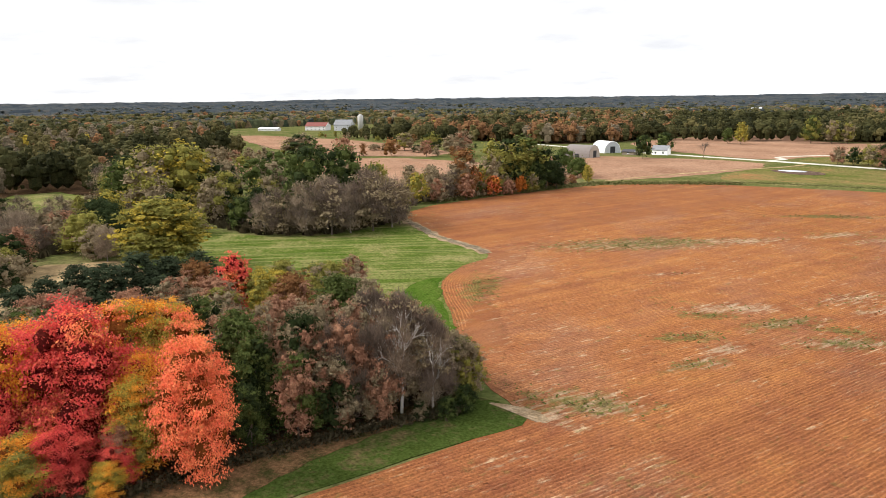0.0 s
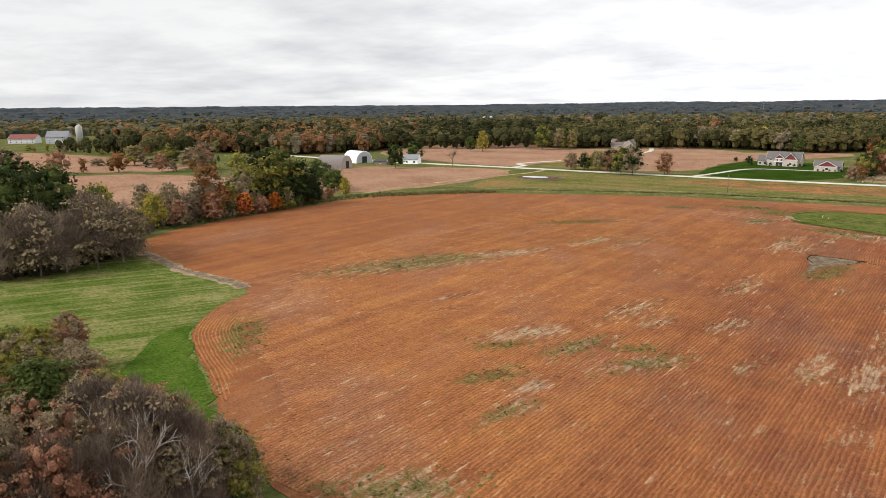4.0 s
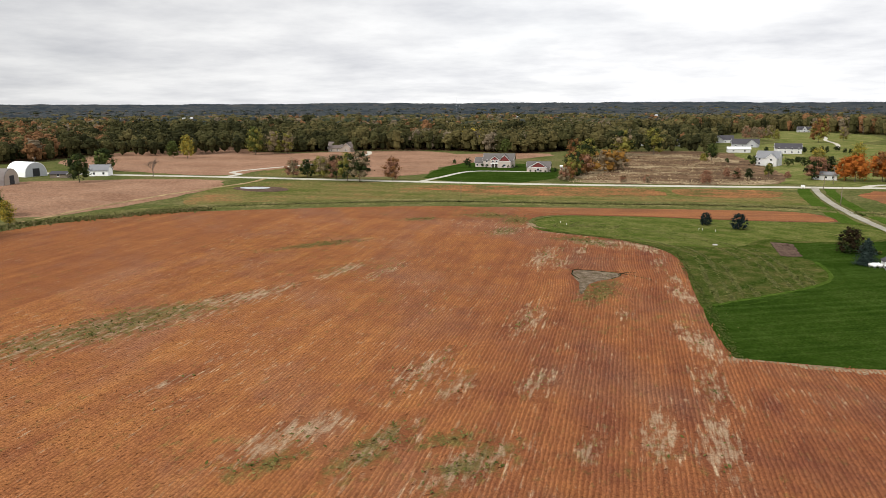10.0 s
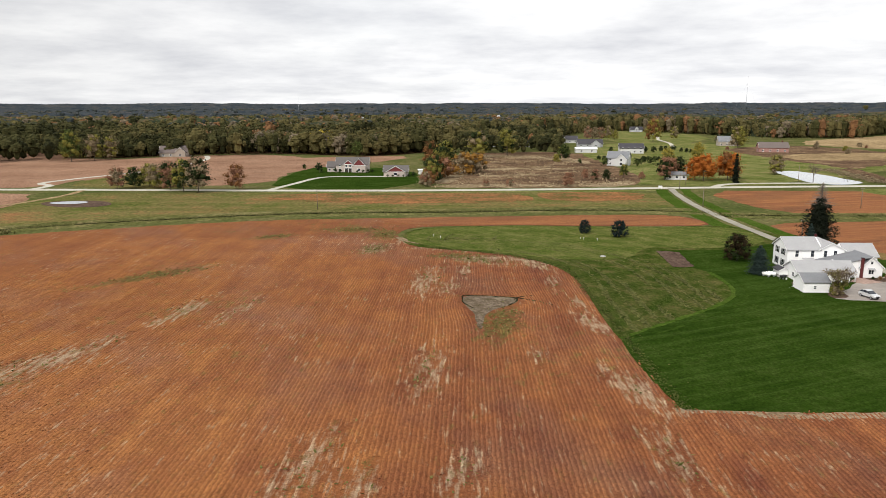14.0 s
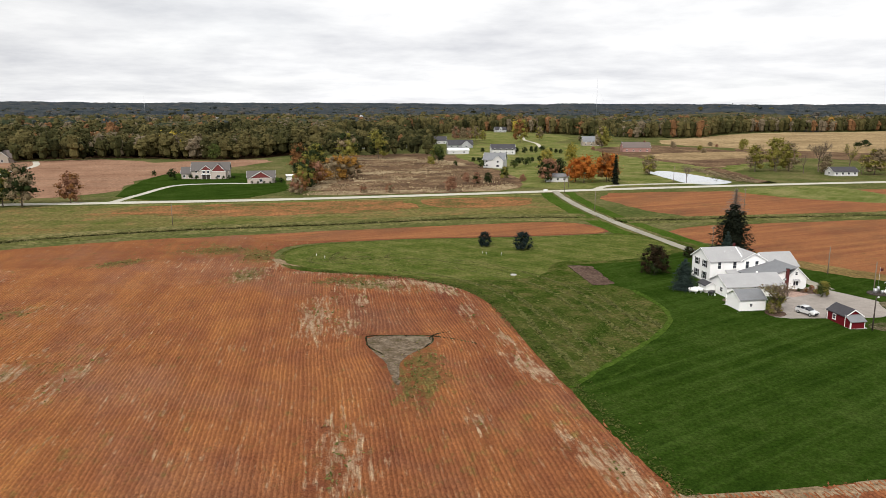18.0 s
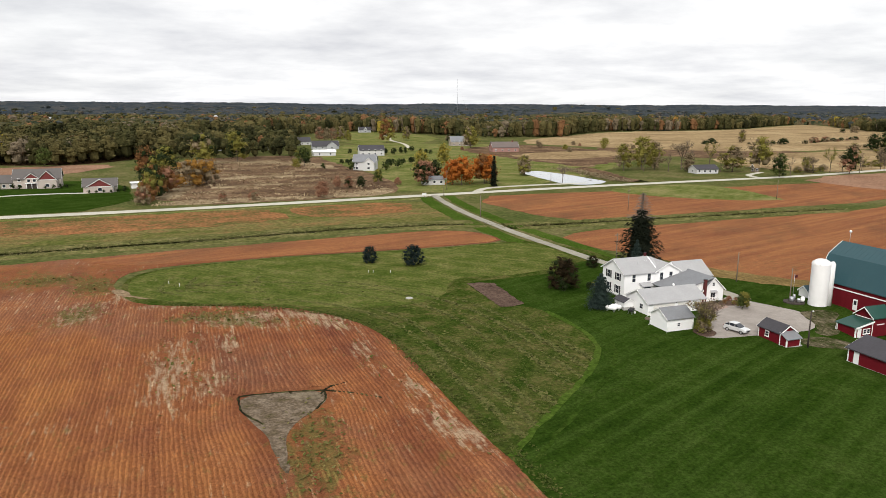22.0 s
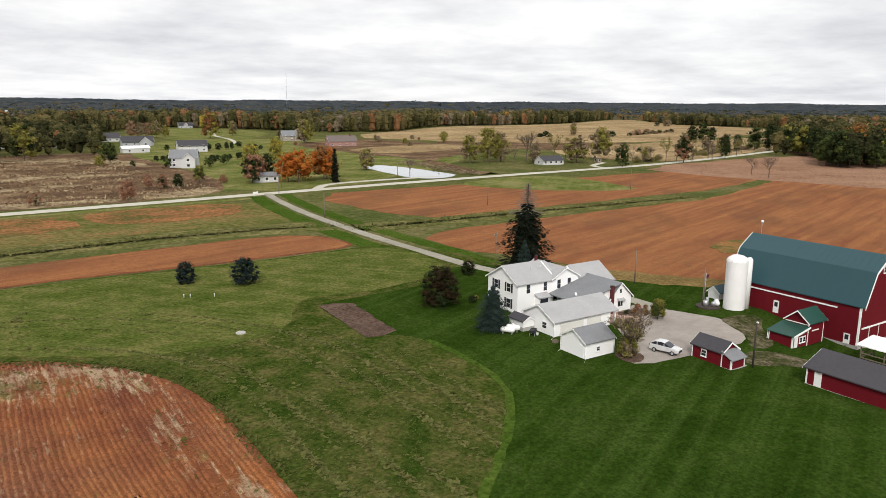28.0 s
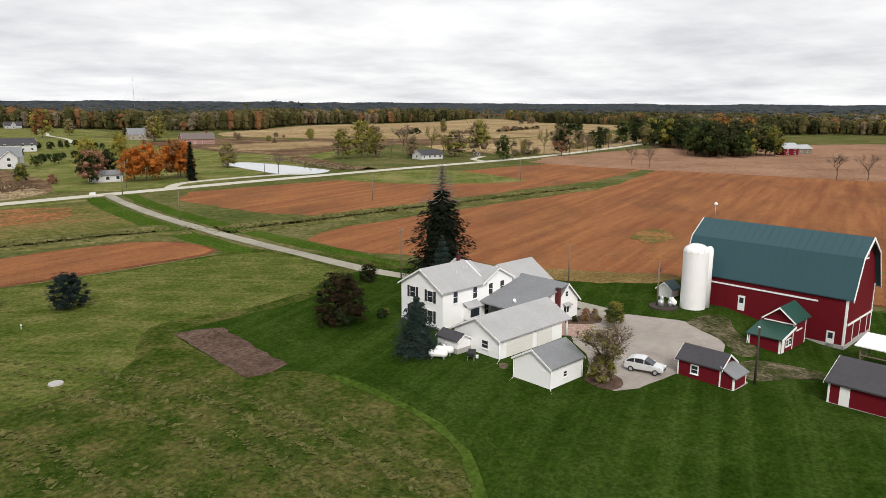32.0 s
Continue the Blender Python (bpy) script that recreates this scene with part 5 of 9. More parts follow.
def inside(poly, x, y):
    hit = np.zeros(x.shape, bool)
    for (x0, y0), (x1, y1) in zip(poly, poly[1:] + poly[:1]):
        cond = (y0 > y) != (y1 > y)
        hit ^= cond & (x < (x1 - x0) * (y - y0) / ((y1 - y0) or 1e-9) + x0)
    return hit


def scatter(rng, poly, gap):
    """Uneven grid of places inside an outline."""
    xs, ys = [p[0] for p in poly], [p[1] for p in poly]
    gx, gy = np.meshgrid(np.arange(min(xs), max(xs), gap), np.arange(min(ys), max(ys), gap))
    gx, gy = gx.ravel() + rng.uniform(-0.48, 0.48, gx.size) * gap, gy.ravel() + rng.uniform(-0.48, 0.48, gy.size) * gap
    keep = inside(poly, gx, gy)
    return gx[keep], gy[keep]


WOOD_TONES = ["w_dark", "w_green", "w_olive", "w_rust", "w_dun", "yellow", "w_amber", "burgundy", "far_a", "far_b"]


def woodland(name, px, py, seed, heights, leaves, size, weights, label, drift=0.004, width=0.66, ground=None, plain_crowns=False):
    """Many trees as one mass: each a lumpy crown of sprays over a dark heart, with its own tone."""
    rng = np.random.default_rng(seed)
    temps = []
    for k in range(6):
        r = np.random.default_rng([21, k, leaves])
        lobes = [(0.0, 0.0, 0.30, width * 0.26, 0.27), (0.0, 0.0, 0.62, width * 0.34, 0.30)]
        for j in range(8):
            f = (j + 0.5) / 8
            a = j * 2.4 + r.uniform(-0.5, 0.5)
            far = width * (0.36 - 0.26 * f) * r.uniform(0.8, 1.15)
            lobes.append((far * math.cos(a), far * math.sin(a), 0.46 + 0.40 * f + r.uniform(-0.05, 0.05), width * r.uniform(0.15, 0.22), r.uniform(0.10, 0.15)))
        temps.append(np.concatenate([leaf_cloud(r, lobes, leaves, size, 0.9, 3, 0.5, 0.4, 0.45), cores(lobes[:2] + lobes[4::3] if plain_crowns else lobes, 1.0 if plain_crowns else 0.93, 5 if plain_crowns else 6, 3)]))
    w = np.array([weights.get(k, 0.0) for k in WOOD_TONES])
    allv, slots = [], []
    n = len(px)
    h = rng.uniform(*heights, n) * (0.86 + 0.22 * np.sin(px * 0.031 + 2 * np.sin(py * 0.023)) * np.cos(py * 0.027))
    # tones drift through the wood in stands
    stand = 0.5 + 0.5 * np.sin(px * drift * 3.1 + 1.7 * np.sin(py * drift * 2.3)) * np.cos(py * drift * 2.7 + seed)
    cum = np.cumsum(w / w.sum())
    tone = np.searchsorted(cum, np.clip(0.42 * stand + 0.58 * rng.random(n), 0, 0.999))
    z0 = np.zeros(n) if ground is None else ground(px, py)
    kind = rng.integers(0, 6, n)
    for k in range(6):
        idx = np.nonzero(kind == k)[0]
        if not len(idx):
            continue
        t = temps[k]
        a = rng.uniform(0, 2 * math.pi, len(idx))
        ca, sa = np.cos(a)[:, None, None], np.sin(a)[:, None, None]
        hh = h[idx][:, None, None]
        x = (t[None, :, :, 0] * ca - t[None, :, :, 1] * sa) * hh + px[idx][:, None, None]
        y = (t[None, :, :, 0] * sa + t[None, :, :, 1] * ca) * hh + py[idx][:, None, None]
        z = t[None, :, :, 2] * hh + z0[idx][:, None, None]
        allv.append(np.stack([x, y, z], -1).reshape(-1, 4, 3))
        slots.append(np.repeat(tone[idx], len(t)))
    me = quads_mesh(name, np.concatenate(allv), 4, [LEAF[k] for k in WOOD_TONES], np.concatenate(slots))
    return tagged(new(name, me), label, "woods", "", "stuff")


# ---- buildings ----
def gable_profile(a0, a1, eave, ridge, mid=None):
    m = (a0 + a1) / 2 if mid is None else mid
    return [(a0, 0), (a1, 0), (a1, eave), (m, ridge), (a0, eave)]


def roof_slab(parent, a0, z0, a1, z1, b0, b1, axis, mat, thick=0.16, name="roof"):
    """One sloping slab from (a0, z0) to (a1, z1) across, from b0 to b1 along."""
    return part(name, prism([(a0, z0), (a1, z1), (a1, z1 + thick), (a0, z0 + thick)], b0, b1, axis), mat, parent)


def gable_roof(parent, a0, a1, eave, ridge, b0, b1, axis, mat, over=0.4, trim=None, mid=None, ends=(True, True)):
    m = (a0 + a1) / 2 if mid is None else mid
    s0, s1 = (ridge - eave) / (m - a0), (ridge - eave) / (a1 - m)
    e0, e1 = b0 - (over if ends[0] else 0), b1 + (over if ends[1] else 0)
    roof_slab(parent, a0 - over, eave - over * s0, m, ridge, e0, e1, axis, mat)
    roof_slab(parent, a1 + over, eave - over * s1, m, ridge, e0, e1, axis, mat)
    if trim:
        for b, on, sgn in ((e0, ends[0], -1), (e1, ends[1], 1)):
            if on:
                for ax, zx in ((a0 - over, eave - over * s0), (a1 + over, eave - over * s1)):
                    lo, hi = sorted((b + sgn * 0.003, b + sgn * 0.05))
                    part("bargeboard", prism([(ax, zx - 0.1), (m, ridge - 0.1), (m, ridge + 0.13), (ax, zx + 0.13)], lo, hi, axis), trim, parent)


def face_box(parent, name, face, at, along, z, w, h, depth, mat, label="", out=0.0):
    """A flat box on a wall. face: 'x-', 'x+', 'y-', 'y+'; at: the wall's plane; along: centre along it."""
    sgn = -1 if face[1] == "-" else 1
    lo, hi = sorted((at + sgn * (out - 0.04), at + sgn * (out + depth)))
    if face[0] == "x":
        bm = box(lo, hi, along - w / 2, along + w / 2, z, z + h)
    else:
        bm = box(along - w / 2, along + w / 2, lo, hi, z, z + h)
    return part(name, bm, mat, parent, label)


def window(parent, face, at, along, z, w=0.95, h=1.5, shutters=False, frame_mat=None, panes=2):
    fr = face_box(parent, "window", face, at, along, z - 0.1, w + 0.24, h + 0.22, 0.05, frame_mat or M_TRIM, "white window frame")
    for k in range(panes):
        ph = h / panes
        face_box(fr, "pane", face, at, along, z + k * ph + 0.03, w, ph - 0.06, 0.062, M_GLASS, "dark glass pane")
    face_box(fr, "sill", face, at, along, z - 0.16, w + 0.3, 0.07, 0.12, frame_mat or M_TRIM)
    if shutters:
        for s in (-1, 1):
            face_box(parent, "shutter", face, at, along + s * (w / 2 + 0.34), z - 0.05, 0.42, h + 0.1, 0.07, M_BLACK, "black louvred shutter")
    return fr


FARM = 0.0 - 6.5


def farm_local(u, v, z=0):
    """Places by the farmhouse's own axes, from its garage corner."""
    c, s = math.cos(radians(FARM)), math.sin(radians(FARM))
    return 92.9 + u * c - v * s, 161.9 + u * s + v * c, z


def farm_thing(name, u, v, label, category, group="", turn=0.0):
    x, y, _ = farm_local(u, v)
    return thing(name, pose(x, y, 0, 0, 0, FARM + turn), label, category, group)


def farmhouse():
    ob = farm_thing("farmhouse", 0, 0, "large white sided farmhouse with grey shingle roofs and black shutters", "house")
    # main block
    part("wall", prism(gable_profile(12.5, 20.8, 5.35, 7.75), 2.8, 11.4, 0), M_WHITE, ob, "white siding of the main block")
    gable_roof(ob, 12.5, 20.8, 5.35, 7.75, 2.8, 11.0, 0, M_SHINGLE, 0.35, M_TRIM, ends=(True, False))
    part("roof", prism([(12.9, 5.4), (20.4, 5.4), (16.65, 7.74)], 11.003, 12.2, 0), M_SHINGLE, ob)
    # cross block whose gable joins the front
    part("wall", prism(gable_profile(10.4, 16.6, 5.35, 6.95), 12.44, 20.7, 1), M_WHITE, ob, "white gable wall")
    gable_roof(ob, 10.4, 16.6, 5.35, 7.0, 12.44, 20.7, 1, M_SHINGLE, 0.3, M_TRIM)
    # rear block
    part("wall", prism(gable_profile(11.6, 19.4, 3.9, 6.4), 16.62, 24.3, 0), M_WHITE, ob)
    gable_roof(ob, 11.6, 19.4, 3.9, 6.4, 16.7, 24.3, 0, M_SHINGLE, 0.4, M_TRIM, ends=(False, True))
    # wing with the arched window
    part("wall", prism(gable_profile(16.6, 21.9, 2.7, 5.1), 4.7, 13.0, 1), M_WHITE, ob, "white gabled wing")
    gable_roof(ob, 16.6, 21.9, 2.7, 5.15, 4.7, 13.0, 1, M_SHINGLE_M, 0.35, M_TRIM, ends=(True, False))
    roof_slab(ob, 9.6, 2.75, 19.2, 5.12, 4.4, 12.4, 1, M_SHINGLE_M)
    part("wall", prism([(13.4, 0), (17, 0), (17, 4.45), (13.4, 3.6)], 4.75, 12.3, 1), M_WHITE, ob)
    # windows of the end wall
    for v, z in ((14.9, 3.6), (18.4, 3.6)):
        window(ob, "x-", 2.8, v, z, 1.0, 1.5, True)
    window(ob, "x-", 2.8, 14.9, 0.8, 1.0, 1.6, True)
    window(ob, "x-", 2.8, 18.4, 0.8, 1.0, 1.6, True)
    # windows of the front
    for u in (5.1, 8.9, 12.0, 14.4):
        window(ob, "y-", 12.5 if u < 10 else 12.44, u, 3.5, 0.75, 1.6, False)
    window(ob, "y-", 12.44, 11.2, 0.7, 0.8, 1.6)
    bay = part("bay_window", box(6.7, 9.1, 11.5, 12.5, 0.9, 2.6), M_TRIM, ob, "white box bay window")
    face_box(bay, "pane", "y-", 11.5, 7.9, 1.3, 1.7, 1.1, 0.05, M_GLASS)
    roof_slab(ob, 11.2, 2.6, 12.5, 3.15, 6.5, 9.3, 0, M_SHINGLE, 0.1, "bay_roof")
    # wing front: arched window, small window, chimney
    window(ob, "y-", 4.7, 19.25, 3.4, 0.5, 0.7)
    window(ob, "y-", 4.7, 19.25, 1.0, 1.1, 1.0, panes=1)
    face_box(ob, "mullion", "y-", 4.7, 19.25, 0.95, 0.1, 1.1, 0.075, M_TRIM)
    roof_slab(ob, 4.1, 2.1, 4.7, 2.4, 18.45, 20.05, 0, M_SHINGLE, 0.08, "window_hood")
    ch = part("chimney", box(16.6, 17.15, 4.1, 4.69, 0, 4.95, 0.03), M_BRICK, ob, "red brick chimney")
    part("chimney_cap", box(16.56, 17.19, 4.06, 4.72, 4.952, 5.06, 0.03), M_BLACK, ch)
    ch = part("chimney", box(12.2, 12.65, 19.0, 19.45, 5.5, 8.1, 0.03), M_BRICK, ob, "red brick ridge chimney")
    part("chimney_cap", box(12.17, 12.68, 18.97, 19.48, 8.102, 8.18, 0.02), M_BLACK, ch)
    for u, v in ((7.6, 14.9), (9.6, 15.4), (10.1, 15.3)):
        tube_part("vent_pipe", [(u, v, 6.0), (u, v, 7.3)], [0.09, 0.09], M_GALV, ob, "", 8)
    bm = bmesh.new()
    bmesh.ops.create_cone(bm, cap_ends=True, segments=16, radius1=0.3, radius2=0.08, depth=0.14, matrix=Matrix.Translation((11.4, 7.4, 3.7)) @ Matrix.Rotation(radians(60), 4, "X"))
    part("satellite_dish", bm, M_TRIM, ob, "white satellite dish")
    # foundation line
    part("foundation", box(2.74, 16.66, 12.38, 20.86, 0, 0.3), M_CONC, ob, "grey block foundation")
    return ob


def garage():
    ob = farm_thing("garage", 0, 0, "long white attached garage with a light grey roof", "garage")
    part("wall", prism(gable_profile(0, 7.5, 2.5, 4.35), 0, 12.0, 0), M_WHITE, ob)
    gable_roof(ob, 0, 7.5, 2.5, 4.4, 0, 13.3, 0, M_SHINGLE, 0.3, M_TRIM)
    for u, w in ((3.6, 4.9), (8.4, 3.0)):
        d = face_box(ob, "garage_door", "y-", 0, u, 0.02, w, 2.15, 0.03, M_CREAM, "cream panelled overhead door")
        for k in range(4):
            face_box(d, "panel", "y-", 0, u, 0.06 + k * 0.53, w - 0.1, 0.49, 0.05, M_CREAM)
    window(ob, "x-", 0, 2.3, 1.0, 0.9, 0.95)
    tube_part("porch_post", [(13.3, 0.2, 0), (13.3, 0.2, 2.7)], [0.11, 0.11], M_TRIM, ob, "white porch post", 8)
    tube_part("porch_post", [(13.3, 7.3, 0), (13.3, 7.3, 2.7)], [0.11, 0.11], M_TRIM, ob, "white porch post", 8)
    tube_part("downpipe", [(-0.08, -0.05, 2.5), (-0.08, -0.05, 0.15), (-1.2, -0.7, 0.1)], [0.06, 0.06, 0.06], M_TRIM, ob, "white downpipe", 6)
    face_box(ob, "wall_lamp", "y-", 0, 6.4, 2.2, 0.18, 0.3, 0.15, M_BLACK)
    return ob


def small_garage():
    ob = farm_thing("outbuilding", -2.9, -9.7, "small white gabled outbuilding with a grey shingle roof", "shed")
    part("wall", prism(gable_profile(0, 5.0, 2.45, 3.85), 0, 5.5, 0), M_WHITE, ob)
    gable_roof(ob, 0, 5.0, 2.45, 3.9, 0, 5.5, 0, M_SHINGLE_M, 0.25, M_TRIM)
    window(ob, "y-", 0, 2.4, 1.0, 0.5, 0.6)
    face_box(ob, "door", "x-", 0, 0.8, 0.05, 0.85, 1.95, 0.03, M_WHITE, "white side door")
    tube_part("downpipe", [(-0.06, -0.05, 2.2), (-0.06, -0.05, 0.15), (-0.9, -0.8, 0.1)], [0.05, 0.05, 0.05], M_TRIM, ob, "white downpipe", 6)
    tube_part("downpipe", [(-0.06, 5.05, 2.2), (-0.06, 5.05, 0.15), (-1.2, 4.6, 0.1)], [0.05, 0.05, 0.05], M_TRIM, ob, "white downpipe", 6)
    tube_part("downpipe", [(5.56, -0.05, 2.2), (5.56, -0.05, 0.1)], [0.05, 0.05], M_TRIM, ob, "white downpipe", 6)
    return ob


def lean_shed():
    ob = farm_thing("lean_shed", -2.3, 4.7, "low white lean-to shed with a dark roof on blocks", "shed")
    part("wall", prism(gable_profile(0, 2.2, 1.75, 2.3), 0, 3.4, 1), M_WHITE, ob)
    gable_roof(ob, 0, 2.2, 1.75, 2.35, 0, 3.4, 1, M_SHINGLE_D, 0.2, M_TRIM)
    part("base", box(-0.06, 2.26, -0.06, 3.46, 0, 0.75), M_CONC, ob, "grey block base")
    return ob


def gambrel(hw, eave, kink, peak, inset):
    return [(-hw, eave), (-hw * inset, kink), (0, peak), (hw * inset, kink), (hw, eave)]


def red_barn():
    x, y = 131.3, 133.0
    ob = thing("barn", pose(x, y, -2.4, 0, 0, FARM), "big red gambrel barn with a teal-green metal roof", "barn")
    W, L, E = 11.2, 22.6, 7.5
    c = W / 2
    prof = [(p[0] + c, p[1]) for p in gambrel(c, E, 12.2, 14.6, 0.62)]
    part("wall", prism([(0, 0.6), (W, 0.6)] + prof[::-1], 0, L, 1), M_RED, ob, "dark red board walls")
    part("foundation", box(-0.06, W + 0.06, -0.06, L + 0.06, 0, 0.62), M_CONC, ob, "grey concrete footing")
    o = 0.45
    for i in range(4):
        (a0, z0), (a1, z1) = prof[i], prof[i + 1]
        if i in (0, 3):
            k = 0 if i == 0 else 1
            if k == 0:
                s = (z1 - z0) / (a1 - a0)
                a0, z0 = a0 - o * 0.6, z0 - o * 0.6 * s
            else:
                s = (z0 - z1) / (a1 - a0)
                a1, z1 = a1 + o * 0.6, z1 - o * 0.6 * s
        nz = 0.14
        part("roof", prism([(a0, z0), (a1, z1), (a1, z1 + nz), (a0, z0 + nz)], -0.7, L + 0.7, 1), M_TEAL, ob, "teal-green ribbed metal roof")
        for end, sg in ((-0.7, -1), (L + 0.7, 1)):
            lo, hi = sorted((end + sg * 0.003, end + sg * 0.12))
            part("bargeboard", prism([(a0, z0 - 0.2), (a1, z1 - 0.2), (a1, z1 + 0.16), (a0, z0 + 0.16)], lo, hi, 1), M_TRIM, ob, "white bargeboard")
        n = 22
        for k in range(n + 1):
            v = -0.6 + (L + 1.2) * k / n
            part("roof_rib", prism([(a0, z0 + nz), (a1, z1 + nz), (a1, z1 + nz + 0.03), (a0, z0 + nz + 0.03)], v - 0.03, v + 0.03, 1), M_TEAL, ob)
    # long side towards the house
    face_box(ob, "door_track", "x-", 0, L * 0.55, 6.0, 17.5, 0.22, 0.12, M_TRIM, "white sliding-door track")
    for v in (21.6, 16.4, 13.6, 8.0):
        face_box(ob, "batten", "x-", 0, v, 2.6, 0.12, 3.4, 0.05, M_RED)
    d = face_box(ob, "door", "x-", 0, 14.0, 2.6, 1.0, 2.2, 0.06, M_TRIM, "white door with a dark pane")
    face_box(d, "pane", "x-", 0, 14.0, 3.7, 0.6, 0.8, 0.075, M_GLASS)
    d = face_box(ob, "door", "x-", 0, 1.7, 0.1, 1.0, 2.2, 0.06, M_TRIM, "white door with a dark pane")
    face_box(d, "pane", "x-", 0, 1.7, 1.3, 0.6, 0.8, 0.075, M_GLASS)
    for v in (0.08, L - 0.08):
        face_box(ob, "corner_board", "x-", 0, v, 0, 0.28, E - 0.1, 0.05, M_TRIM, "white corner board")
    for u in (0.12, W - 0.12):
        face_box(ob, "corner_board", "y-", 0, u, 0, 0.28, E - 0.1, 0.05, M_TRIM, "white corner board")
    # end wall
    face_box(ob, "door_track", "y-", 0, 6.0, 3.2, 10.4, 0.25, 0.12, M_TRIM, "white sliding-door track")
    for u in (3.2, 6.2, 9.2):
        face_box(ob, "batten", "y-", 0, u, 0.62, 0.12, 2.6, 0.05, M_TRIM)
    face_box(ob, "door", "y-", 0, 5.5, 0.1, 4.5, 0.7, 0.05, M_CONC, "pale wooden skirting of the door")
    window(ob, "y-", 0, 6.0, 11.8, 0.8, 0.9)
    tube_part("lightning_rod", [(c, L - 1, 14.6), (c, L - 1, 16.9)], [0.05, 0.03], M_GALV, ob, "", 5)
    bm = bmesh.new()
    bmesh.ops.create_icosphere(bm, subdivisions=2, radius=0.28, matrix=Matrix.Translation((c, L - 1, 17.0)))
    part("rod_ball", bm, M_TRIM, ob, "white ball on the lightning rod")
    return ob


def silo():
    ob = thing("silo", pose(130.0, 153.0, -0.1), "white concrete stave silo with a ribbed dome", "silo")
    R, Hs, n = 1.8, 8.7, 32
    bm = bmesh.new()
    bmesh.ops.create_cone(bm, cap_ends=True, segments=n, radius1=R, radius2=R, depth=Hs, matrix=Matrix.Translation((0, 0, Hs / 2)))
    part("wall", bm, M_SILO, ob, "white stave wall")
    vs, fs = [], []
    rings = 6
    for i in range(rings):
        a = math.pi / 2 * i / rings
        for k in range(n):
            w = 2 * math.pi * k / n
            vs.append((1.02 * R * math.cos(a) * math.cos(w), 1.02 * R * math.cos(a) * math.sin(w), Hs + 0.003 + 1.15 * math.sin(a)))
    vs.append((0, 0, Hs + 1.16))
    for i in range(rings - 1):
        for k in range(n):
            j = (k + 1) % n
            fs.append((i * n + k, i * n + j, (i + 1) * n + j, (i + 1) * n + k))
    for k in range(n):
        fs.append(((rings - 1) * n + k, (rings - 1) * n + (k + 1) % n, rings * n))
    mpart("dome", mesh_from("dome", vs, fs, [M_SILO], None, True), ob, "ribbed white metal dome")
    for k in range(12):
        w = 2 * math.pi * k / 12
        tube_part("dome_rib", [(1.04 * R * math.cos(a) * math.cos(w), 1.04 * R * math.cos(a) * math.sin(w), Hs + 0.02 + 1.17 * math.sin(a)) for a in (0.05, 0.5, 1.0, 1.45)], [0.035] * 4, M_SILO, ob, "", 4)
    for k in range(14):
        z = 0.5 + k * 0.6
        bm = bmesh.new()
        bmesh.ops.create_cone(bm, cap_ends=False, segments=n, radius1=R + 0.02, radius2=R + 0.02, depth=0.05, matrix=Matrix.Translation((0, 0, z)))
        part("hoop", bm, M_SILO, ob)
    tube_part("chute", [(1.45, -1.45, 0), (1.45, -1.45, 9.0), (1.4, -1.4, 9.4)], [0.55, 0.55, 0.3], M_SILO, ob, "white enclosed ladder chute", 10)
    return ob


def feed_house():
    ob = thing("feed_house", pose(120.4, 138.2, -1.5, 0, 0, FARM), "small red feed house with green metal roofs", "shed")
    part("wall", prism([(0, 0), (4.1, 0), (4.1, 3.0), (0, 2.2)], 0, 4.0, 1), M_RED, ob, "red lean-to walls")
    roof_slab(ob, -0.3, 2.16, 4.1, 3.02, -0.3, 4.3, 1, M_TEAL2, 0.12)
    part("bargeboard", prism([(-0.3, 2.0), (4.1, 2.86), (4.1, 3.16), (-0.3, 2.3)], -0.4, -0.303, 1), M_TRIM, ob)
    part("wall", prism(gable_profile(0, 3.6, 3.8, 5.2), 4.1, 8.4, 0), M_RED, ob, "red upright part")
    gable_roof(ob, 0, 3.6, 3.8, 5.25, 4.1, 8.4, 0, M_TEAL2, 0.4, M_TRIM)
    face_box(ob, "door", "y-", 0, 0.9, 0.05, 0.9, 1.9, 0.06, M_TRIM, "white door")
    for u in (2.2, 3.1):
        window(ob, "y-", 0, u, 0.9, 0.55, 0.8)
    face_box(ob, "door_track", "y-", 0, 6.0, 2.2, 1.8, 0.16, 0.1, M_TRIM, "white door track")
    face_box(ob, "door_track", "x-", 4.1, 1.9, 3.25, 3.8, 0.14, 0.06, M_TRIM)
    for u in (0.08, 4.05, 8.3):
        face_box(ob, "corner_board", "y-", 0, u, 0, 0.16, 2.2 if u < 4 else 3.4, 0.05, M_TRIM)
    for v in (0.08, 3.9):
        face_box(ob, "corner_board", "x-", 0, v, 0, 0.16, 2.2, 0.05, M_TRIM)
    tube_part("downpipe", [(-0.1, 4.1, 2.1), (-0.1, 4.1, 0.15), (-1.0, 4.3, 0.1)], [0.05] * 3, M_TRIM, ob, "white downpipe", 6)
    return ob


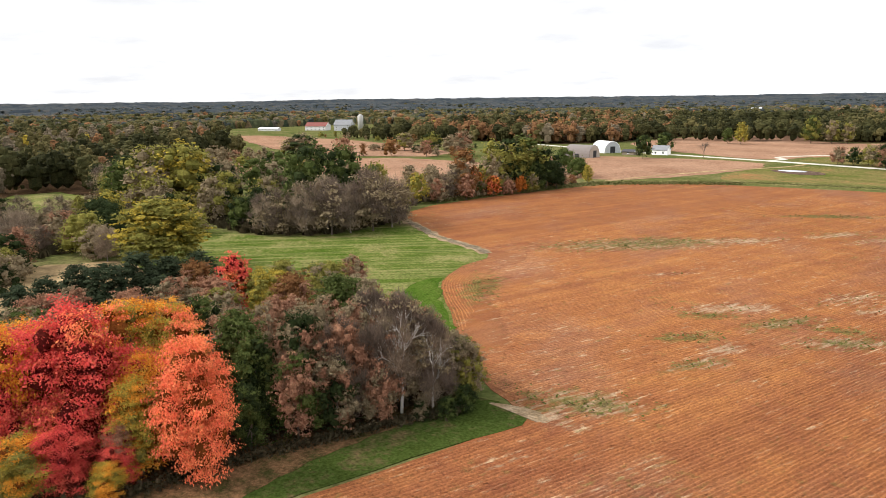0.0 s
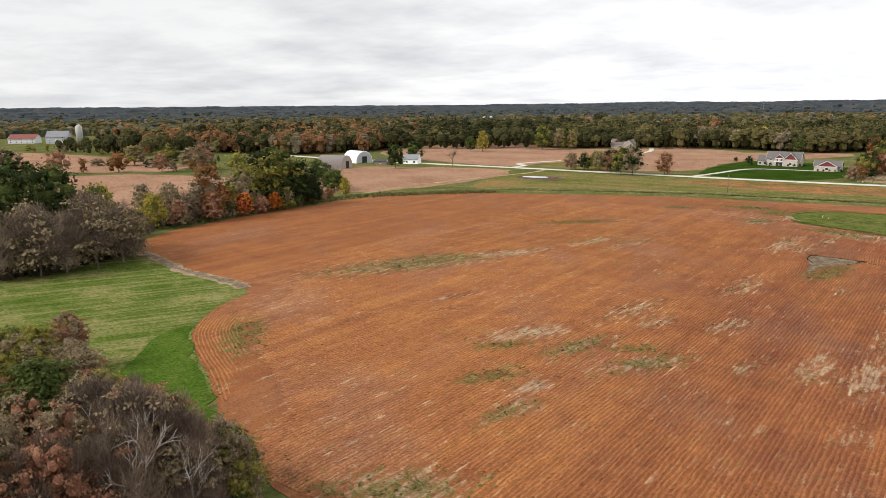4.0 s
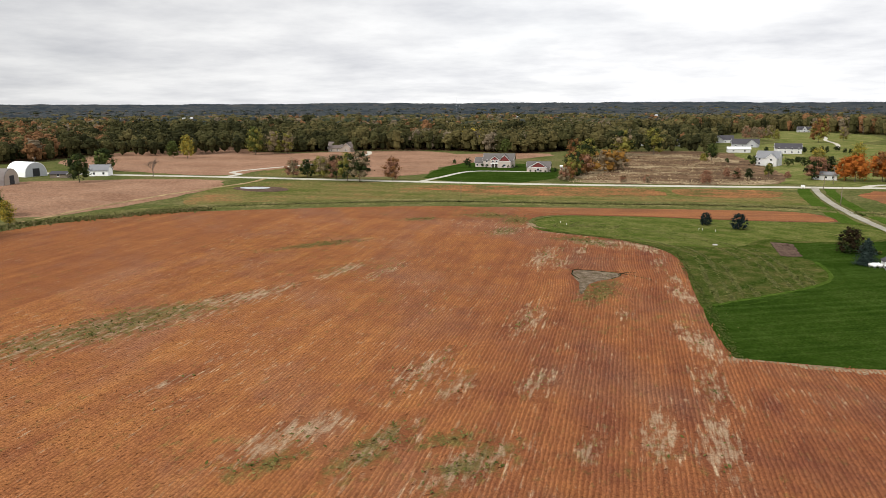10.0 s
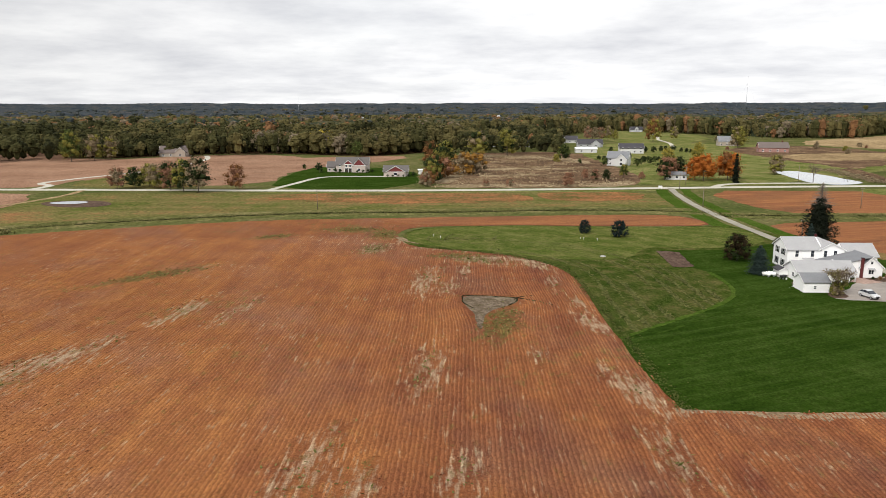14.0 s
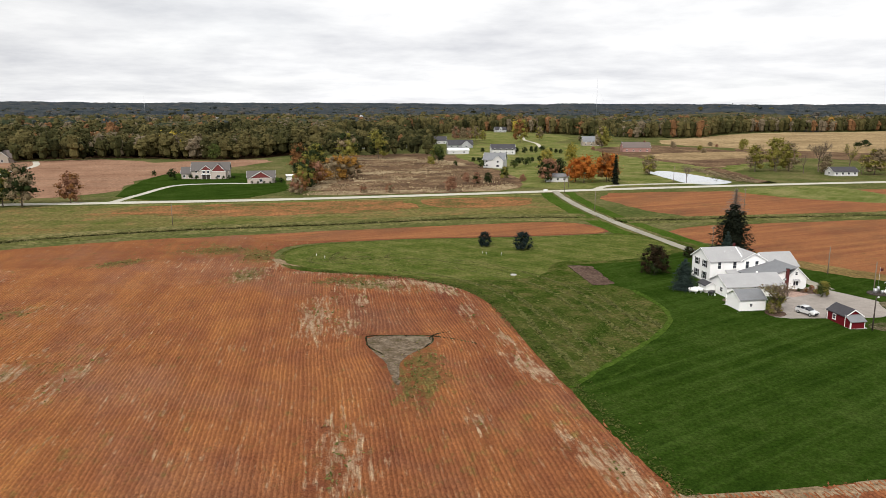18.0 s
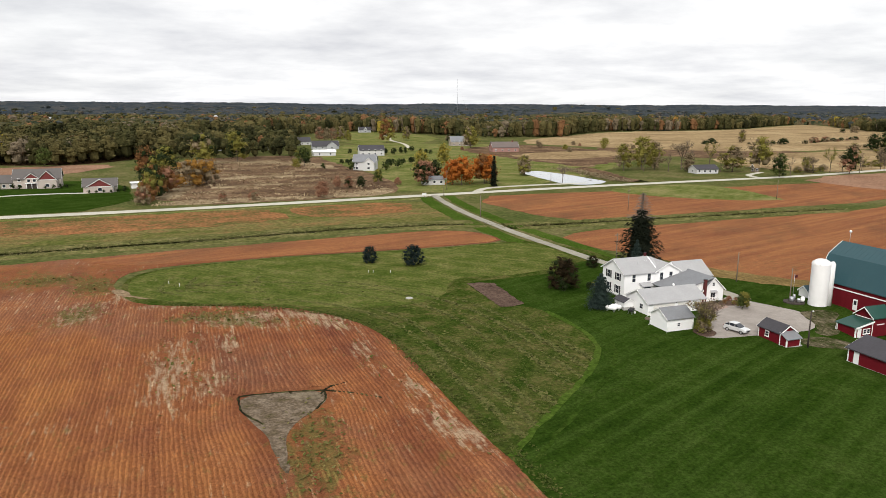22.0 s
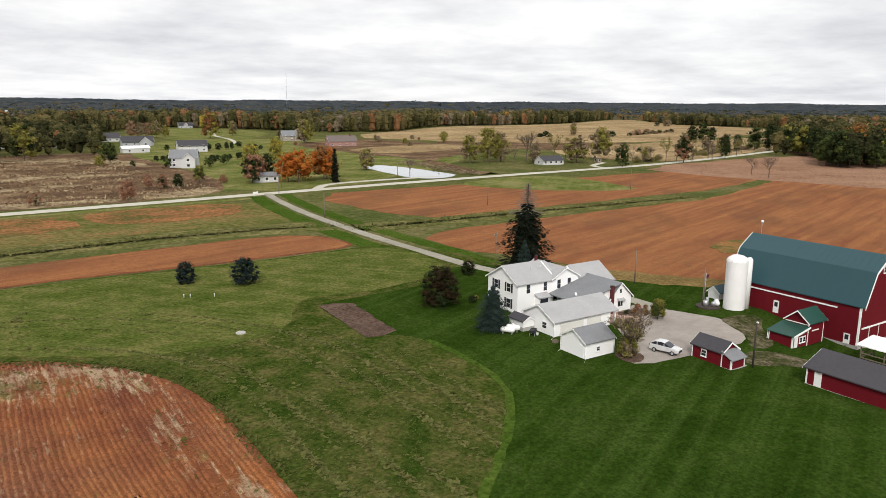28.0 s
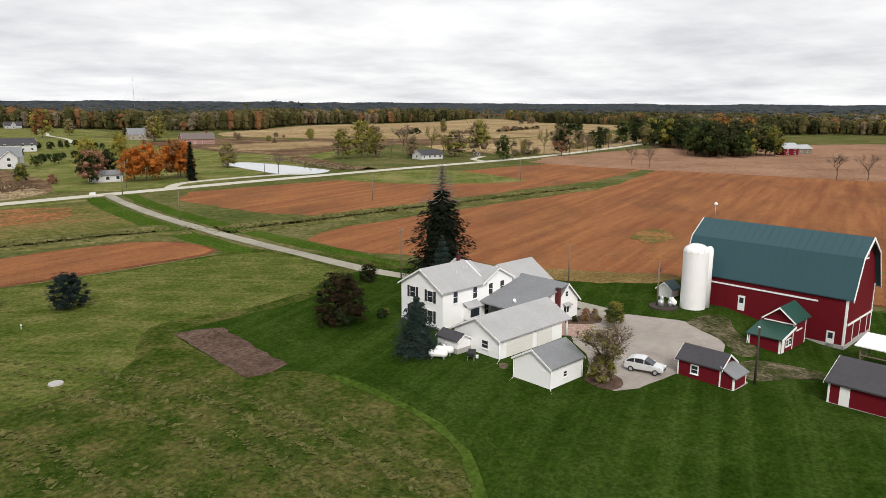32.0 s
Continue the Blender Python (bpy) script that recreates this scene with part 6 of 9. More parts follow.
def red_shed():
    ob = thing("red_shed", pose(101.75, 138.0, -0.25, 0, 0, FARM), "small red shed with a dark shingle roof and annexe", "shed")
    part("wall", prism(gable_profile(0, 3.5, 2.15, 3.25), 1.5, 6.4, 1), M_RED, ob)
    gable_roof(ob, 0, 3.5, 2.15, 3.3, 1.5, 6.4, 1, M_SHINGLE_D, 0.25, M_TRIM)
    part("wall", prism([(0, 0), (1.5, 0), (1.5, 2.2), (0, 1.45)], 0.02, 3.0, 0), M_RED, ob, "low red annexe")
    roof_slab(ob, -0.3, 1.4, 1.55, 2.3, -0.2, 3.2, 0, M_SHINGLE_M, 0.12)
    window(ob, "x-", 0, 4.4, 0.85, 0.7, 0.85)
    for v in (0.06, 1.5, 6.33):
        face_box(ob, "corner_board", "x-", 0.02 if v < 1 else 0, v, 0, 0.14, 1.35 if v < 1 else 2.05, 0.05, M_TRIM)
    for u in (0.12, 2.95):
        face_box(ob, "corner_board", "y-", 0, u, 0, 0.14, 1.4, 0.05, M_TRIM)
    part("footing", box(-0.05, 3.55, -0.05, 6.45, 0, 0.14), M_CONC, ob)
    return ob


def long_shed():
    ob = thing("long_shed", pose(106.0, 129.9, -0.8, 0, 0, FARM), "long red shed with a dark shingle roof", "shed")
    part("wall", prism(gable_profile(0, 8.0, 2.6, 4.1), -22.0, 0, 1), M_RED, ob)
    gable_roof(ob, 0, 8.0, 2.6, 4.15, -22.0, 0, 1, M_SHINGLE_D, 0.35, M_TRIM)
    face_box(ob, "door", "x-", 0, -1.6, 0.35, 0.95, 1.95, 0.06, M_TRIM, "white door")
    part("footing", box(-0.06, 8.06, -22.06, 0.06, -1.6, 0.35), M_CONC, ob, "pale concrete footing")
    face_box(ob, "corner_board", "x-", 0, -0.1, 0.2, 0.2, 2.3, 0.05, M_TRIM)
    return ob


def open_shed():
    ob = thing("open_shed", pose(124.3, 130.2, -1.8, 0, 0, FARM), "open pole shed with a white metal roof and clutter inside", "shed")
    for u in (0.1, 3.9):
        for v in (-0.2, -3.5, -7.0):
            tube_part("post", [(u, v, 0), (u, v, 2.6)], [0.1, 0.1], M_WOOD, ob, "", 6)
    roof_slab(ob, -0.4, 2.5, 4.4, 3.1, -7.5, 0.4, 1, M_TRIM, 0.12)
    for z in (0.6, 1.3):
        for v in (-0.2, -7.0):
            part("rail", box(0.05, 3.95, v - 0.05, v + 0.05, z, z + 0.15), M_WOOD, ob)
        part("rail", box(0.0, 0.1, -7.0, -0.2, z, z + 0.15), M_WOOD, ob)
    return ob


for build in (farmhouse, garage, small_garage, lean_shed, red_barn, silo, feed_house, red_shed, long_shed, open_shed):
    build()


# ---- woods ----
AUTUMN = {"w_dark": 8, "w_green": 7, "w_olive": 4.0, "w_rust": 0.9, "w_dun": 1.8, "yellow": 0.15, "w_amber": 0.25, "burgundy": 0.6}
wood_rng = np.random.default_rng(5)
WOOD_N = [(-640, 420), (-400, 405), (-365, 480), (-385, 590), (-312, 690), (-238, 575), (-124, 650), (-18, 590), (25, 622), (60, 700), (180, 1020), (-820, 1020)]
RUSTY = {"w_dark": 5, "w_green": 3, "w_olive": 2.5, "w_rust": 5, "w_dun": 1.6, "yellow": 0.1, "w_amber": 1.8, "burgundy": 2.5}
FRONT_N = [(-640, 420), (-400, 405), (-365, 480), (-385, 590), (-312, 690), (-238, 575), (-124, 650), (-18, 590), (25, 622), (60, 700), (120, 860)]
wx, wy = scatter(wood_rng, WOOD_N, 8.6)
back = dist_to(FRONT_N, wx, wy)
front = back < 75
keep = front | (wood_rng.random(len(wx)) < 0.42)
wx, wy, front = wx[keep], wy[keep], front[keep]
west = wx < 12 - (wy + 33) * (0.70 + 0.05 * np.sin(wy * 0.05))
east = wx > -150 + 30 * np.sin(wy * 0.03)
MELLOW = {"w_dark": 5, "w_green": 6, "w_olive": 6, "w_rust": 0.5, "w_dun": 2.0, "yellow": 0.5, "w_amber": 0.3}
for k, (here, tones, words) in enumerate(((west, RUSTY, "autumn woods of amber, rust and olive crowns"), (~west & ~east, AUTUMN, "dark green autumn woods with a few rust crowns"), (east, MELLOW, "olive and dark green autumn woods"))):
    woodland("woodland", wx[here & front], wy[here & front], 7 + k, (16, 26), 120, 0.085, tones, words, width=0.82)
    woodland("woodland", wx[here & ~front], wy[here & ~front], 17 + k, (15, 23), 34, 0.14, tones, words)
FRONT_NE = [(60, 700), (100, 830), (195, 870), (230, 950), (300, 1080), (360, 1130), (410, 1040), (450, 930), (500, 860), (560, 840), (650, 920), (718, 968), (796, 995), (908, 980), (1083, 1010), (1260, 1102), (1490, 1215)]
WOOD_NE = FRONT_NE + [(1480, 1380), (700, 1300), (360, 1330), (60, 1120)]
wx, wy = scatter(wood_rng, WOOD_NE, 10.0)
front = dist_to(FRONT_NE, wx, wy) < 85
woodland("woodland", wx[front], wy[front], 23, (19, 28), 44, 0.10, {"w_dark": 4, "w_green": 5, "w_olive": 6, "w_rust": 1.4, "w_dun": 3, "yellow": 0.2, "w_amber": 0.3, "burgundy": 0.8}, "tall olive and brown woods behind the far houses", width=0.62, plain_crowns=True)
FRONT_E = [(1400, 1060), (1240, 880), (1190, 840), (1195, 760), (1180, 690), (1090, 605), (1000, 480), (930, 385), (905, 335), (940, 280), (990, 180)]
wx, wy = scatter(wood_rng, FRONT_E + [(1110, 180), (1060, 330), (1200, 600), (1310, 700), (1320, 840), (1480, 1000)], 10.0)
woodland("woodland", wx, wy, 29, (17, 25), 44, 0.10, {"w_dark": 6, "w_green": 5, "w_olive": 6, "w_rust": 1.2, "w_dun": 2.5, "yellow": 0.6, "w_amber": 0.3, "burgundy": 0.6}, "tall mixed woods behind the straw meadow", width=0.62, plain_crowns=True)
WOOD_W = [(-262, 25), (-330, 40), (-420, 95), (-500, 170), (-900, 260), (-900, -330), (-330, -230), (-250, -110), (-228, -40), (-330, -28), (-330, 14), (-240, 6)]
wx, wy = scatter(wood_rng, WOOD_W, 11.0)
edge = (wx > -300) & (wy > -50)
for k, (x, y) in enumerate(zip(wx[edge], wy[edge])):
    tree(x, y, wood_rng.uniform(12, 21), str(wood_rng.choice(["broad", "tall", "round"])), str(wood_rng.choice(["dark+green", "green", "olive+dun", "dark", "dun", "olive", "rust+dun", "twig_dark+dun"])), "mid", "", k)
wx, wy = wx[~edge], wy[~edge]
keep = wood_rng.random(len(wx)) > np.clip((-wx - 380) / 500, 0, 0.6)
woodland("woodland", wx[keep], wy[keep], 2, (12, 22), 60, 0.10, {"w_dark": 6, "w_green": 5, "w_olive": 4, "w_rust": 1.6, "w_dun": 4, "yellow": 0.8, "w_amber": 1.2, "burgundy": 1.5}, "dense mixed woods with dark green and brown crowns")
WOOD_E = [(582, 362), (556, 336), (516, 300), (464, 280), (452, 260), (480, 246), (502, 240), (524, 262), (560, 268), (600, 300), (620, 350)]
wx, wy = scatter(wood_rng, WOOD_E, 10.5)
rim = dist_to([(582, 362), (556, 336), (516, 300), (464, 280), (452, 260), (480, 246), (502, 240), (524, 262)], wx, wy) < 11
woodland("woodland", wx[~rim], wy[~rim], 37, (15, 24), 110, 0.085, {"w_dark": 8, "w_green": 5, "w_olive": 2.5, "w_rust": 0.6}, "dark grove beside the far barns", width=0.8)
wx, wy = wx[rim], wy[rim]
for k, (x, y) in enumerate(zip(wx, wy)):
    tree(x, y, wood_rng.uniform(13, 23), str(wood_rng.choice(["broad", "tall", "round"])), str(wood_rng.choice(["dark", "dark+green", "green", "dark+olive", "dark", "olive+dark", "dark"])), "mid", "", k, "tree", 0.95)
for k, (x, y, h) in enumerate(((514, 280, 25), (562, 276, 23))):
    tree(x, y, h, "broad", "rust+amber", "mid", "tall tree in dull orange leaf behind a dark grove", k, "tree", 0.8)


for floor in (WOOD_N, WOOD_W, WOOD_E):
    patch("wood_floor", floor, 0.012, M_LITTER, "dark leaf-strewn floor of the woods", "ground", 12.0, 3.0, len(floor))


def open_land(x, y):
    """Clearings among the far woods: fields and house plots."""
    return (inside([(160, 300), (430, 300), (480, 680), (420, 1150), (290, 1150), (150, 640)], x, y) | inside([(420, 340), (560, 350), (700, 430), (870, 500), (1170, 600), (1210, 860), (1500, 1150), (1490, 1215), (1260, 1100), (1083, 1010), (908, 980), (796, 995), (600, 940), (400, 780)], x, y)
            | inside([(-345, 255), (-195, 215), (-190, 80), (-412, 95), (-840, 270), (-800, 345), (-400, 345)], x, y) | inside([(-660, 300), (-770, 280), (-1040, 340), (-1040, 620), (-720, 600), (-660, 420)], x, y)
            | inside([(392, 316), (372, 250), (362, 120), (900, 30), (1000, 330), (620, 330), (520, 338)], x, y))


def stands(x, y):
    """Where the far woods grow; the rest are fields between them."""
    return np.sin(x * 0.0041 + 2 * np.sin(y * 0.0023)) * np.cos(y * 0.0049 + x * 0.0017) > -0.55


def belt(r0, r1, gap, seed):
    """Places in a far ring ahead of the walk, thinned into uneven stands."""
    rng = np.random.default_rng(seed)
    gx, gy = np.meshgrid(np.arange(-r1, r1, gap), np.arange(-r1 * 0.45, r1, gap))
    gx, gy = gx.ravel() + rng.uniform(-0.5, 0.5, gx.size) * gap, gy.ravel() + rng.uniform(-0.5, 0.5, gy.size) * gap
    r, a = np.hypot(gx, gy), np.degrees(np.arctan2(gx, gy))
    keep = (r > r0) & (r < r1) & (a > -100) & (a < 100)
    keep &= ~inside(WOOD_N, gx, gy) & ~inside(WOOD_W, gx, gy) & ~inside(WOOD_E, gx, gy) & ~open_land(gx, gy)
    keep &= stands(gx, gy) | (r < 1080)
    return gx[keep], gy[keep]


def far_rise(x, y):
    """Low hills towards the horizon, one of them nearer in the north-east."""
    r, a = np.hypot(x, y), np.degrees(np.arctan2(x, y))
    hill = 30 * np.exp(-((a - 36.5) / 3.6) ** 2) * np.exp(-((r - 2700) / 420) ** 2)
    return np.clip((r - 2300) / 2200, 0, 1) ** 1.2 * (24 + 6 * np.sin(x * 0.0016 + 1) + 5 * np.sin(y * 0.0021 + x * 0.0006)) + hill


def crown_bumps(x, y, cell, seed):
    """Round crowns on an uneven grid: how high the sheet bulges, 0 to 1, and each crown's own number."""
    ix, iy = np.floor(x / cell), np.floor(y / cell)
    best, own = np.full(x.shape, 9.0), np.zeros(x.shape)
    for dx in (-1, 0, 1):
        for dy in (-1, 0, 1):
            a, b = ix + dx, iy + dy
            h = np.sin(a * 127.1 + b * 311.7 + seed) * 43758.5453
            h -= np.floor(h)
            k = np.sin(a * 269.5 + b * 183.3 + seed) * 28001.8384
            k -= np.floor(k)
            d = np.hypot(x / cell - a - 0.15 - 0.7 * h, y / cell - b - 0.15 - 0.7 * k)
            near = d < best
            best, own = np.where(near, d, best), np.where(near, h, own)
    return np.sqrt(np.clip(1 - (best / 0.78) ** 2, 0, 1)), own


def canopy_sheet(name, rings, step, cell, mat, label, seed):
    """The closed roof of far woods as one lumpy sheet, ring by ring."""
    rng = np.random.default_rng(seed)
    a, r = np.meshgrid(np.radians(np.arange(-97, 97, step)), rings, indexing="ij")
    x, y = r * np.sin(a), r * np.cos(a)
    lump, own = crown_bumps(x, y, cell, seed)
    stand = 0.5 + 0.25 * np.sin(x * 0.011 + 1.5 * np.sin(y * 0.006)) + 0.25 * np.cos(y * 0.013 + x * 0.004)
    top = 5.5 + 3.0 * stand + 2.0 * own + (2.2 + 2.0 * own) * lump + rng.normal(scale=0.3, size=x.shape)
    wood = r > rings[0] + 20
    for dx, dy in ((22, 0), (-22, 0), (0, 22), (0, -22)):
        wood &= stands(x + dx, y + dy) & ~open_land(x + dx, y + dy) & ~inside(WOOD_N, x + dx, y + dy)
    z = np.where(wood, top, -0.6) + far_rise(x, y)
    n1, n2 = x.shape
    v = np.stack([x, y, z], -1).reshape(-1, 3)
    i = np.arange(n1 * n2).reshape(n1, n2)
    f = np.stack([i[:-1, :-1], i[1:, :-1], i[1:, 1:], i[:-1, 1:]], -1).reshape(-1, 4)
    f = f[(wood[:-1, :-1] | wood[1:, 1:] | wood[:-1, 1:] | wood[1:, :-1]).ravel()]
    me = bpy.data.meshes.new(name)
    me.vertices.add(len(v))
    me.vertices.foreach_set("co", v.astype(np.float32).ravel())
    me.loops.add(f.size)
    me.loops.foreach_set("vertex_index", f.astype(np.int32).ravel())
    me.polygons.add(len(f))
    me.polygons.foreach_set("loop_start", np.arange(0, f.size, 4, dtype=np.int32))
    me.polygons.foreach_set("loop_total", np.full(len(f), 4, dtype=np.int32))
    me.materials.append(mat)
    me.update(calc_edges=True)
    return tagged(new(name, me), label, "woods", "", "stuff")


wx, wy = belt(620, 1080, 13.0, 11)
woodland("far_woods", wx, wy, 4, (13, 21), 26, 0.11, AUTUMN, "far autumn woods in dull greens and browns", width=0.72)
# far_a and far_b bring the haze-tinted crowns into the mix
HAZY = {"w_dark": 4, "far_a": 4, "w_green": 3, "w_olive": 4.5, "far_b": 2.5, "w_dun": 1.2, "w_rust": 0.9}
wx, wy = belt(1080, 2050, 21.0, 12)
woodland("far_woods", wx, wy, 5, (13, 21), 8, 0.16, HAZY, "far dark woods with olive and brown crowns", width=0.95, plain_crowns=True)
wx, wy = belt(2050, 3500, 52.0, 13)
woodland("far_woods", wx, wy, 6, (13, 20), 6, 0.25, {"w_dark": 2.5, "far_a": 5, "far_b": 3.5, "w_olive": 1.2}, "dark woods far off, tinted blue-grey for haze", width=1.5, ground=far_rise, plain_crowns=True)
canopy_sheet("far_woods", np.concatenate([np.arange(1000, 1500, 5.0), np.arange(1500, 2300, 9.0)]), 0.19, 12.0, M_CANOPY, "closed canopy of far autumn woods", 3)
canopy_sheet("far_woods", np.arange(2250, 4600, 26.0), 0.19, 26.0, M_CANOPY_FAR, "dark woods on the horizon's low hills, tinted blue-grey for haze", 8)

# dark floor under the far woods, which follows the low hills; haze tint in its colour
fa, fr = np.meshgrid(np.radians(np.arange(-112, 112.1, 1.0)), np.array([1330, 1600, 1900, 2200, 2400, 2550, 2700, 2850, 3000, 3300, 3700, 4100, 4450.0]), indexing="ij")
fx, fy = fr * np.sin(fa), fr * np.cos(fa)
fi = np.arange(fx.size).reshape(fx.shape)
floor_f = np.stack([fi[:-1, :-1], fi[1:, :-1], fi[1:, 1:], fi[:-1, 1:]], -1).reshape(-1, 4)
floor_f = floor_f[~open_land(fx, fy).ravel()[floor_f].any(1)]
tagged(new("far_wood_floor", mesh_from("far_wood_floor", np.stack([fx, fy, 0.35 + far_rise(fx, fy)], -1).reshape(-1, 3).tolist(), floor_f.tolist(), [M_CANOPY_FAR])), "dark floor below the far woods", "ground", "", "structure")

# a low wooded ridge closes the view, blue-grey with haze put into its colour
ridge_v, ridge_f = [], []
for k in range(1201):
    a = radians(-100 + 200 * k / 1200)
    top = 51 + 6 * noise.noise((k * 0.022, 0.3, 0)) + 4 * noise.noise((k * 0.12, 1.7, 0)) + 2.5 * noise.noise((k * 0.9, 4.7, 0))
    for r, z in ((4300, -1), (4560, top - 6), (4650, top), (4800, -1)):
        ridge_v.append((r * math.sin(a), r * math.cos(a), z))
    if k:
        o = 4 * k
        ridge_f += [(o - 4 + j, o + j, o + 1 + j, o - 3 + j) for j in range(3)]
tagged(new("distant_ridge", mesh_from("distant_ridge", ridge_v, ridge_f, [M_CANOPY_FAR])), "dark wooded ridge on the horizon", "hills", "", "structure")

# thin radio masts that stand over the far woods
for r, bearing, h in ((2900, -6.85, 72), (2400, 26.85, 125)):
    ob = thing("radio_mast", pose(r * math.sin(radians(bearing)), r * math.cos(radians(bearing)), 0), "tall thin grey radio mast over the far woods", "mast", "radio masts")
    tube_part("shaft", [(0, 0, 0), (0, 0, h * 0.5), (0, 0, h)], [0.55, 0.5, 0.25], M_GALV, ob, "", 4)
    for k in range(3):
        w = radians(120 * k)
        tube_part("guy_wire", [(h * 0.4 * math.cos(w), h * 0.4 * math.sin(w), 0), (0, 0, h * 0.85)], [0.06, 0.06], M_GALV, ob, "", 3)

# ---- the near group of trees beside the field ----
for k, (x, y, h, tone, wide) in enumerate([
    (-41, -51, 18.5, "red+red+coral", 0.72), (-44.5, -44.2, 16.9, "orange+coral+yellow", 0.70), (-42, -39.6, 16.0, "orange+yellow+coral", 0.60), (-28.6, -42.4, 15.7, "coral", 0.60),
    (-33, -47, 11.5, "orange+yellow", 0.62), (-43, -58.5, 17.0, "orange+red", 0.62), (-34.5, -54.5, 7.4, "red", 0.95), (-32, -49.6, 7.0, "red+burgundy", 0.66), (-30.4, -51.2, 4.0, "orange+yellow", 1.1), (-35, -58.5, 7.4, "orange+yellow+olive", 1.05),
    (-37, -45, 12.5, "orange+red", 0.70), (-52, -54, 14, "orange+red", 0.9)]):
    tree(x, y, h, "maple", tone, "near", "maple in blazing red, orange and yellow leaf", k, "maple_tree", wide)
for k, (x, y, h, shape, tone, wide) in enumerate([
    (-37, -33.5, 15.5, "tall", "green", 0.78), (-33, -33.2, 13, "tall", "green+dark", 0.75), (-30.4, -35.6, 8, "tall", "dark+green", 0.8), (-39.5, -28.5, 15, "broad", "burgundy+dun", 0.60), (-32, -28, 15.3, "broad", "burgundy+dun+dark", 0.60), (-29.4, -30, 11.5, "broad", "burgundy+green", 0.66), (-35.5, -24.5, 15, "broad", "burgundy+dun", 0.62),
    (-30, -23, 14, "broad", "burgundy+twig_dark", 0.62), (-27.8, -25.6, 10, "broad", "burgundy+dark+dun", 0.66), (-33.5, -19.2, 14.5, "broad", "burgundy+dun", 0.62), (-28.6, -19, 12.5, "broad", "burgundy+twig_dark", 0.66), (-26.4, -20.6, 8, "broad", "burgundy+dun", 0.65), (-43, -16, 16.0, "tall", "green", 0.95), (-40.5, -19.5, 14, "broad", "burgundy+dun", 0.65),
    (-46, -23, 13.5, "broad", "burgundy", 0.7), (-45, -31, 13.5, "broad", "dun+burgundy", 0.7), (-24.6, -7.6, 8.9, "broad", "olive+dun", 0.72), (-27, -6, 8.4, "broad", "olive+green", 0.72), (-30.5, -4.4, 8, "broad", "olive+dun", 0.75), (-22.6, -9.6, 3.8, "shrub", "dark+green", 0.85), (-22.6, -12.6, 3.0, "shrub", "dark+green", 0.9), (-24.2, -15.6, 2.6, "shrub", "dark+dun", 0.9),
    (-38, -8, 11.5, "broad", "olive+burgundy", 0.75), (-47, -7, 11, "broad", "dun+olive", 0.8), (-54, -5, 11.5, "broad", "burgundy+dun", 0.8), (-62, -8, 13, "broad", "olive+dun", 0.75), (-57, -16, 13.5, "broad", "burgundy+rust", 0.8), (-52, -33, 14, "broad", "dark+green", 0.75), (-58, -46, 13, "broad", "green+dun", 0.8), (-60, -27, 12.5, "broad", "dun+olive", 0.8),
    (-67, -15, 12, "broad", "olive+yellow", 0.85), (-75, -13, 11, "broad", "olive+yellow", 0.8), (-69, -24, 12, "broad", "dun+burgundy", 0.9), (-78, -28, 11, "broad", "dun+burgundy", 0.95), (-70, -37, 12, "broad", "dun+burgundy", 0.9), (-87, -42, 10, "broad", "burgundy+dun", 0.9), (-80, -48, 11, "broad", "dun+burgundy", 1.0), (-70, -52, 12, "broad", "dun+green", 1.0),
    (-88, -20, 11, "broad", "burgundy+rust", 0.85), (-64, 0, 9.5, "broad", "dun", 0.85), (-74, 1, 10, "broad", "dun+olive", 0.85), (-78, 8, 9.5, "broad", "burgundy+dun", 0.85), (-83, -5, 9.5, "broad", "dun+olive", 0.95), (-85, 3, 7.5, "shrub", "green+olive", 0.8)]):
    tree(x, y, h, shape, tone, "near", "", k, "shrub" if shape == "shrub" else "tree", wide)
tree(-77, -17.5, 13.6, "tall", "red+coral", "near", "small upright tree in bright red leaf", 3, "tree", 0.78)
for k, (x, y, h) in enumerate([(-28.5, -15.4, 15.8), (-32.4, -13.4, 15), (-26.2, -12, 12.8), (-30.2, -10, 12.6), (-36, -15.5, 15)]):
    tree(x, y, h, "broad", "twig+burgundy+twig_dark" if k % 2 else "twig+dun+twig_dark", "near", "leafless grey tree with dense pale twigs", k, "bare_tree", 0.68)
    bare_tree(x + 1.2, y - 1.0, h * 0.9, k, False, M_BIRCH, "pale branching dead tree in the thicket", "", 0.9, 0.75)
for k, (x, y, h) in enumerate([(-92, -35, 12), (-94, -29, 13), (-96, -23, 11), (-96, -17, 11), (-93, -49, 10), (-97, -44, 10), (-100, -38, 11), (-99, -56, 10), (-88, -27, 9)]):
    tree(x, y, h, "tall", "pine", "near", "dark blue-green pine with layered boughs", k, "pine_tree", 1.2, "pines")
tree(-134, -12, 17.3, "round", "yellow+olive+olive", "near", "wide rounded tree in yellow-green leaf", 2, wide=1.32)
thick_rng = random.Random(19)
for k in range(40):
    x, y = thick_rng.uniform(-245, -150), thick_rng.uniform(-75, 20)
    if x + y < -150 and not (-240 < x < -222 and -35 < y < 8):
        tree(x, y, thick_rng.uniform(6, 12), thick_rng.choice(["broad", "shrub", "broad"]), thick_rng.choice(["twig_dark+dun", "dun", "dun+olive", "burgundy+dun", "dark+dun", "twig"]), "mid", "", k)

